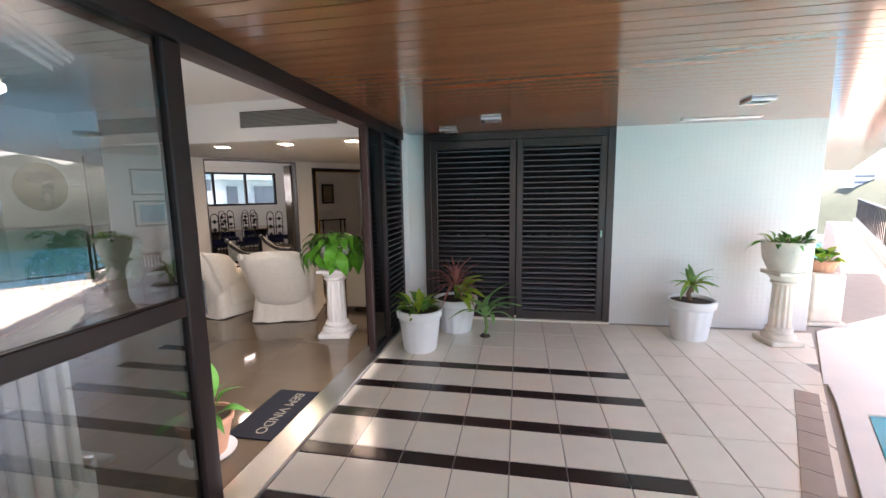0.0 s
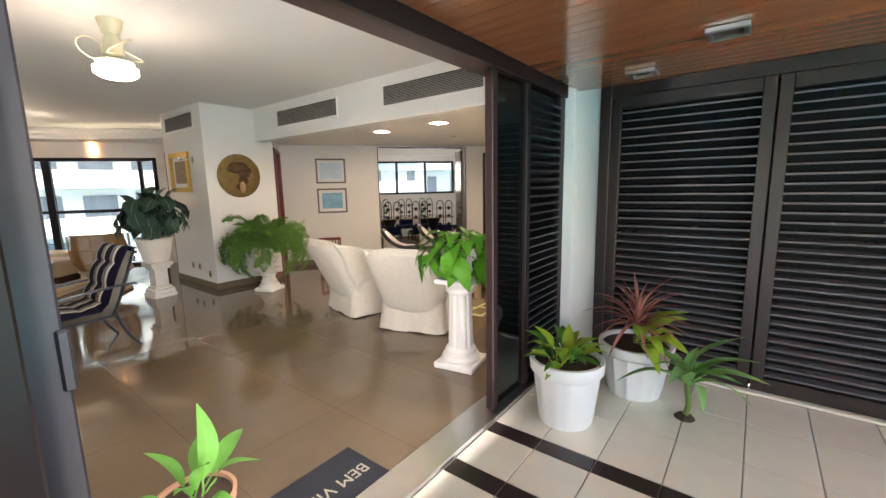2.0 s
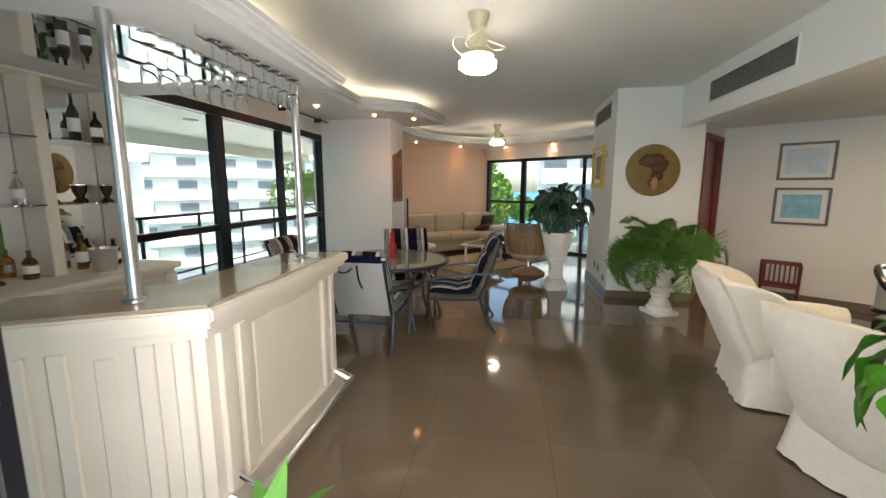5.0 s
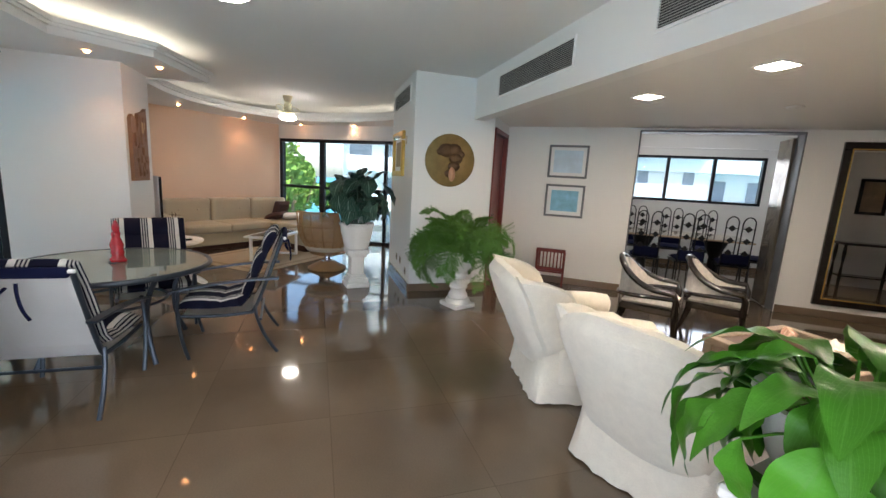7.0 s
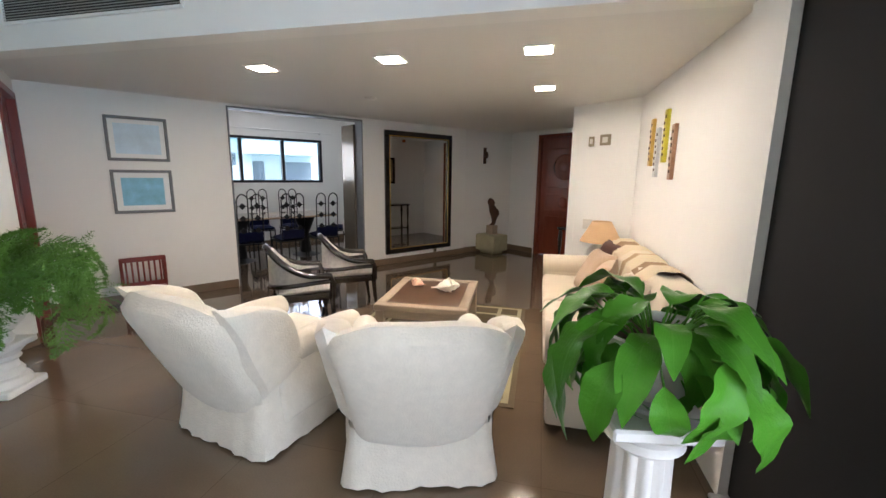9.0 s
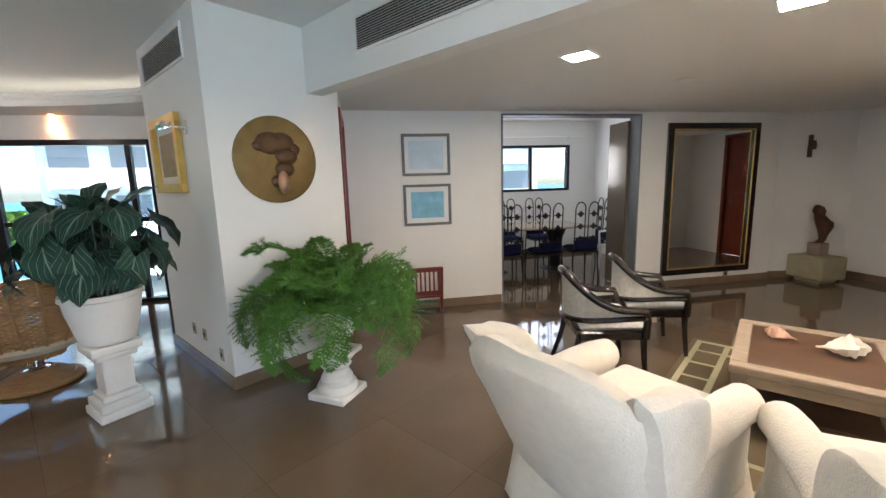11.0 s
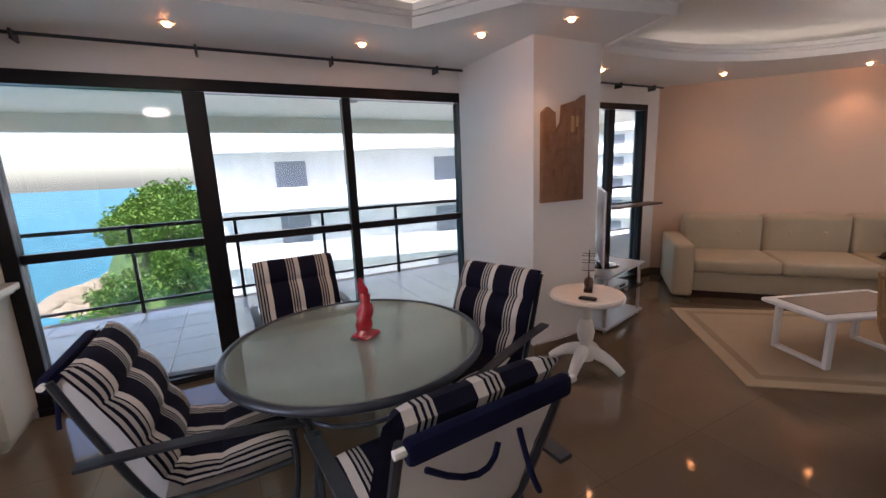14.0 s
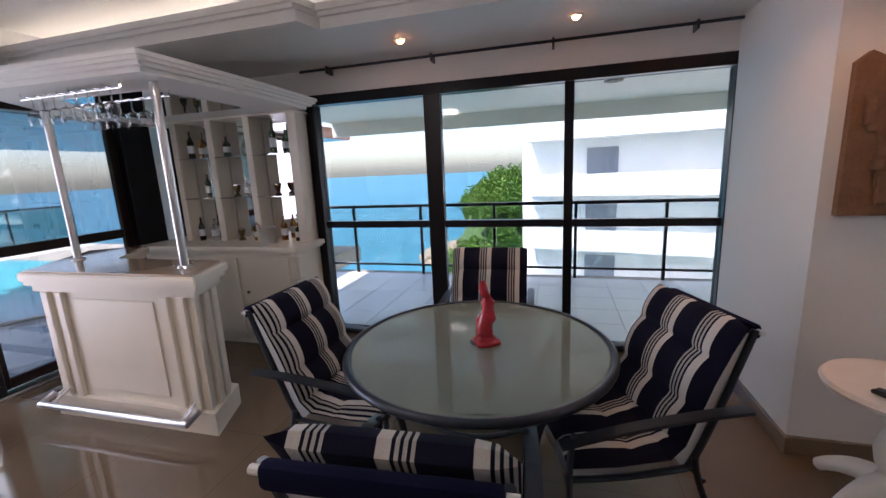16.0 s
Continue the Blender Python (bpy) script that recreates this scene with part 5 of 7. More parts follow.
for x, y, r, q in ((-0.05, 0.12, 0.1, 0.04), (0.04, 0.13, 0.09, 0.04), (0.07, 0.03, 0.08, 0.05), (0.05, -0.07, 0.07, 0.05), (0.0, -0.16, 0.06, 0.04), (-0.13, 0.1, 0.05, 0.03), (0.12, 0.08, 0.06, 0.03)):
    part("relief", lathe(B(), [(r, 0), (r * 0.8, q * 0.6), (r * 0.4, q)], 18, Matrix.Translation((x, y, 0.016)) @ Matrix.Diagonal((1.2, 0.9, 0.6, 1))), BRASSD, t, "dark bronze raised relief", True)
bm = B()
lathe(bm, [(0.045, 0), (0.03, 0.02), (0.012, 0.03)], 14, Matrix.Translation((0.02, -0.17, 0.045)) @ Matrix.Diagonal((1, 2.0, 1, 1)))
part("relief_highlight", bm, COPPER, t, "rubbed copper relief", True)
t = framed("painting", pose(-6.9, 4.05, 1.46, 0, 0, 180), 0.7, 0.6, 0.07, GOLD, [(0.07, PAPERW, "mat_board"), (0.13, BROWNART, "canvas")], "dim painting in a gilt frame", "painting", 0.045)
t = thing("picture_lamp", "small chrome picture lamp on the wall", "lamp", pose(-6.78, 4.05, 1.93))
part("lamp_arm", tube(B(), [(0, 0, 0), (0, -0.1, 0.0), (-0.12, -0.12, 0.02)], 0.009, 8), CHROME, t, smooth=True)
part("wall_plate", box(B(), -0.03, 0.03, -0.015, 0, -0.05, 0.05, None, 0.004), CHROME, t)
part("lamp_head", lathe(B(), [(0.03, -0.05), (0.03, 0.05)], 16, Matrix.Translation((-0.12, -0.12, 0.02)) @ Matrix.Rotation(radians(90), 4, 'Y')), CHROME, t)
t = thing("carved_panel", "carved brown wooden relief panel of old houses", "wall decoration", pose(-6.64, 1.021, 1.25, 0, 0, 180))
bm = B()
prism(bm, [(0, 0), (0.42, 0), (0.42, 0.8), (0.35, 0.76), (0.2, 0.72), (0.19, 0.6), (0.13, 0.5), (0.12, 0.66), (0.05, 0.7), (0, 0.66)][::-1], 0, 0.035)
bmesh.ops.transform(bm, matrix=Matrix.Rotation(radians(90), 4, 'X'), verts=bm.verts)
part("board", bm, CARVED, t)
rnd = random.Random(3)
for k in range(26):
    x, z = rnd.uniform(0.03, 0.36), rnd.uniform(0.03, 0.45)
    part("relief_block", box(B(), x, x + rnd.uniform(0.02, 0.05), -0.044 - 0.0006 * k, -0.034, z, z + rnd.uniform(0.03, 0.12), None, 0.004), CARVED, t)
for x in (0.22, 0.3, 0.37):
    part("relief_post", box(B(), x, x + 0.02, -0.045, -0.034, 0.45, 0.7, None, 0.004), CARVED, t)
part("worn_patch", box(B(), 0.27, 0.35, -0.042, -0.034, 0.52, 0.64, None, 0.004), CARVED_L, t, "pale worn wood patch")
for k, (y, z, mt, lb) in enumerate(((6.93, 1.56, GOLD, "narrow bronze gold art panel"), (6.72, 1.46, GREYSH, "narrow silver grey art panel"), (6.5, 1.58, mat("yellow_panel", (0.6, 0.52, 0.04), 0.5, var=0.3, scale=12), "narrow yellow art panel"), (6.27, 1.44, COPPER, "narrow copper brown art panel"))):
    t = thing("art_panel", lb, "wall decoration", pose(-1.34, y, z, 0, 0, 0), "narrow art panels")
    part("strip", box(B(), -0.03, -0.001, -0.035, 0.035, 0, 0.42, None, 0.004), mt, t)
    bm = B()
    for q in range(7):
        box(bm, -0.036, -0.029, -0.02 + 0.012 * (q % 3), 0.0 + 0.012 * (q % 3), 0.05 + q * 0.05, 0.075 + q * 0.05, None, 0.002)
    part("relief", bm, BRONZE, t)
mS = along((-1.34, 7.54), (-1.99, 8.03))[0]
for x, z, w, h, mt, lb in ((0.55, 1.86, 0.07, 0.11, SWDARK, "small bronze wall switch"), (0.38, 1.87, 0.13, 0.12, SWDARK, "square bronze intercom plate"), (0.52, 0.9, 0.13, 0.12, SWITCH, "grey double socket plate")):
    t = thing("switch_plate", lb, "switch", mS @ pose(x, 0, z))
    part("plate", box(B(), -w / 2, w / 2, 0.001, 0.012, -h / 2, h / 2, None, 0.003), mt, t)
    part("button", box(B(), -w / 4, w / 4, 0.012, 0.017, -h / 4, h / 4, None, 0.002), SWITCH, t)
for m, z in ((pose(-7.2, 4.05, 0.3, 0, 0, 180), 0), (pose(-6.95, 4.05, 0.3, 0, 0, 180), 0), (pose(-6.6, 4.05, 0.22, 0, 0, 180), 0), (mW @ pose(0.7, 0, 0.13), 0)):
    t = thing("socket_plate", "grey wall socket plate above the skirting", "socket", m, "wall sockets")
    part("plate", box(B(), -0.035, 0.035, 0.001, 0.01, -0.05, 0.05, None, 0.003), SWDARK, t)
    part("outlet", lathe(B(), [(0.02, 0), (0.018, 0.003)], 14, Matrix.Translation((0, 0.01, 0)) @ Matrix.Rotation(radians(-90), 4, 'X')), TVBLK, t)

# statue on its block, wall sconce, mirror-side console
t = tagged(obj("stone_block", box(B(), -0.24, 0.24, -0.2, 0.2, 0.05, 0.36, None, 0.03, 2), STUMP), "pale greenish stone block used as a plinth", "plinth")
box_b = B()
box(box_b, -0.17, 0.17, -0.14, 0.14, 0.0, 0.05, None, 0.01)
part("foot", box_b, STUMP, t)
t.matrix_basis = pose(-3.2, 10.45, 0, 0, 0, -37)
st = tagged(obj("wooden_plinth", box(B(), -0.085, 0.085, -0.075, 0.075, 0, 0.17, None, 0.008), DRIFT), "small rough wooden statue base", "plinth")
st.matrix_basis = pose(-3.2, 10.45, 0.36, 0, 0, -37)
bm = B()
lathe(bm, [(0.045, 0), (0.04, 0.05), (0.055, 0.12), (0.08, 0.22), (0.1, 0.28), (0.075, 0.34), (0.05, 0.38), (0.065, 0.43), (0.06, 0.48), (0.02, 0.51)], 20)
for v in bm.verts:
    v.co.x += 0.05 * math.sin(v.co.z * 9) + 0.015 * math.sin(v.co.z * 31 + v.co.y * 40)
    v.co.y *= 0.75
st = tagged(obj("statue", bm, BRONZE, None, True), "small dark bronze figure statue on a stone block", "statue")
st.matrix_basis = pose(-3.2, 10.45, 0.53, 0, 0, -20)
mN = along((-2.92, 10.98), (-3.84, 10.22))[0]
t = thing("wall_sconce", "narrow dark metal wall sconce", "lamp", mN @ pose(0.62, 0, 1.68))
part("plate", box(B(), -0.03, 0.03, 0, 0.02, 0, 0.3, None, 0.004), BRONZE, t)
part("holder", lathe(B(), [(0.03, 0), (0.04, 0.05), (0.025, 0.12)], 14, Matrix.Translation((0, 0.06, 0.1))), BRONZE, t)
mP = along((-1.99, 8.03), (-0.75, 9.63))[0]
t = thing("console_table", "slim dark wooden console table with turned legs", "console table", mP @ pose(0.7, 0.2, 0))
part("top", box(B(), -0.4, 0.4, -0.17, 0.15, 0.74, 0.78, None, 0.006), BLACKW, t)
part("lower_shelf", box(B(), -0.36, 0.36, -0.14, 0.12, 0.2, 0.22, None, 0.004), BLACKW, t)
for sx in (-1, 1):
    for sy in (-0.14, 0.12):
        part("leg", lathe(B(), [(0.02, 0), (0.025, 0.2), (0.015, 0.4), (0.028, 0.6), (0.02, 0.74)], 12, Matrix.Translation((sx * 0.36, sy, 0))), BLACKW, t, smooth=True)
framed("painting", mP @ pose(0.5, 0, 1.25), 0.4, 0.6, 0.05, BLACKW, [(0.05, BROWNART, "canvas")], "small dark framed painting over the console", "painting")
# red magazine rack below the prints
t = thing("magazine_rack", "dark red wooden slatted magazine rack", "magazine rack", mW @ pose(5.92 - 1.0, 0.2, 0))
for sx in (-0.19, 0.19):
    part("end_post", box(B(), sx - 0.015, sx + 0.015, -0.02, 0.01, 0, 0.55, pose(0, 0, 0, -8, 0, 0), 0.004), REDWOOD, t)
    part("end_post", box(B(), sx - 0.015, sx + 0.015, -0.01, 0.02, 0, 0.5, pose(0, 0, 0, 14, 0, 0), 0.004), REDWOOD, t)
for z in (0.22, 0.5):
    part("cross_rail", box(B(), -0.2, 0.2, -0.02 + z * 0.14, 0.01 + z * 0.14, z, z + 0.05, None, 0.005), REDWOOD, t)
for k in range(7):
    part("slat", box(B(), -0.15 + k * 0.05 - 0.009, -0.15 + k * 0.05 + 0.009, 0.045, 0.06, 0.27, 0.5, None, 0.003), REDWOOD, t)
part("tray", box(B(), -0.19, 0.19, -0.06, 0.07, 0.2, 0.22, None, 0.004), REDWOOD, t)

# ceiling panels in the low ceiling
for x, y in ((-4.55, 5.76), (-3.44, 5.72), (-2.34, 6.9), (-2.39, 5.69)):
    t = thing("ceiling_light", "square recessed ceiling panel lamp, lit warm", "lamp", pose(x, y, LOW), "recessed panel lamps")
    bm = B()
    for x0, x1, y0, y1 in ((-0.1, 0.1, -0.1, -0.085), (-0.1, 0.1, 0.085, 0.1), (-0.1, -0.085, -0.085, 0.085), (0.085, 0.1, -0.085, 0.085)):
        box(bm, x0, x1, y0, y1, -0.008, 0, None, 0.002)
    part("rim", bm, WHITE, t)
    part("diffuser", box(B(), -0.085, 0.085, -0.085, 0.085, -0.005, -0.001), LAMPC, t, "glowing white diffuser")
t = thing("smoke_detector", "small round white ceiling detector", "detector", pose(-4.2, 7.1, LOW))
part("body", lathe(B(), [(0.05, -0.02), (0.07, -0.008), (0.07, 0)], 20), WHITE, t, smooth=True)
rnd = random.Random(2)
for x, y in ((-4.35, 0.42), (-5.52, 0.42), (-6.22, 0.9), (-6.6, 1.36), (-7.95, 0.42), (-9.5, 0.72), (-10.6, 1.55), (-10.9, 2.6), (-10.3, 3.65)):
    t = thing("spotlight", "small recessed cornice spotlight, lit warm", "lamp", pose(x, y, SOF), "cornice spotlights")
    part("rim", lathe(B(), [(0.045, -0.006), (0.05, 0), (0.03, 0.0)], 20), WHITE, t, smooth=True)
    part("lens", lathe(B(), [(0.026, -0.004), (0.024, -0.012), (0.016, -0.024), (0.004, -0.028)], 16), LAMPS, t, "glowing warm lens")
    sp = new("spot_beam", bpy.data.lights.new("spot_beam", 'SPOT'))
    sp.data.energy = 4
    sp.data.spot_size = radians(110)
    sp.data.spot_blend = 1.0
    sp.data.color = (1.0, 0.55, 0.28)
    sp.data.shadow_soft_size = 0.03
    sp.matrix_world = look((x, y, SOF - 0.02), (x, y, 0))


def fan(m, label):
    t = thing("ceiling_fan", label, "ceiling fan", m, "orbital ceiling fans")
    part("canopy", lathe(B(), [(0.05, -0.1), (0.075, -0.03), (0.08, 0.0)], 24), FANC, t, smooth=True)
    part("motor_housing", lathe(B(), [(0.04, -0.26), (0.065, -0.24), (0.065, -0.15), (0.04, -0.1), (0.03, -0.05)], 24), FANC, t, smooth=True)
    for k in range(3):
        a = k * 2.094
        pts = []
        for i in range(20):
            b = 2 * math.pi * i / 20
            r = 0.14 + 0.07 * math.cos(b)
            pts.append((r * math.cos(a + 0.5 * math.sin(b)), r * math.sin(a + 0.5 * math.sin(b)), -0.2 + 0.055 * math.sin(b)))
        part("guard_loop", tube(B(), pts, 0.005, 6, True), FANC, t, smooth=True)
    part("lamp_ring", lathe(B(), [(0.11, -0.32), (0.12, -0.29), (0.06, -0.26)], 28), FANC, t, smooth=True)
    part("globe", lathe(B(), [(0.03, -0.4), (0.1, -0.395), (0.135, -0.37), (0.135, -0.33), (0.11, -0.32)], 32), LAMPW, t, "lit white glass globe", True)
    return t


f = fan(pose(-3.9, 2.48, H), "cream orbital ceiling fan with a lit globe")
copy_thing(f, pose(-9.15, 2.45, H))
# curtain rods under the soffit
for a, b in (((-3.3, 0.02), (-6.55, 0.02)), ((-7.3, 0.02), (-9.4, 0.02))):
    t = thing("curtain_rod", "thin dark metal curtain rod under the soffit", "curtain rod")
    part("rod", tube(B(), [(a[0], a[1] + 0.06, 2.4), (b[0], b[1] + 0.06, 2.4)], 0.011, 8), CHAIRFR, t, smooth=True)
    for k in range(4):
        x = a[0] + (b[0] - a[0]) * (0.08 + 0.28 * k)
        part("bracket", box(B(), x - 0.008, x + 0.008, 0.0, 0.1, 2.36, 2.42, None, 0.003), CHAIRFR, t)


# ---- dining corner ----
def patio_chair(m):
    t = thing("patio_chair", "dark metal armchair with navy and white striped cushion", "chair", m, "chairs round the glass table")
    for sx in (-1, 1):
        x = sx * 0.25
        side = arc((x, 0.3, 0.36), (x, 0.02, 0.33), (x, -0.2, 0.36), 6) + arc((x, -0.2, 0.36), (x, -0.25, 0.42), (x, -0.43, 1.0), 8)
        part("side_rail", tube(B(), side, 0.014, 8), CHAIRFR, t, smooth=True)
        part("leg", tube(B(), arc((x * 1.1, 0.28, 0.6), (x * 1.14, 0.33, 0.35), (x * 1.1, 0.24, 0.0), 8), 0.013, 8), CHAIRFR, t, smooth=True)
        part("leg", tube(B(), arc((x * 1.05, -0.22, 0.42), (x * 1.08, -0.24, 0.2), (x * 1.12, -0.38, 0.0), 8), 0.013, 8), CHAIRFR, t, smooth=True)
        bm = B()
        pts = arc((x * 1.18, -0.4, 0.66), (x * 1.22, 0.0, 0.66), (x * 1.16, 0.34, 0.57), 8)
        rings = [[bm.verts.new(q + Vector((dx, 0, dz))) for dx, dz in ((-0.024, -0.008), (0.024, -0.008), (0.024, 0.008), (-0.024, 0.008))] for q in pts]
        for ra, rb in zip(rings, rings[1:]):
            for k in range(4):
                bm.faces.new((ra[k], ra[(k + 1) % 4], rb[(k + 1) % 4], rb[k]))
        bm.faces.new(rings[0])
        bm.faces.new(rings[-1][::-1])
        part("arm", bm, CHAIRFR, t)
    part("top_rod", tube(B(), [(-0.27, -0.445, 0.99), (0.27, -0.445, 0.99)], 0.012, 8), WHITEMET, t, "pale rod along the sling top", True)
    part("crossbar", tube(B(), [(-0.27, -0.26, 0.3), (0.27, -0.26, 0.3)], 0.011, 8), CHAIRFR, t, smooth=True)
    bm = B()
    g = []
    for (y, z) in ((0.28, 0.35), (0.0, 0.335), (-0.19, 0.355), (-0.24, 0.45), (-0.32, 0.7), (-0.43, 0.985)):
        g.append([bm.verts.new((sx * 0.238, y, z)) for sx in (-1, 1)])
    for a, b in zip(g, g[1:]):
        bm.faces.new((a[0], b[0], b[1], a[1]))
    bmesh.ops.solidify(bm, geom=bm.faces, thickness=0.006)
    part("sling", bm, CUSHBACK, t, "white woven sling")
    # cushion: seat pad and three back rolls with seams
    line = [(0.3, 0.4), (0.1, 0.385), (-0.13, 0.395), (-0.2, 0.47), (-0.245, 0.6), (-0.3, 0.76), (-0.36, 0.9), (-0.42, 1.02)]
    bm = B()
    n, w = 56, 12
    pts = []
    for i in range(n + 1):
        u = i / n * (len(line) - 1)
        k = min(int(u), len(line) - 2)
        f = u - k
        a, b = line[k], line[k + 1]
        pts.append(Vector((0, a[0] + (b[0] - a[0]) * f, a[1] + (b[1] - a[1]) * f)))
    vs = {}
    for s in (1, -1):
        for i in range(n + 1):
            d = (pts[min(i + 1, n)] - pts[max(i - 1, 0)]).normalized()
            nrm = Vector((0, d.z, -d.y))
            if i < n * 0.3 and nrm.z < 0:
                nrm = -nrm
            for j in range(w + 1):
                v = j / w * 2 - 1
                roll = abs(math.sin(math.pi * i / n * 5.0)) ** 0.35 if 0 < i < n else 0
                th = 0.058 * (0.35 + 0.65 * roll) * max(0, 1 - v ** 6) ** 0.5
                if (j in (0, w) or i in (0, n)) and s < 0:
                    vs[s, i, j] = vs[1, i, j]
                    continue
                off = 0.03 + (th * 1.15 if s > 0 else -0.35 * th)
                vs[s, i, j] = bm.verts.new(pts[i] + Vector((v * 0.27, 0, 0)) + nrm * off)
    for s in (1, -1):
        for i in range(n):
            for j in range(w):
                q = list(dict.fromkeys([vs[s, i, j], vs[s, i + 1, j], vs[s, i + 1, j + 1], vs[s, i, j + 1]]))
                if len(q) > 2:
                    try:
                        bm.faces.new(q)
                    except ValueError:
                        pass
    part("cushion", bm, STRIPED, t, "navy cushion with white stripes", True)
    part("tie", tube(B(), arc((-0.2, -0.45, 0.92), (-0.05, -0.49, 0.8), (0.0, -0.45, 0.9), 6), 0.008, 6), NAVY, t)
    part("tie", tube(B(), arc((0.05, -0.47, 0.93), (0.06, -0.5, 0.8), (0.1, -0.49, 0.72), 6), 0.008, 6), NAVY, t)
    part("cushion_flap", box(B(), -0.245, 0.245, -0.465, -0.425, 0.95, 1.015, None, 0.016, 2), NAVY, t, "navy cushion hood over the frame", True)
    return t


pc = patio_chair(pose(-4.37, 1.46, 0, 0, 0, 89) @ Matrix.Diagonal((1.06, 1, 0.89, 1)))
for m in (pose(-5.65, 1.5, 0, 0, 0, -70), pose(-4.93, 0.62, 0, 0, 0, 2), pose(-5.04, 2.22, 0, 0, 0, 184) @ Matrix.Diagonal((1, 1, 1.05, 1))):
    copy_thing(pc, m)
t = thing("glass_table", "round rippled glass table with dark metal rim", "table", pose(-5.04, 1.45, 0) @ Matrix.Diagonal((1, 1, 1.0, 1)))
part("tabletop", lathe(B(), [(0.61, 0.675), (0.625, 0.681), (0.61, 0.688), (0.05, 0.688)], 72), FROST, t, "greenish rippled glass")
bm = B()
tube(bm, [(0.635 * math.cos(2 * math.pi * i / 72), 0.635 * math.sin(2 * math.pi * i / 72), 0.672) for i in range(72)], 0.02, 10, True)
part("rim", bm, CHAIRFR, t, smooth=True)
for k in range(4):
    a = math.pi / 4 + k * math.pi / 2
    part("leg", tube(B(), arc((0.58 * math.cos(a), 0.58 * math.sin(a), 0.66), (0.3 * math.cos(a), 0.3 * math.sin(a), 0.4), (0.5 * math.cos(a), 0.5 * math.sin(a), 0.0), 10), 0.018, 8), CHAIRFR, t, smooth=True)
part("ring", tube(B(), [(0.33 * math.cos(2 * math.pi * i / 36), 0.33 * math.sin(2 * math.pi * i / 36), 0.4) for i in range(36)], 0.012, 8, True), CHAIRFR, t, smooth=True)
part("hub", lathe(B(), [(0.03, 0.66), (0.035, 0.692), (0.025, 0.694)], 20), CHAIRFR, t)
bm = B()
lathe(bm, [(0.05, 0), (0.052, 0.02), (0.036, 0.045), (0.044, 0.07), (0.04, 0.1), (0.046, 0.13), (0.034, 0.165), (0.026, 0.19), (0.031, 0.215), (0.02, 0.235), (0.027, 0.26), (0.021, 0.285), (0.013, 0.3), (0.006, 0.32)], 26)
for v in bm.verts:
    v.co.x += 0.012 * math.sin(v.co.z * 25) + 0.006 * math.sin(v.co.z * 70 + 3 * math.atan2(v.co.y, v.co.x))
box(bm, -0.06, 0.06, -0.05, 0.05, -0.0, 0.025, None, 0.008)
st = tagged(obj("figurine", bm, REDCER, None, True), "small red glazed ceramic figurine on the glass table", "figurine")
st.matrix_basis = pose(-5.09, 1.46, 0.689, 0, 0, 30)

# turned white side table with model ship and remote
t = thing("pedestal_table", "small round white carved pedestal table", "side table", pose(-6.78, 1.38, 0))
part("tabletop", lathe(B(), [(0.22, 0.545), (0.255, 0.56), (0.265, 0.58), (0.255, 0.597), (0.05, 0.6)], 44), PLASTERW, t, smooth=True)
part("column", lathe(B(), [(0.06, 0.08), (0.04, 0.14), (0.035, 0.2), (0.055, 0.24), (0.065, 0.3), (0.05, 0.37), (0.035, 0.4), (0.05, 0.43), (0.045, 0.5), (0.09, 0.545)], 26), PLASTERW, t, smooth=True)
for k in range(4):
    a = 0.4 + k * math.pi / 2
    part("claw_foot", tube(B(), arc((0.03 * math.cos(a), 0.03 * math.sin(a), 0.15), (0.16 * math.cos(a), 0.16 * math.sin(a), 0.14), (0.27 * math.cos(a), 0.27 * math.sin(a), 0.03), 8), 0.052, 10, taper=0.03), PLASTERW, t, smooth=True)
t = thing("model_ship", "small dark model sailing ship", "model ship", pose(-6.84, 1.34, 0.6, 0, 0, 40))
bm = B()
lathe(bm, [(0.005, -0.09), (0.03, -0.05), (0.036, 0.0), (0.03, 0.06), (0.008, 0.1)], 12, Matrix.Translation((0, 0, 0.06)) @ Matrix.Rotation(radians(90), 4, 'Y'))
part("hull", bm, BRONZE, t, smooth=True)
part("stand", box(B(), -0.08, 0.08, -0.03, 0.03, 0, 0.025, None, 0.004), BRONZE, t)
for x in (-0.04, 0.04):
    part("mast", tube(B(), [(x, 0, 0.08), (x, 0, 0.3)], 0.003, 6), BRONZE, t)
    for z in (0.16, 0.22, 0.27):
        part("yard", tube(B(), [(x, -0.05, z), (x, 0.05, z)], 0.0025, 6), BRONZE, t)
part("sail", box(B(), 0.03, 0.033, -0.04, 0.04, 0.15, 0.22), CUSHBACK, t)
t = thing("remote_control", "small black remote control on the table", "remote control", pose(-6.66, 1.5, 0.6, 0, 0, 30))
part("body", box(B(), -0.025, 0.025, -0.06, 0.06, 0, 0.018, None, 0.006), TVBLK, t)
part("keypad", box(B(), -0.017, 0.017, -0.045, 0.03, 0.018, 0.02), CHAIRFR, t)

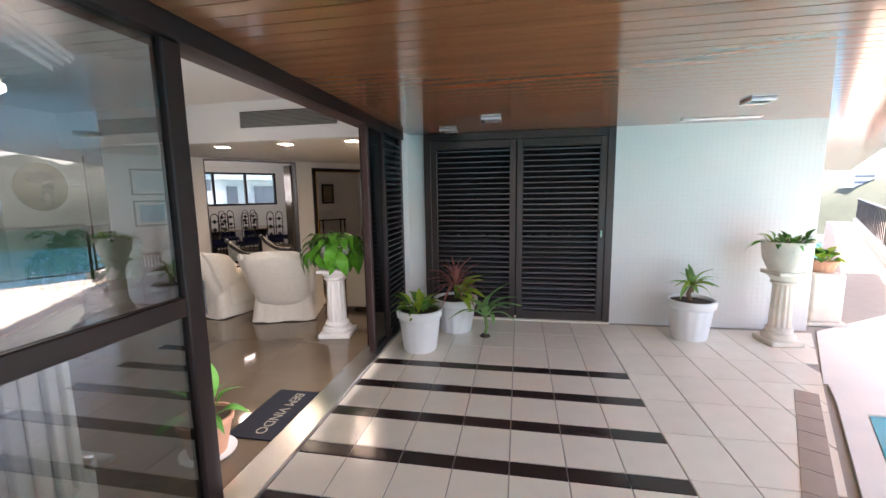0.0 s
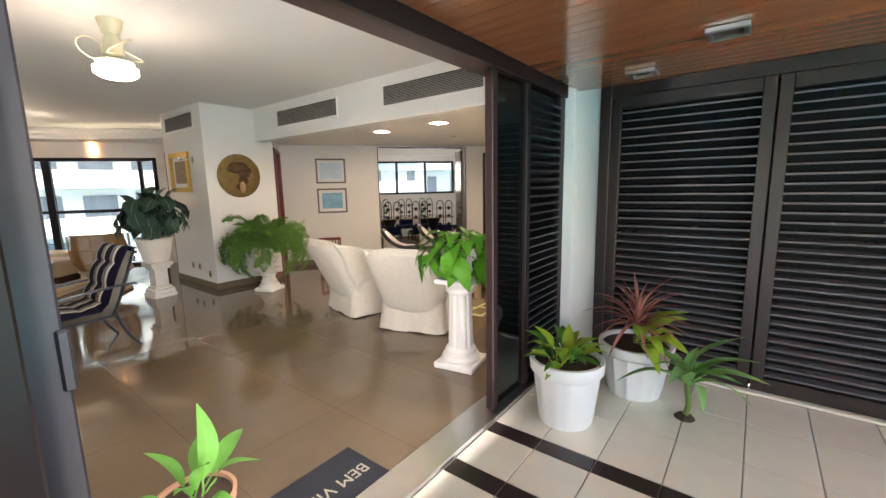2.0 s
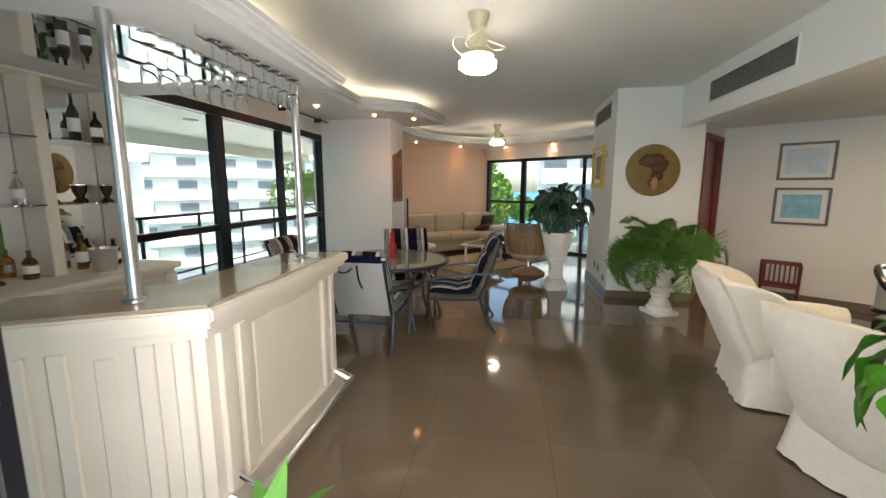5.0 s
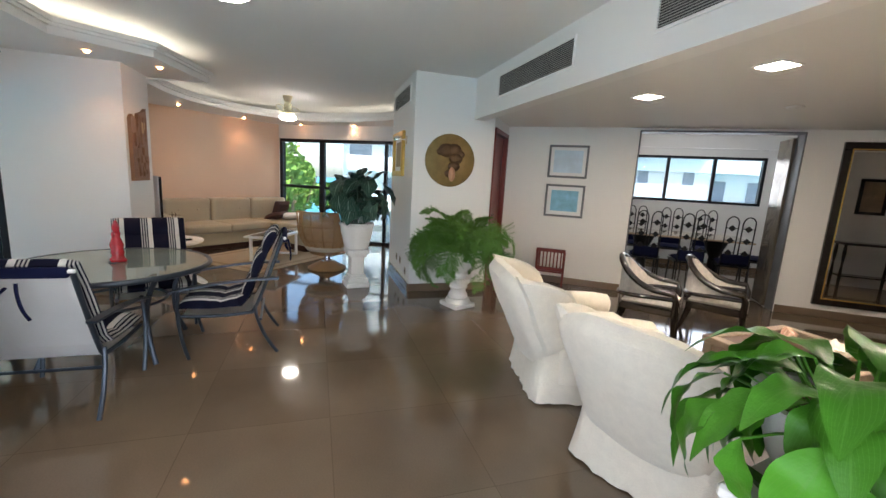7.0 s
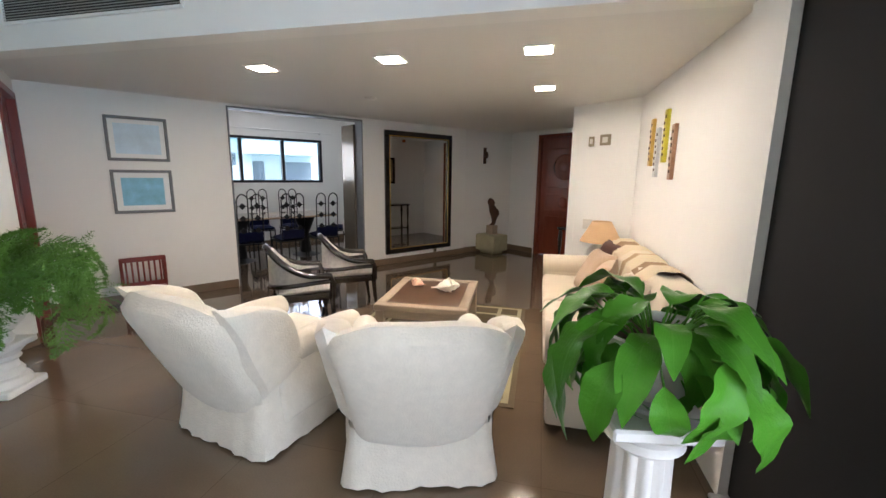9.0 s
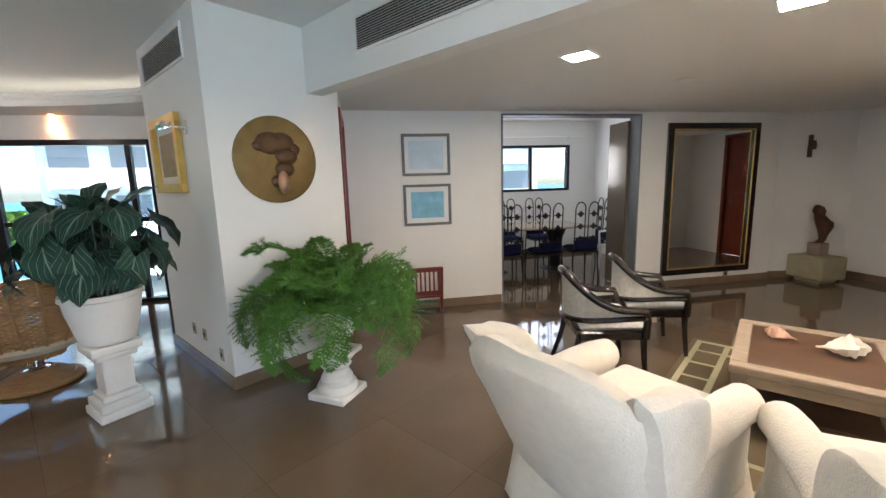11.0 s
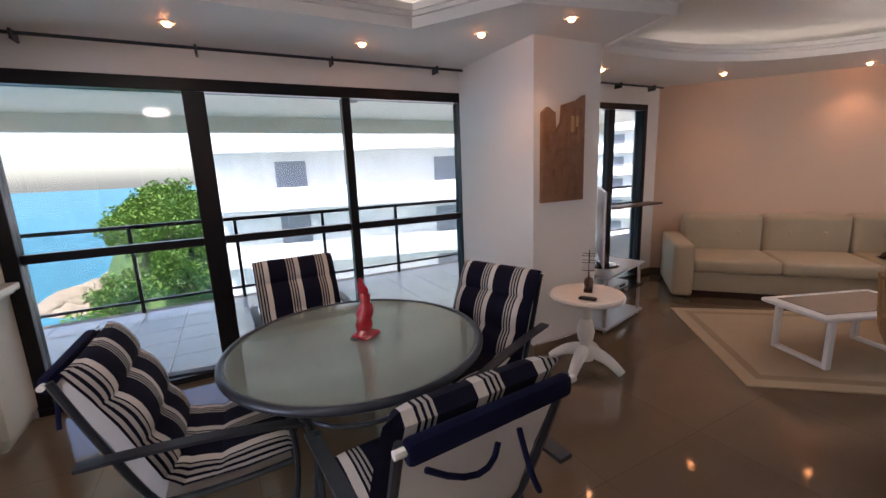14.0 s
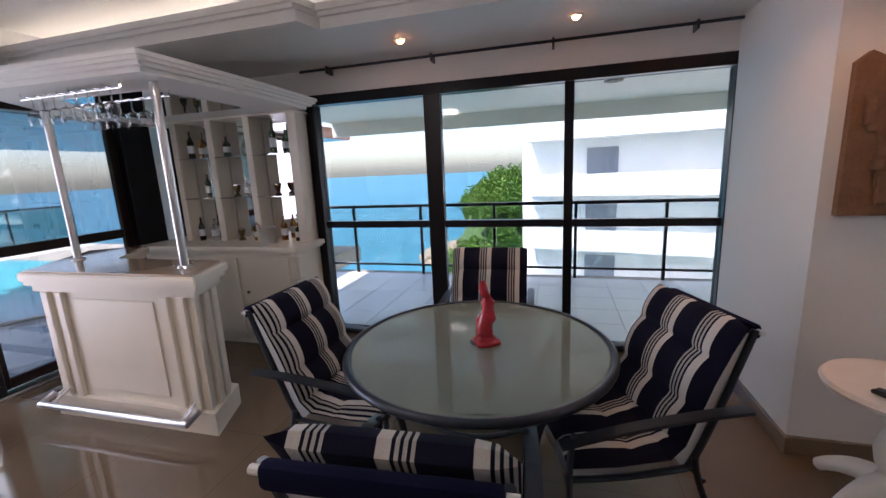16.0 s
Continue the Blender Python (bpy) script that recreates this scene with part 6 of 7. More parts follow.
# ---- television corner ----
t = thing("tv_stand", "grey glass and white television stand with shelves", "tv stand", pose(-7.72, 0.72, 0, 0, 0, 15))
for z, mt in ((0.03, GREYSH), (0.3, TVBLK), (0.52, GREYSH)):
    part("shelf", box(B(), -0.4, 0.4, -0.24, 0.24, z, z + 0.025, None, 0.006), mt, t)
for sx in (-0.36, 0.36):
    for sy in (-0.2, 0.2):
        part("post", tube(B(), [(sx, sy, 0.0), (sx, sy, 0.52)], 0.016, 10), STEEL, t, smooth=True)
t = thing("media_player", "silver media player box on the stand", "media player", pose(-7.72, 0.75, 0.325, 0, 0, 15))
part("body", box(B(), -0.2, 0.2, -0.14, 0.14, 0, 0.055, None, 0.006), GREYSH, t)
part("display", box(B(), -0.12, 0.0, 0.14, 0.142, 0.018, 0.04), TVBLK, t)
t = thing("television", "flat black television seen from its edge", "television", pose(-7.7, 0.72, 0.545, 0, 0, 45))
part("panel", box(B(), -0.48, 0.48, -0.02, 0.02, 0.09, 0.74, None, 0.008), TVBLK, t)
part("bezel", box(B(), -0.49, 0.49, -0.036, -0.018, 0.08, 0.75, None, 0.008), GREYSH, t, "silver rear casing")
part("neck", box(B(), -0.04, 0.04, -0.02, 0.02, 0.01, 0.08, None, 0.004), TVBLK, t)
part("foot", lathe(B(), [(0.16, 0.0), (0.14, 0.012), (0.04, 0.016)], 28), TVBLK, t)
t = thing("wall_shelf", "long narrow dark wooden shelf under the window rail", "shelf", pose(-8.35, 0.14, 1.0))
part("board", box(B(), -0.95, 0.95, -0.1, 0.1, 0, 0.025, None, 0.004), DARKTOP, t)
part("bracket", box(B(), -0.02, 0.02, -0.18, 0.05, -0.1, 0, None, 0.003), DARKTOP, t)

# beige corner sofa along the peach wall
mB = along((-11.42, 2.12), (-9.53, -0.05))[0]
t = thing("corner_sofa", "beige leather corner sofa with tufted back cushions", "sofa", mB)
part("base", box(B(), 0.55, 2.55, 0.08, 0.98, 0.08, 0.3, None, 0.03, 2), LEATHER, t, smooth=True)
part("base", box(B(), 0.1, 0.95, 0.98, 1.75, 0.08, 0.3, None, 0.03, 2), LEATHER, t, smooth=True)
part("plinth", box(B(), 0.15, 2.6, 0.12, 0.92, 0.0, 0.08), BROWNC, t)
for k in range(2):
    part("seat_cushion", box(B(), 0.95 + k * 0.8, 1.75 + k * 0.8, 0.3, 1.02, 0.3, 0.45, None, 0.05, 3), LEATHER, t, smooth=True)
part("seat_cushion", box(B(), 0.1, 0.94, 0.3, 1.8, 0.3, 0.45, None, 0.05, 3), LEATHER, t, smooth=True)
for x0, x1 in ((0.1, 0.93), (0.94, 1.74), (1.75, 2.56)):
    bm = B()
    box(bm, x0, x1, 0.06, 0.36, 0.4, 0.86, None, 0.07, 4)
    part("back_cushion", bm, LEATHER, t, smooth=True)
    for q in (0.3, 0.7):
        part("button", lathe(B(), [(0.02, 0), (0.012, 0.01)], 10, Matrix.Translation((x0 + (x1 - x0) * q, 0.36, 0.66)) @ Matrix.Rotation(radians(-90), 4, 'X')), LEATHER, t)
part("arm", box(B(), 2.55, 2.76, 0.06, 1.05, 0.03, 0.62, None, 0.05, 3), LEATHER, t, smooth=True)
for x, y, z, rx, rz, mt, lb in ((0.35, 0.5, 0.62, 70, 10, BROWNC, "dark brown velvet cushion on the corner sofa"), (0.6, 0.75, 0.52, 15, 20, BROWNC, "dark brown velvet cushion lying on the sofa"), (0.42, 0.95, 0.52, 10, -20, CUSHBACK, "white cushion lying on the corner sofa")):
    p = tagged(obj("cushion", pillow(B(), 0.42, 0.4, 0.14), mt, None, True), lb, "cushion", "corner sofa cushions")
    p.matrix_basis = mB @ pose(x, y, z, rx, 0, rz)
t = thing("rug", "beige woven rug with a darker border", "rug", pose(-7.49, 2.14, 0, 0, 0, 140))
part("rug_body", box(B(), 0.0, 2.25, -0.0, 1.58, 0.001, 0.01, None), RUGB, t)
for x0, x1, y0, y1 in ((0.1, 2.15, 0.1, 0.16), (0.1, 2.15, 1.42, 1.48), (0.1, 0.16, 0.16, 1.42), (2.09, 2.15, 0.16, 1.42)):
    part("border", box(B(), x0, x1, y0, y1, 0.01, 0.012), RUGD, t)
t = thing("coffee_table", "white metal coffee table with looped legs and glass top", "coffee table", pose(-8.58, 2.26, 0.011, 0, 0, 158))
bm = B()
box(bm, -0.48, 0.48, -0.26, 0.26, 0.375, 0.41, None, 0.02, 2)
part("top_frame", bm, WHITEMET, t)
part("glass_inset", box(B(), -0.4, 0.4, -0.19, 0.19, 0.41, 0.414), mat("taupe_glass_top", (0.3, 0.25, 0.2), 0.1, var=0.05), t, "taupe glass panel")
for x in (-0.36, 0.36):
    bm = B()
    for x0, x1, y0, y1, z0, z1 in ((x - 0.025, x + 0.025, -0.22, -0.185, 0.0, 0.375), (x - 0.025, x + 0.025, 0.185, 0.22, 0.0, 0.375), (x - 0.025, x + 0.025, -0.185, 0.185, 0.0, 0.03)):
        box(bm, x0, x1, y0, y1, z0, z1, None, 0.006)
    part("leg_loop", bm, WHITEMET, t)
t = thing("side_pouf", "low beige leather footstool beside the sofa", "footstool", pose(-9.35, 2.75, 0, 0, 0, 40))
part("pad", box(B(), -0.25, 0.25, -0.25, 0.25, 0.12, 0.4, None, 0.05, 3), LEATHER, t, smooth=True)
part("foot", box(B(), -0.2, 0.2, -0.2, 0.2, 0.0, 0.12), BROWNC, t)

# rattan swivel chair
t = thing("rattan_chair", "round woven rattan swivel chair on a disc base", "chair", pose(-7.78, 3.08, 0, 0, 0, 70))
bm = B()
for k in range(9):
    r = 0.27 - k * 0.022
    tube(bm, [(r * math.cos(2 * math.pi * i / 36), r * math.sin(2 * math.pi * i / 36), 0.018 + k * 0.012) for i in range(36)], 0.015, 6, True)
tagged(part("base", bm, RATTAN, t, "", True), kind="stuff")
part("swivel", lathe(B(), [(0.12, 0.11), (0.05, 0.13), (0.05, 0.2), (0.13, 0.22)], 24), CHROME, t, smooth=True)
bm = B()
for k in range(40):
    z = 0.24 + k * 0.0165
    u = k / 39
    r = 0.2 + 0.17 * math.sin(min(1, u * 1.6) * math.pi / 2)
    a0 = radians(20 + 25 * u)
    pts = []
    for i in range(25):
        a = math.pi + a0 + (math.pi - 2 * a0) * i / 24
        pts.append((r * math.cos(a) * 1.08, r * math.sin(a) - 0.1 * u, z + 0.006 * math.sin(i * 3.0 + k * 3.14)))
    tube(bm, pts, 0.0095, 5)
tagged(part("woven_shell", bm, RATTAN, t, "woven rattan shell", True), kind="stuff")
for q in range(6):
    a = math.pi + radians(35) + radians(110) * q / 5
    pts = []
    for k in range(14):
        u = k / 13
        r = 0.2 + 0.17 * math.sin(min(1, u * 1.6) * math.pi / 2) + 0.012
        pts.append((r * math.cos(a) * 1.08, r * math.sin(a) - 0.1 * u, 0.24 + u * 0.65))
    part("cane_rib", tube(B(), pts, 0.011, 6), RATTAN, t, smooth=True)
for u in (0.35, 0.68, 1.0):
    r = 0.2 + 0.17 * math.sin(min(1, u * 1.6) * math.pi / 2) + 0.014
    a0 = radians(20 + 25 * u)
    part("cane_band", tube(B(), [(r * math.cos(math.pi + a0 + (math.pi - 2 * a0) * i / 24) * 1.08, r * math.sin(math.pi + a0 + (math.pi - 2 * a0) * i / 24) - 0.1 * u, 0.24 + u * 0.65) for i in range(25)], 0.013, 6), RATTAN, t, smooth=True)
part("seat_pad", lathe(B(), [(0.3, 0.3), (0.33, 0.34), (0.3, 0.39), (0.1, 0.4)], 32), SOFAW, t, "cream round seat pad", True)

# ---- bar ----
top_o = [(-3.50, 1.60), (-2.10, 1.63), (-1.72, 0.95), (-2.08, 0.72), (-2.42, 1.18), (-3.33, 1.18)]


def shrink(pts, d):
    n = len(pts)
    out = []
    for i in range(n):
        p0, p, p1 = Vector(pts[i - 1]), Vector(pts[i]), Vector(pts[(i + 1) % n])
        a, b = (p - p0).normalized(), (p1 - p).normalized()
        na, nb = Vector((a.y, -a.x)), Vector((b.y, -b.x))
        k = (na + nb)
        k = k / max(0.3, k.dot(k) / 2)
        q = p + k * d
        out.append((q.x, q.y))
    return out


t = thing("bar_counter", "cream panelled bar counter with beige marble top", "bar counter", Matrix.Diagonal((1, 1, 1.045, 1)))
part("body", prism(B(), shrink(top_o, 0.075), 0.12, 0.84), CREAMW, t)
part("plinth", prism(B(), shrink(top_o, 0.04), 0.0, 0.14), CREAMW, t)
part("moulding", prism(B(), shrink(top_o, 0.05), 0.84, 0.885), CREAMW, t)
part("moulding", prism(B(), shrink(top_o, 0.02), 0.885, 0.91), CREAMW, t)
bm = B()
prism(bm, top_o, 0.91, 0.965)
bmesh.ops.bevel(bm, geom=bm.edges[:], offset=0.008, segments=2, affect='EDGES')
part("edge_band", bm, CREAMW, t)
part("worktop", prism(B(), shrink(top_o, 0.03), 0.965, 0.975), BARTOP, t, "polished beige marble top")
body = shrink(top_o, 0.075)
for i in (0, 1, 5):
    a, b = body[i], body[(i + 1) % 6]
    m, L = along(a, b)
    for s in ((0.08, 0.2, L - 0.2, L - 0.08) if L > 0.6 else (0.1, L - 0.1)):
        part("pilaster", box(B(), s - 0.03, s + 0.03, 0.0, 0.028, 0.14, 0.84, m, 0.006), CREAMW, t)
    if L > 0.6:
        part("front_panel", box(B(), 0.3, L - 0.3, 0.0, 0.012, 0.2, 0.8, m, 0.005), CREAMW, t)
m, L = along(body[0], body[1])
part("foot_rail", tube(B(), [(0.05, 0.05, 0.16), (0.05, 0.14, 0.13), (L + 0.0, 0.14, 0.13), (L, 0.05, 0.16)], 0.02, 10, m=m), STEEL, t, smooth=True)
for s in (0.1, L - 0.1):
    part("rail_bracket", tube(B(), [(s, 0.0, 0.2), (s, 0.14, 0.13)], 0.012, 8, m=m), CHROME, t)
t = thing("bar_canopy", "white moulded canopy over the bar on steel posts", "canopy")
can = [(-3.44, 1.66), (-2.08, 1.72), (-1.6, 1.02), (-1.6, 0.02), (-3.4, 0.02), (-3.44, 0.75)]
part("frame_body", prism(B(), shrink(can, 0.07), 2.095, 2.12), PLASTER, t)
part("moulding", prism(B(), shrink(can, 0.035), 2.12, 2.14), PLASTER, t)
part("moulding", prism(B(), shrink(can, 0.012), 2.14, 2.16), PLASTER, t)
part("moulding", prism(B(), can, 2.16, 2.185), PLASTER, t)
part("mirror_panel", prism(B(), shrink(can, 0.42), 2.09, 2.095), MIRROR, t, "mirrored underside panel")
for x, y in ((-3.22, 1.4), (-2.12, 1.28)):
    part("post", tube(B(), [(x, y, 1.019), (x, y, 2.095)], 0.024, 14), STEEL, t, smooth=True)
    part("collar", lathe(B(), [(0.045, 1.019), (0.04, 1.029), (0.026, 1.034)], 20, Matrix.Translation((x, y, 0))), STEEL, t, smooth=True)
for k, y in enumerate((1.5, 1.2)):
    part("glass_rack", tube(B(), [(-3.1, y, 2.06), (-2.3, y, 2.06)], 0.006, 6), CHROME, t)
    for x in (-3.1, -2.7, -2.3):
        part("rack_hook", tube(B(), [(x, y, 2.06), (x, y, 2.095)], 0.006, 6), CHROME, t)


def goblet(m, s=1.0):
    t = thing("wine_glass", "clear wine glass hanging upside down from the rack", "glass", m, "hanging glasses")
    part("foot", lathe(B(), [(0.034 * s, 0), (0.03 * s, -0.004), (0.004, -0.008)], 18), CLEAR, t, smooth=True)
    part("stem", lathe(B(), [(0.004, -0.006), (0.0035, -0.07 * s)], 8), CLEAR, t, smooth=True)
    part("bowl", lathe(B(), [(0.004, -0.07 * s), (0.03 * s, -0.085 * s), (0.036 * s, -0.12 * s), (0.03 * s, -0.165 * s), (0.0285 * s, -0.165 * s), (0.034 * s, -0.12 * s), (0.028 * s, -0.088 * s), (0.002, -0.075 * s)], 20), CLEAR, t, smooth=True)
    return t


gb = goblet(pose(-3.02, 1.5, 2.065))
for k in range(1, 8):
    copy_thing(gb, pose(-3.02 + k * 0.09, 1.5, 2.065))
for k in range(7):
    copy_thing(gb, pose(-2.98 + k * 0.1, 1.2, 2.065))
# back bar cabinet with mirrored shelves
t = thing("bar_cabinet", "cream bar back cabinet with mirrored display shelves", "cabinet", Matrix.Diagonal((1, 1, 1.045, 1)))
part("body", box(B(), -3.24, -1.56, -0.04, 0.36, 0.08, 0.84, None, 0.004), CREAMW, t)
part("plinth", box(B(), -3.2, -1.58, -0.04, 0.33, 0, 0.08), CREAMW, t)
part("counter", box(B(), -3.3, -1.54, -0.04, 0.42, 0.86, 0.905, None, 0.012, 2), CREAMW, t)
part("moulding", box(B(), -3.27, -1.55, -0.04, 0.39, 0.84, 0.86, None, 0.004), CREAMW, t)
for k in range(3):
    d = part("door", box(B(), -3.18 + k * 0.54, -2.68 + k * 0.54, 0.36, 0.378, 0.12, 0.8, None, 0.006), CREAMW, t)
    part("knob", lathe(B(), [(0.012, 0), (0.014, 0.012), (0.006, 0.02)], 12, Matrix.Translation((-2.73 + k * 0.54, 0.378, 0.5)) @ Matrix.Rotation(radians(-90), 4, 'X')), BRASS, d)
part("corbel", box(B(), -3.29, -3.2, 0.3, 0.4, 0.62, 0.84, None, 0.02), CREAMW, t)
part("mirror_back", box(B(), -3.16, -1.6, -0.038, -0.03, 0.905, 1.995), MIRROR, t, "mirrored back")
for x in (-3.24, -2.76, -2.34, -1.92):
    part("upright", box(B(), x, x + (0.09 if x == -3.24 else 0.07), -0.028, 0.14, 0.905, 2.0, None, 0.006), CREAMW, t)
for k, x in enumerate((-3.15, -2.69, -2.27)):
    for z in (1.3, 1.66):
        p = part("glass_shelf", box(B(), x, x + (0.39 if k == 0 else 0.35), -0.026, 0.15, z, z + 0.008), CLEAR, t)
part("top_panel", box(B(), -3.26, -1.56, -0.028, 0.16, 1.985, 2.0), CREAMW, t)
rnd = random.Random(8)


def bottle(x, y, z, r, h, mt, lb):
    t = thing("bottle", lb, "bottle", pose(x, y, z), "bar bottles")
    part("body", lathe(B(), [(r, 0), (r, h * 0.6), (r * 0.7, h * 0.7), (r * 0.32, h * 0.78), (r * 0.3, h * 0.95)], 18), mt, t, smooth=True)
    part("cap", lathe(B(), [(r * 0.36, h * 0.94), (r * 0.36, h), (r * 0.2, h)], 14), BRASS, t)
    part("label", lathe(B(), [(r + 0.0015, h * 0.2), (r + 0.0015, h * 0.48)], 18), PAPERW, t, "plain pale label")


AMBER = glass_mat("amber_bottle_glass", (0.45, 0.2, 0.04))
for z in (0.946, 1.367, 1.744):
    for k in range(9):
        x = -3.1 + k * 0.16 + rnd.uniform(-0.02, 0.02)
        if any(abs(x - u - 0.035) < 0.09 for u in (-2.76, -2.34, -1.92)):
            continue
        r = rnd.uniform(0.025, 0.036)
        if rnd.random() < 0.55:
            bottle(x, 0.06 + rnd.uniform(-0.02, 0.03), z, r, rnd.uniform(0.16, 0.3), rnd.choice((SMOKE, AMBER, CLEAR)), "small liquor bottle on the bar shelf")
        else:
            t = thing("ornament", "small metal bar ornament on the shelf", "ornament", pose(x, 0.07, z), "bar ornaments")
            part("body", lathe(B(), [(0.03, 0), (0.036, 0.01), (0.012, 0.03), (0.03, 0.07), (0.036, 0.11), (0.03, 0.115)], 16), rnd.choice((STEEL, BRONZE, BRASS)), t, smooth=True)
            part("rim", lathe(B(), [(0.037, 0.108), (0.037, 0.114), (0.03, 0.114)], 16), CHROME, t)
t = thing("ice_bucket", "steel ice bucket with tongs on the bar cabinet", "ice bucket", pose(-2.9, 0.24, 0.946))
part("pail", lathe(B(), [(0.06, 0), (0.075, 0.14), (0.08, 0.145), (0.07, 0.145), (0.055, 0.01)], 24), STEEL, t, smooth=True)
part("tongs", tube(B(), [(0, 0, 0.06), (0.09, 0.03, 0.2)], 0.012, 8), CHROME, t)

# ---- dining room beyond the opening ----
mD = Matrix.Translation((*W(2.95, -1.65), 0)) @ Matrix.Rotation(math.atan2(U.y, U.x), 4, 'Z')
t = thing("dining_table", "long dining table with pale stone top and iron base", "dining table", mD)
part("tabletop", box(B(), -0.95, 0.95, -0.5, 0.5, 0.72, 0.75, None, 0.008), BARTOP, t)
for x in (-0.55, 0.55):
    part("leg", lathe(B(), [(0.25, 0), (0.1, 0.05), (0.07, 0.4), (0.2, 0.72)], 20, Matrix.Translation((x, 0, 0))), IRON, t, smooth=True)


def iron_chair(m):
    t = thing("dining_chair", "tall black wrought iron dining chair with dark seat", "chair", m, "iron dining chairs")
    part("seat", pillow(B(), 0.42, 0.42, 0.08, Matrix.Translation((0, 0, 0.45)), 8, 0.4), NAVY, t, smooth=True)
    part("seat_ring", box(B(), -0.21, 0.21, -0.21, 0.21, 0.4, 0.42, None, 0.004), IRON, t)
    for sx in (-1, 1):
        part("leg", tube(B(), [(sx * 0.19, 0.19, 0.41), (sx * 0.2, 0.21, 0)], 0.012, 8), IRON, t)
        part("leg", tube(B(), [(sx * 0.19, -0.19, 0.41), (sx * 0.2, -0.23, 0)], 0.012, 8), IRON, t)
        part("hoop", tube(B(), [(sx * 0.1 - 0.075, -0.2, 0.41), (sx * 0.1 - 0.075, -0.24, 1.05)] + [(sx * 0.1 - 0.075 * math.cos(a), -0.25, 1.05 + 0.1 * math.sin(a)) for a in [math.pi * k / 8 for k in range(1, 8)]] + [(sx * 0.1 + 0.075, -0.24, 1.05), (sx * 0.1 + 0.075, -0.2, 0.41)], 0.009, 6), IRON, t, smooth=True)
        for z in (0.62, 0.8, 0.98):
            part("diamond", box(B(), -0.035, 0.035, -0.008, 0.008, -0.035, 0.035, Matrix.Translation((sx * 0.1, -0.23 - (z - 0.6) * 0.03, z)) @ Matrix.Rotation(radians(45), 4, 'Y'), 0.004), IRON, t)
            part("crossbar", tube(B(), [(sx * 0.1 - 0.075, -0.225, z), (sx * 0.1 + 0.075, -0.225, z)], 0.006, 6), IRON, t)
    part("back_pad", box(B(), -0.17, 0.17, -0.24, -0.19, 0.46, 0.6, None, 0.015), NAVY, t)
    return t


ch = iron_chair(mD @ pose(-0.6, -0.72, 0))
for x, y, r in ((0.0, -0.74, 3), (0.6, -0.7, -4), (-0.6, 0.72, 180), (0.0, 0.72, 176), (0.6, 0.72, 183), (1.2, 0.0, 90), (-1.2, 0.05, -90)):
    copy_thing(ch, mD @ pose(x, y, 0, 0, 0, r))
t = thing("plastic_chair", "white plastic armchair in the dining room", "chair", Matrix.Translation((*W(4.35, -1.1), 0)) @ Matrix.Rotation(radians(160), 4, 'Z'))
part("seat", box(B(), -0.23, 0.23, -0.22, 0.22, 0.4, 0.43, None, 0.012), PLASTICW, t)
part("backrest", box(B(), -0.22, 0.22, -0.25, -0.22, 0.43, 0.82, None, 0.012), PLASTICW, t)
for sx in (-1, 1):
    for sy in (-1, 1):
        part("leg", tube(B(), [(sx * 0.2, sy * 0.2, 0.41), (sx * 0.23, sy * 0.23, 0)], 0.018, 8), PLASTICW, t)
    part("arm", tube(B(), [(sx * 0.23, -0.23, 0.64), (sx * 0.25, 0.2, 0.63), (sx * 0.22, 0.22, 0.42)], 0.018, 8), PLASTICW, t, smooth=True)
framed("painting", along(W(5.0, -0.18), W(5.0, -3.0))[0] @ pose(1.0, 0, 1.45), 0.35, 0.5, 0.04, GOLD, [(0.04, PAPERW, "mat_board"), (0.09, BROWNART, "canvas")], "small gilt framed picture in the dining room", "painting")
t = thing("fluorescent_lamp", "twin white tube lamp on the dining ceiling, lit", "lamp", Matrix.Translation((*W(3.0, -1.6), 2.62)) @ Matrix.Rotation(math.atan2(U.y, U.x), 4, 'Z'))
part("housing", box(B(), -0.62, 0.62, -0.1, 0.1, -0.05, 0, None, 0.006), WHITE, t)
for y in (-0.05, 0.05):
    part("tube", tube(B(), [(-0.58, y, -0.065), (0.58, y, -0.065)], 0.014, 10), TUBE, t, "glowing tube")
bm = B()
m, L = along(W(4.7, -2.97), W(1.7, -2.97))
tube(bm, [(0, 0.05, 2.3), (L, 0.05, 2.3)], 0.012, 8, m=m)
t = thing("curtain_rod", "pale curtain rod above the dining window", "curtain rod")
part("rod", bm, WHITEMET, t)
for s in (0.3, L - 0.3):
    part("bracket", box(B(), s - 0.01, s + 0.01, -0.02, 0.06, 2.27, 2.32, m), WHITEMET, t)


# ---- plants ----
rnd = random.Random(21)


def grow(t, meshes, n, z, e0, e1, s0=0.8, s1=1.15, spread=0.03, name="leaf", roll=25, az=None, bias=0.0):
    for i in range(n):
        u = (i + 0.5) / n
        a = az[0] + (az[1] - az[0]) * rnd.random() if az else 360 * i * 0.618 + rnd.uniform(-20, 20)
        e = e0 + (e1 - e0) * u + rnd.uniform(-8, 8)
        s = rnd.uniform(s0, s1) * (1 - bias * u)
        r = spread * rnd.random()
        m = Matrix.Translation((r * math.cos(radians(a)), r * math.sin(radians(a)), z)) @ Matrix.Rotation(radians(a), 4, 'Z') @ Matrix.Rotation(radians(-e), 4, 'Y') @ Matrix.Rotation(radians(rnd.uniform(-roll, roll)), 4, 'X') @ Matrix.Scale(s, 4)
        share(name, rnd.choice(meshes), t, m)


def soil(t, r, z):
    part("soil", lathe(B(), [(r, z - 0.02), (r, z), (0.02, z + 0.012)], 24), SOIL, t, smooth=True)


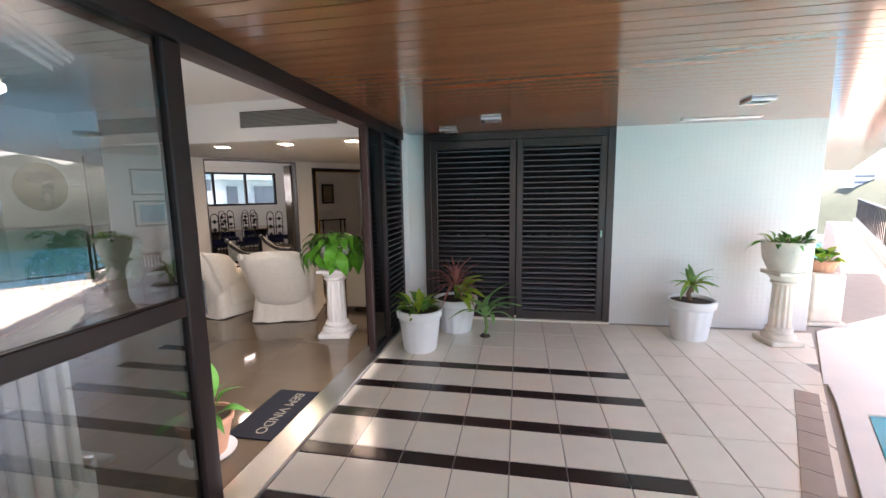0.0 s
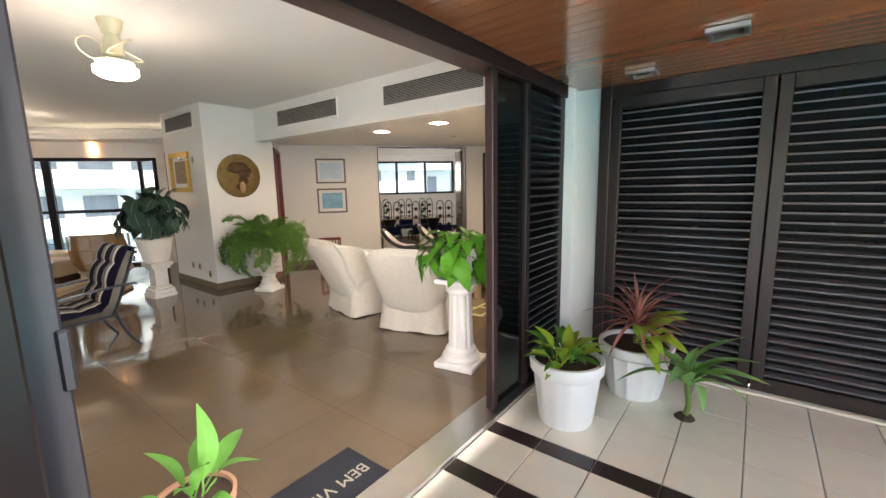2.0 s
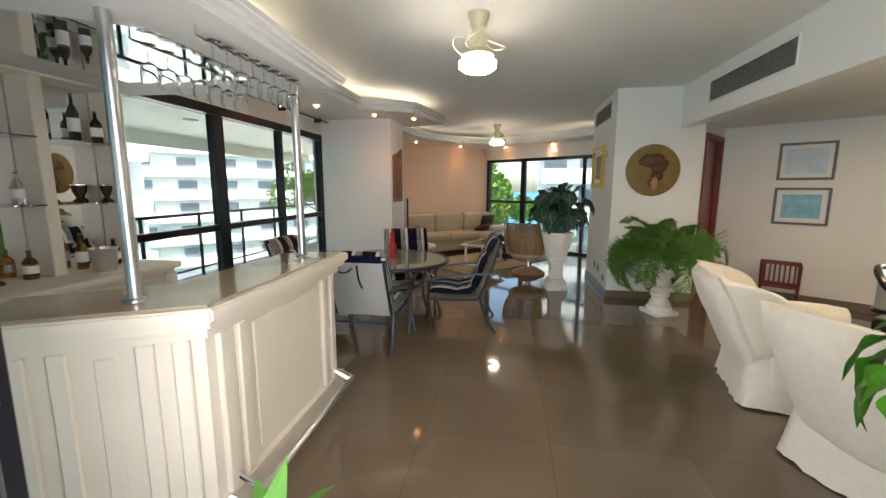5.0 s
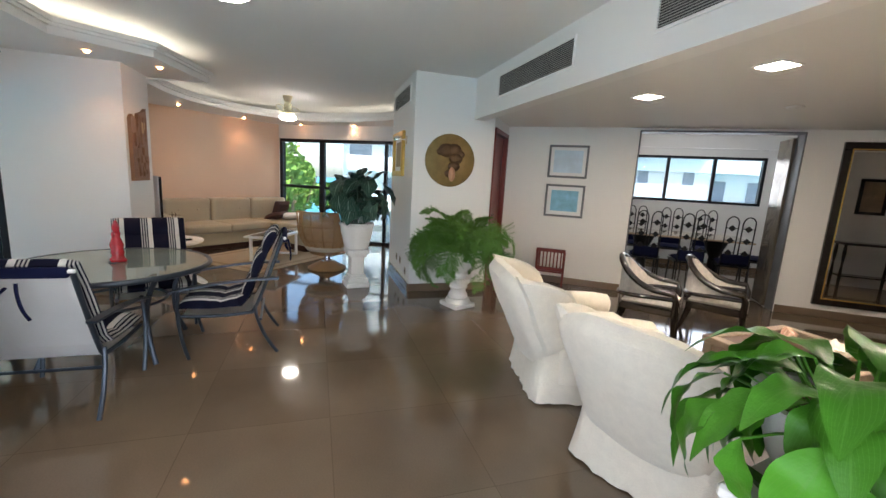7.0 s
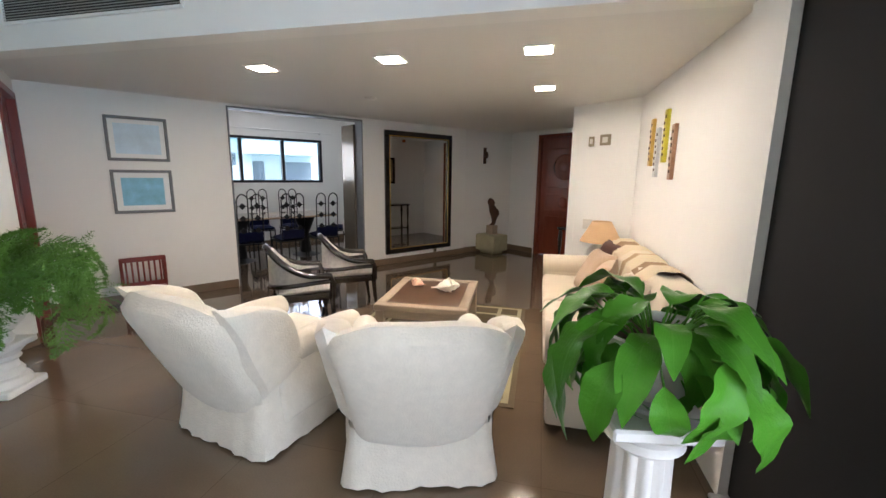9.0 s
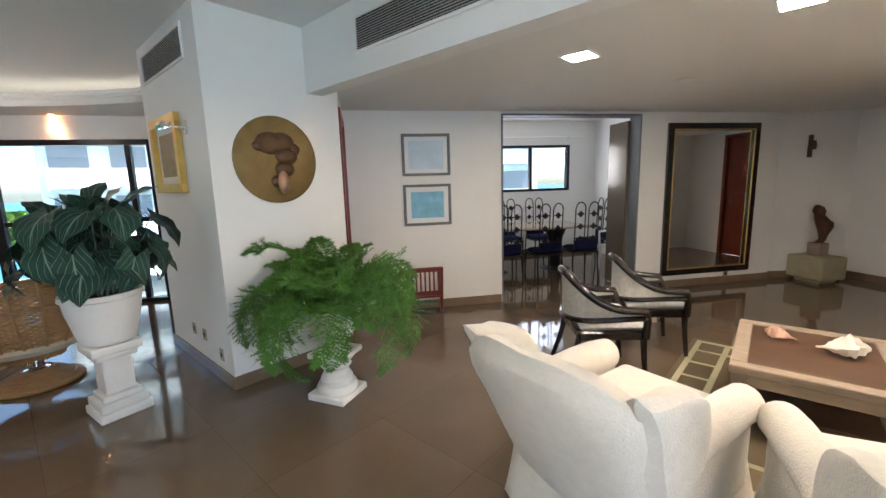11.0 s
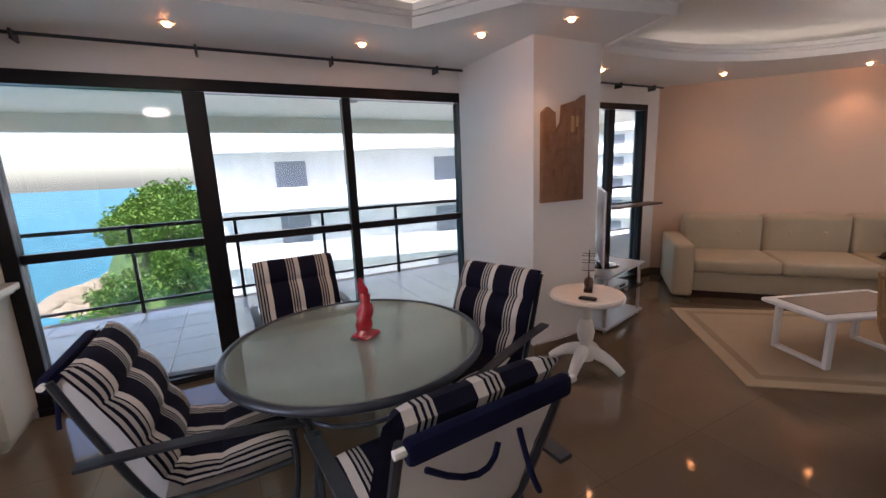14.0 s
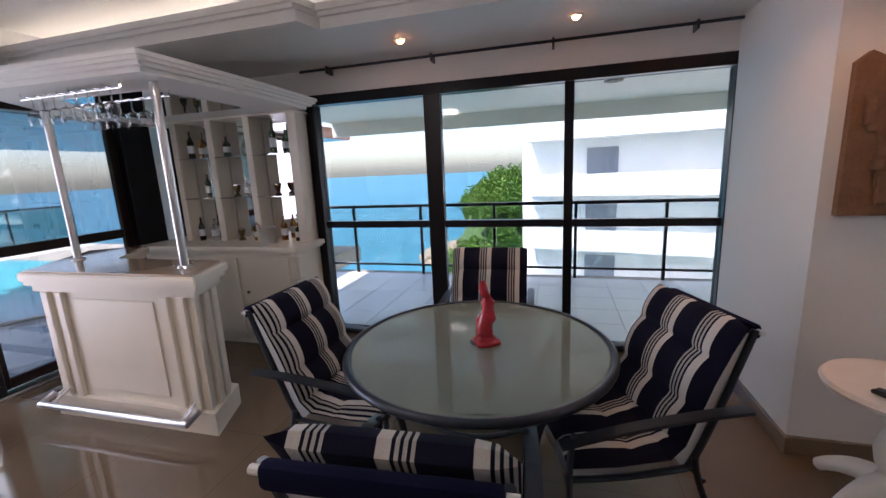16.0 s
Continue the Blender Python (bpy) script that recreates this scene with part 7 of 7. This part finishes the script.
def fluted_pot(t, r, h, material, fl=14):
    part("pot", lathe(B(), [(r * 0.68, 0), (r * 0.74, 0.02), (r * 0.92, h * 0.78), (r * 0.95, h * 0.8), (r, h * 0.83), (r * 1.02, h * 0.97), (r, h), (r * 0.9, h), (r * 0.88, h * 0.9)], 56, None, fl, r * 0.06, (h * 0.05, h * 0.78)), material, t, smooth=True)
    soil(t, r * 0.89, h * 0.93)


def column_pedestal(name, x, y, w, h, material, label, rz=0, fluted=True):
    t = thing(name, label, "pedestal", pose(x, y, 0, 0, 0, rz), "plant pedestals")
    part("foot", box(B(), -w / 2, w / 2, -w / 2, w / 2, 0, 0.05, None, 0.008), material, t)
    part("base_ring", lathe(B(), [(w * 0.46, 0.05), (w * 0.48, 0.075), (w * 0.44, 0.1), (w * 0.36, 0.11), (w * 0.38, 0.14), (w * 0.33, 0.165)], 36), material, t, smooth=True)
    part("shaft", lathe(B(), [(w * 0.31, 0.16), (w * 0.28, h - 0.13), (w * 0.29, h - 0.12)], 60, None, 12 if fluted else 0, 0.012, (0.16, h - 0.13)), material, t, smooth=True)
    part("capital", lathe(B(), [(w * 0.3, h - 0.13), (w * 0.36, h - 0.11), (w * 0.32, h - 0.09), (w * 0.44, h - 0.05), (w * 0.46, h - 0.04)], 36), material, t, smooth=True)
    part("abacus", box(B(), -w * 0.46, w * 0.46, -w * 0.46, w * 0.46, h - 0.04, h, None, 0.008), material, t)
    return t


# peace lily beside the terrace door
column_pedestal("pedestal", -1.96, 4.06, 0.34, 0.74, PLASTERW, "white fluted plaster column pedestal by the door", 10)
t = thing("potted_plant", "lush green peace lily in a white urn on a pedestal", "plant", pose(-1.95, 4.07, 0.74))
part("pot", lathe(B(), [(0.09, 0), (0.1, 0.02), (0.08, 0.04), (0.14, 0.1), (0.17, 0.2), (0.18, 0.24), (0.19, 0.25), (0.17, 0.25), (0.15, 0.2)], 40), PLASTERW, t, smooth=True)
soil(t, 0.155, 0.225)
lm = [leaf_mesh("leaf", 0.27, 0.115, LILY, 0.5, 0.2, 14, stem=0.17, wave=0.16, hang=60), leaf_mesh("leaf", 0.25, 0.105, LILY, 0.6, 0.24, 14, stem=0.2, wave=0.18, hang=85), leaf_mesh("leaf", 0.3, 0.12, LILY, 0.45, 0.2, 14, stem=0.14, wave=0.14, hang=48)]
grow(t, lm, 74, 0.2, 66, -4, 0.7, 1.05, 0.09)
grow(t, lm, 22, 0.2, 4, -24, 0.7, 0.95, 0.12)

# asparagus fern
column_pedestal("pedestal", -5.74, 4.5, 0.3, 0.34, PLASTERW, "short white plaster pedestal under the fern", 20, False)
t = thing("potted_plant", "feathery asparagus fern spilling from a white urn", "plant", pose(-5.74, 4.5, 0.34))
part("pot", lathe(B(), [(0.08, 0), (0.09, 0.03), (0.07, 0.06), (0.15, 0.14), (0.19, 0.25), (0.2, 0.31), (0.21, 0.32), (0.19, 0.32), (0.17, 0.27)], 40), PLASTERW, t, smooth=True)
soil(t, 0.17, 0.29)


def frond(L, droop, seed):
    r = random.Random(seed)
    vs, fs = [], []
    n = 26
    path = []
    p = Vector((0.0, 0.0))
    for i in range(n + 1):
        u = i / n
        path.append(Vector((p.x, 0.04 * L * math.sin(u * 5 + seed), p.y)))
        a = radians(droop) * u ** 1.2
        p += Vector((math.cos(a), -math.sin(a))) * L / n
    for i in range(2, n + 1):
        u = i / n
        d = (path[i] - path[i - 1]).normalized()
        side = d.cross(Vector((0, 0, 1))).normalized()
        for s in (-1, 1):
            bl = L * 0.24 * math.sin(math.pi * min(1, u * 0.9 + 0.12)) * r.uniform(0.7, 1.15)
            bd = (side * s + d * 0.7 + Vector((0, 0, r.uniform(-0.25, 0.15)))).normalized()
            for q in range(9):
                p = path[i] + bd * bl * (q + 0.6) / 9
                for w in (-1, 1, 0):
                    nd = (bd * 0.7 + d * 0.5 * w + Vector((r.uniform(-0.4, 0.4), r.uniform(-0.4, 0.4), r.uniform(-0.5, 0.6)))).normalized() * r.uniform(0.02, 0.036)
                    e = nd.orthogonal().normalized() * 0.0032
                    k = len(vs)
                    vs += [p - e, p + e, p + nd]
                    fs.append((k, k + 1, k + 2))
    for i in range(n):
        k = len(vs)
        e = Vector((0, 0.0022, 0))
        vs += [path[i] - e, path[i] + e, path[i + 1] + e, path[i + 1] - e]
        fs.append((k, k + 1, k + 2, k + 3))
    me = bpy.data.meshes.new("frond")
    me.from_pydata(vs, [], fs)
    me.materials.append(FERN)
    return me


fr = [frond(0.56, 120, 1), frond(0.72, 165, 2), frond(0.46, 80, 3), frond(0.86, 185, 4), frond(0.64, 145, 5)]
grow(t, fr, 58, 0.3, 86, 30, 0.75, 1.1, 0.12, "frond", 45)
grow(t, [fr[1], fr[3]], 15, 0.28, 64, 15, 0.8, 1.1, 0.12, "frond", 30)
grow(t, [fr[2], fr[0]], 14, 0.32, 88, 58, 1.05, 1.5, 0.08, "frond", 30)

# alocasia
t = thing("pedestal", "ornate white plaster baluster pedestal under the alocasia", "pedestal", pose(-6.74, 3.42, 0, 0, 0, 8), "plant pedestals")
for z0, z1, w in ((0, 0.06, 0.3), (0.06, 0.12, 0.27), (0.12, 0.16, 0.22), (0.16, 0.4, 0.17), (0.4, 0.44, 0.23), (0.44, 0.5, 0.28)):
    part("tier", box(B(), -w / 2, w / 2, -w / 2, w / 2, z0, z1, None, 0.014, 2), PLASTERW, t)
t = thing("potted_plant", "dark veined alocasia in a large white pot", "plant", pose(-6.74, 3.42, 0.5))
part("pot", lathe(B(), [(0.13, 0), (0.15, 0.01), (0.2, 0.22), (0.21, 0.3), (0.225, 0.31), (0.22, 0.34), (0.2, 0.34), (0.19, 0.3)], 44), PLASTERW, t, smooth=True)
soil(t, 0.19, 0.31)
am = [leaf_mesh("leaf", 0.28, 0.23, ALOC, 0.25, 0.08, 12, heart=1.0, stem=0.36, wave=0.12, hang=95), leaf_mesh("leaf", 0.26, 0.21, ALOC, 0.3, 0.12, 12, heart=1.0, stem=0.48, wave=0.14, hang=125), leaf_mesh("leaf", 0.29, 0.23, ALOC, 0.2, 0.06, 12, heart=1.0, stem=0.6, wave=0.1, hang=105), leaf_mesh("leaf", 0.24, 0.18, ALOC, 0.2, 0.1, 12, heart=1.0, stem=0.66, wave=0.1, hang=35)]
grow(t, am[:3], 46, 0.3, 90, 54, 0.78, 1.08, 0.1, "leaf", 40)
grow(t, am[:2], 18, 0.3, 60, 40, 0.8, 1.0, 0.12, "leaf", 35)
grow(t, am[3:], 10, 0.3, 92, 72, 0.8, 1.05, 0.08, "leaf", 40)

# terracotta pot and welcome mat inside the door
t = thing("potted_plant", "broad leaved green plant in a terracotta pot on a saucer", "plant", pose(-1.81, 1.98, 0))
part("saucer", lathe(B(), [(0.12, 0), (0.15, 0.02), (0.155, 0.03), (0.13, 0.025)], 30), PLASTICW, t, smooth=True)
part("pot", lathe(B(), [(0.1, 0.025), (0.14, 0.2), (0.15, 0.21), (0.155, 0.25), (0.14, 0.25), (0.13, 0.2)], 36), TERRA, t, smooth=True)
soil(t, 0.135, 0.235)
bl = [leaf_mesh("leaf", 0.36, 0.1, SPATH, 0.22, 0.25, 9, stem=0.08, sr=0.006), leaf_mesh("leaf", 0.24, 0.085, SPATH, 0.8, 0.2, 9, stem=0.1, sr=0.006)]
grow(t, bl, 9, 0.24, 62, 15, 0.5, 0.75, 0.06)
share("leaf", bl[0], t, Matrix.Translation((0.02, 0.02, 0.24)) @ Matrix.Rotation(radians(115), 4, 'Z') @ Matrix.Rotation(radians(-80), 4, 'Y') @ Matrix.Rotation(radians(75), 4, 'X') @ Matrix.Scale(0.88, 4))
t = thing("doormat", "dark welcome mat with pale lettering inside the door", "doormat", pose(-1.64, 2.46, 0, 0, 0, -90))
part("mat", box(B(), -0.31, 0.31, -0.2, 0.2, 0.001, 0.013, None, 0.003), MATM, t)
cu = bpy.data.curves.new("lettering", 'FONT')
cu.body = "BEM VINDO"
cu.size = 0.1
cu.align_x = 'CENTER'
cu.align_y = 'CENTER'
cu.extrude = 0.001
cu.materials.append(MATTXT)
ob = new("lettering", cu)
ob.parent = t
ob.matrix_basis = pose(0, 0, 0.0145)

# ---- terrace pots ----
t = thing("potted_plant", "small leafy plant in a white fluted plastic pot", "plant", pose(-0.96, 3.78, 0), "terrace pots")
fluted_pot(t, 0.22, 0.41, PLASTICW)
grow(t, [leaf_mesh("leaf", 0.18, 0.065, YELLOWL, 0.5, 0.25, 7, stem=0.05), leaf_mesh("leaf", 0.2, 0.06, SPATH, 0.4, 0.25, 7, stem=0.06)], 34, 0.38, 82, 15, 0.7, 1.15, 0.1)
t = thing("potted_plant", "reddish spiky cordyline with a fern in a white pot", "plant", pose(-0.7, 4.4, 0), "terrace pots")
fluted_pot(t, 0.24, 0.37, PLASTICW)
part("stem", tube(B(), [(0, 0, 0.32), (0.0, 0, 0.54)], 0.016, 8), STEM, t)
grow(t, [leaf_mesh("leaf", 0.38, 0.024, CORDY, 0.35, 0.3, 8), leaf_mesh("leaf", 0.32, 0.02, CORDY, 0.15, 0.3, 8)], 64, 0.5, 88, -15, 0.75, 1.1, 0.02, "leaf", 10)
fz = [leaf_mesh("leaf", 0.3, 0.09, YELLOWL, 0.5, 0.15, 9, stem=0.08, wave=0.2)]
grow(t, fz, 7, 0.37, 55, 10, 0.8, 1.1, 0.06, "leaf", 20, (-80, 40))
t = thing("potted_plant", "grey green agave with broad leaves leaning from its stem", "plant", pose(-0.36, 4.22, 0), "terrace pots")
part("stem", tube(B(), [(0, 0, 0.0), (0.02, -0.02, 0.1), (0.0, 0, 0.24)], 0.018, 8), STEM, t, smooth=True)
ag = [leaf_mesh("leaf", 0.42, 0.085, AGAVE, 0.45, 0.3, 9), leaf_mesh("leaf", 0.34, 0.075, AGAVE, 0.8, 0.3, 9)]
grow(t, ag, 14, 0.22, 82, 5, 0.8, 1.1, 0.02)
part("roots", lathe(B(), [(0.06, 0), (0.04, 0.02), (0.02, 0.03)], 12), SOIL, t)
t = thing("potted_plant", "thick leaved succulent in a white fluted pot", "plant", pose(1.72, 4.48, 0), "terrace pots")
fluted_pot(t, 0.225, 0.41, PLASTICW)
part("stem", tube(B(), [(0, 0, 0.36), (-0.03, 0, 0.46), (0.02, 0, 0.56)], 0.024, 8), BARK, t, smooth=True)
m0 = [leaf_mesh("leaf", 0.26, 0.055, AGAVE, 0.35, 0.3, 8), leaf_mesh("leaf", 0.22, 0.05, YELLOWL, 0.6, 0.3, 8)]
grow(t, m0, 24, 0.54, 84, -5, 0.75, 1.1, 0.03)
column_pedestal("pedestal", 2.52, 4.46, 0.3, 0.72, STONEPOT, "weathered white carved stone pedestal on the terrace", 6)
t = thing("planter", "weathered white stone bowl with small succulents", "planter", pose(2.52, 4.46, 0.72), "terrace pots")
part("pot", lathe(B(), [(0.13, 0), (0.14, 0.02), (0.185, 0.12), (0.2, 0.26), (0.21, 0.29), (0.192, 0.29), (0.18, 0.25)], 40), STONEPOT, t, smooth=True)
soil(t, 0.18, 0.265)
grow(t, [leaf_mesh("leaf", 0.12, 0.035, AGAVE, 0.5, 0.3, 6), leaf_mesh("leaf", 0.1, 0.045, SPATH, 0.5, 0.3, 6, stem=0.05), leaf_mesh("leaf", 0.16, 0.03, YELLOWL, 0.7, 0.3, 6)], 58, 0.26, 80, -15, 0.7, 1.3, 0.17)
t = thing("pedestal", "tall white square plinth at the terrace corner", "pedestal", pose(3.32, 5.22, 0), "plant pedestals")
part("shaft", box(B(), -0.15, 0.15, -0.15, 0.15, 0.04, 0.58, None, 0.012), STONEPOT, t)
part("foot", box(B(), -0.19, 0.19, -0.19, 0.19, 0.0, 0.04, None, 0.008), STONEPOT, t)
t = thing("potted_plant", "broad leaved plant in a brown pot on a plinth", "plant", pose(3.32, 5.22, 0.58), "terrace pots")
part("pot", lathe(B(), [(0.1, 0), (0.14, 0.12), (0.15, 0.13), (0.13, 0.13)], 28), TERRA, t, smooth=True)
soil(t, 0.125, 0.12)
grow(t, [leaf_mesh("leaf", 0.13, 0.1, SPATH, 0.5, 0.2, 7, stem=0.06), leaf_mesh("leaf", 0.11, 0.09, YELLOWL, 0.6, 0.2, 7, stem=0.06)], 26, 0.12, 85, 15, 0.8, 1.2, 0.06)

# ---- terrace floor tiles ----
pv = bpy.data.objects["pavement"]
TW = 0.3115


def tile_mesh(w, d, material):
    bm = B()
    box(bm, -w / 2, w / 2, -d / 2, d / 2, 0, 0.007)
    top = [f for f in bm.faces if f.normal.z > 0.9 or all(v.co.z > 0.006 for v in f.verts)]
    bmesh.ops.bevel(bm, geom=list({e for f in top for e in f.edges}), offset=0.0025, segments=1, affect='EDGES')
    me = bpy.data.meshes.new("floor_tile")
    bm.to_mesh(me)
    bm.free()
    me.materials.append(material)
    return me


GAP = 0.006
t_l, t_d, t_f = tile_mesh(TW - GAP, 0.315 - GAP, TILE_L), tile_mesh(TW - GAP, 0.115 - GAP, TILE_D), tile_mesh(TW - GAP, 0.43 - GAP, TILE_L)
rest = []


def edge_x(y):
    return 0.38 + 0.55 * y if y < 3.45 else 2.278 + (y - 3.45) * 0.55


def cut_tile(x, y, d):
    """A tile cut along the slanting edge of the deck."""
    x0, x1, y0, y1 = x - TW / 2 + 0.003, x + TW / 2 - 0.003, y - d / 2 + 0.003, y + d / 2 - 0.003
    poly = [(x0, y0), (x1, y0), (x1, y1), (x0, y1)]
    out = []
    for p, q in zip(poly, poly[1:] + poly[:1]):
        dp, dq = edge_x(p[1]) - p[0], edge_x(q[1]) - q[0]
        if dp >= 0:
            out.append(p)
        if dp * dq < 0:
            k = dp / (dp - dq)
            out.append((p[0] + (q[0] - p[0]) * k, p[1] + (q[1] - p[1]) * k))
    if len(out) > 2:
        bm = B()
        prism(bm, out, -0.0072, -0.0004)
        part("floor_tile", bm, TILE_L, pv)


for c in range(17):
    x = -1.30 + (c + 0.5) * TW
    y = 4.79
    rows = []
    while y > -0.4:
        if c < 7 and y < 3.6:
            rows += [(y - 0.0575, 0.115, t_d), (y - 0.115 - 0.1575, 0.315, t_l)]
            y -= 0.43
        elif c < 7:
            h = min(0.43, y - 3.498)
            if h < 0.3:
                y = 3.498
                continue
            rows.append((y - 0.215, 0.43, t_f))
            y -= 0.43
        else:
            rows.append((y - 0.215, 0.43, t_f))
            y -= 0.43
    for yy, d, me in rows:
        if x - TW / 2 > edge_x(yy) - 0.03:
            continue
        if x + TW / 2 > edge_x(yy - d / 2) + 0.01:
            cut_tile(x, yy, d)
            continue
        share("floor_tile", me, pv, Matrix.Translation((x, yy, -0.0072 + rnd.uniform(0, 0.0006))))

# drain course of small brown tiles along the pool edge
DRAIN = mat("brown_drain_tile", (0.3, 0.235, 0.18), 0.4, var=0.15, scale=8, bscale=120, fine=0.06, per_object=0.12)
bm = B()
box(bm, -0.11, 0.11, -0.07, 0.07, 0, 0.004, None, 0.0015)
dm = bpy.data.meshes.new("drain_tile")
bm.to_mesh(dm)
bm.free()
dm.materials.append(DRAIN)
for k in range(17):
    yy = 0.1 + k * 0.198
    share("drain_tile", dm, pv, Matrix.Translation((edge_x(yy) - 0.12, yy, -0.0002)) @ Matrix.Rotation(math.atan2(1, 0.55), 4, 'Z'))

# pale balcony tiles
t_b = tile_mesh(0.414, 0.406, mat("pale_balcony_tile", (0.72, 0.72, 0.72), 0.22, var=0.06, scale=5, bscale=90, fine=0.03, per_object=0.04))
for c in range(20):
    for r in range(5):
        share("floor_tile", t_b, pv, Matrix.Translation((-9.4 + (c + 0.5) * 0.42, -0.26 - (r + 0.5) * 0.412, -0.0072)))
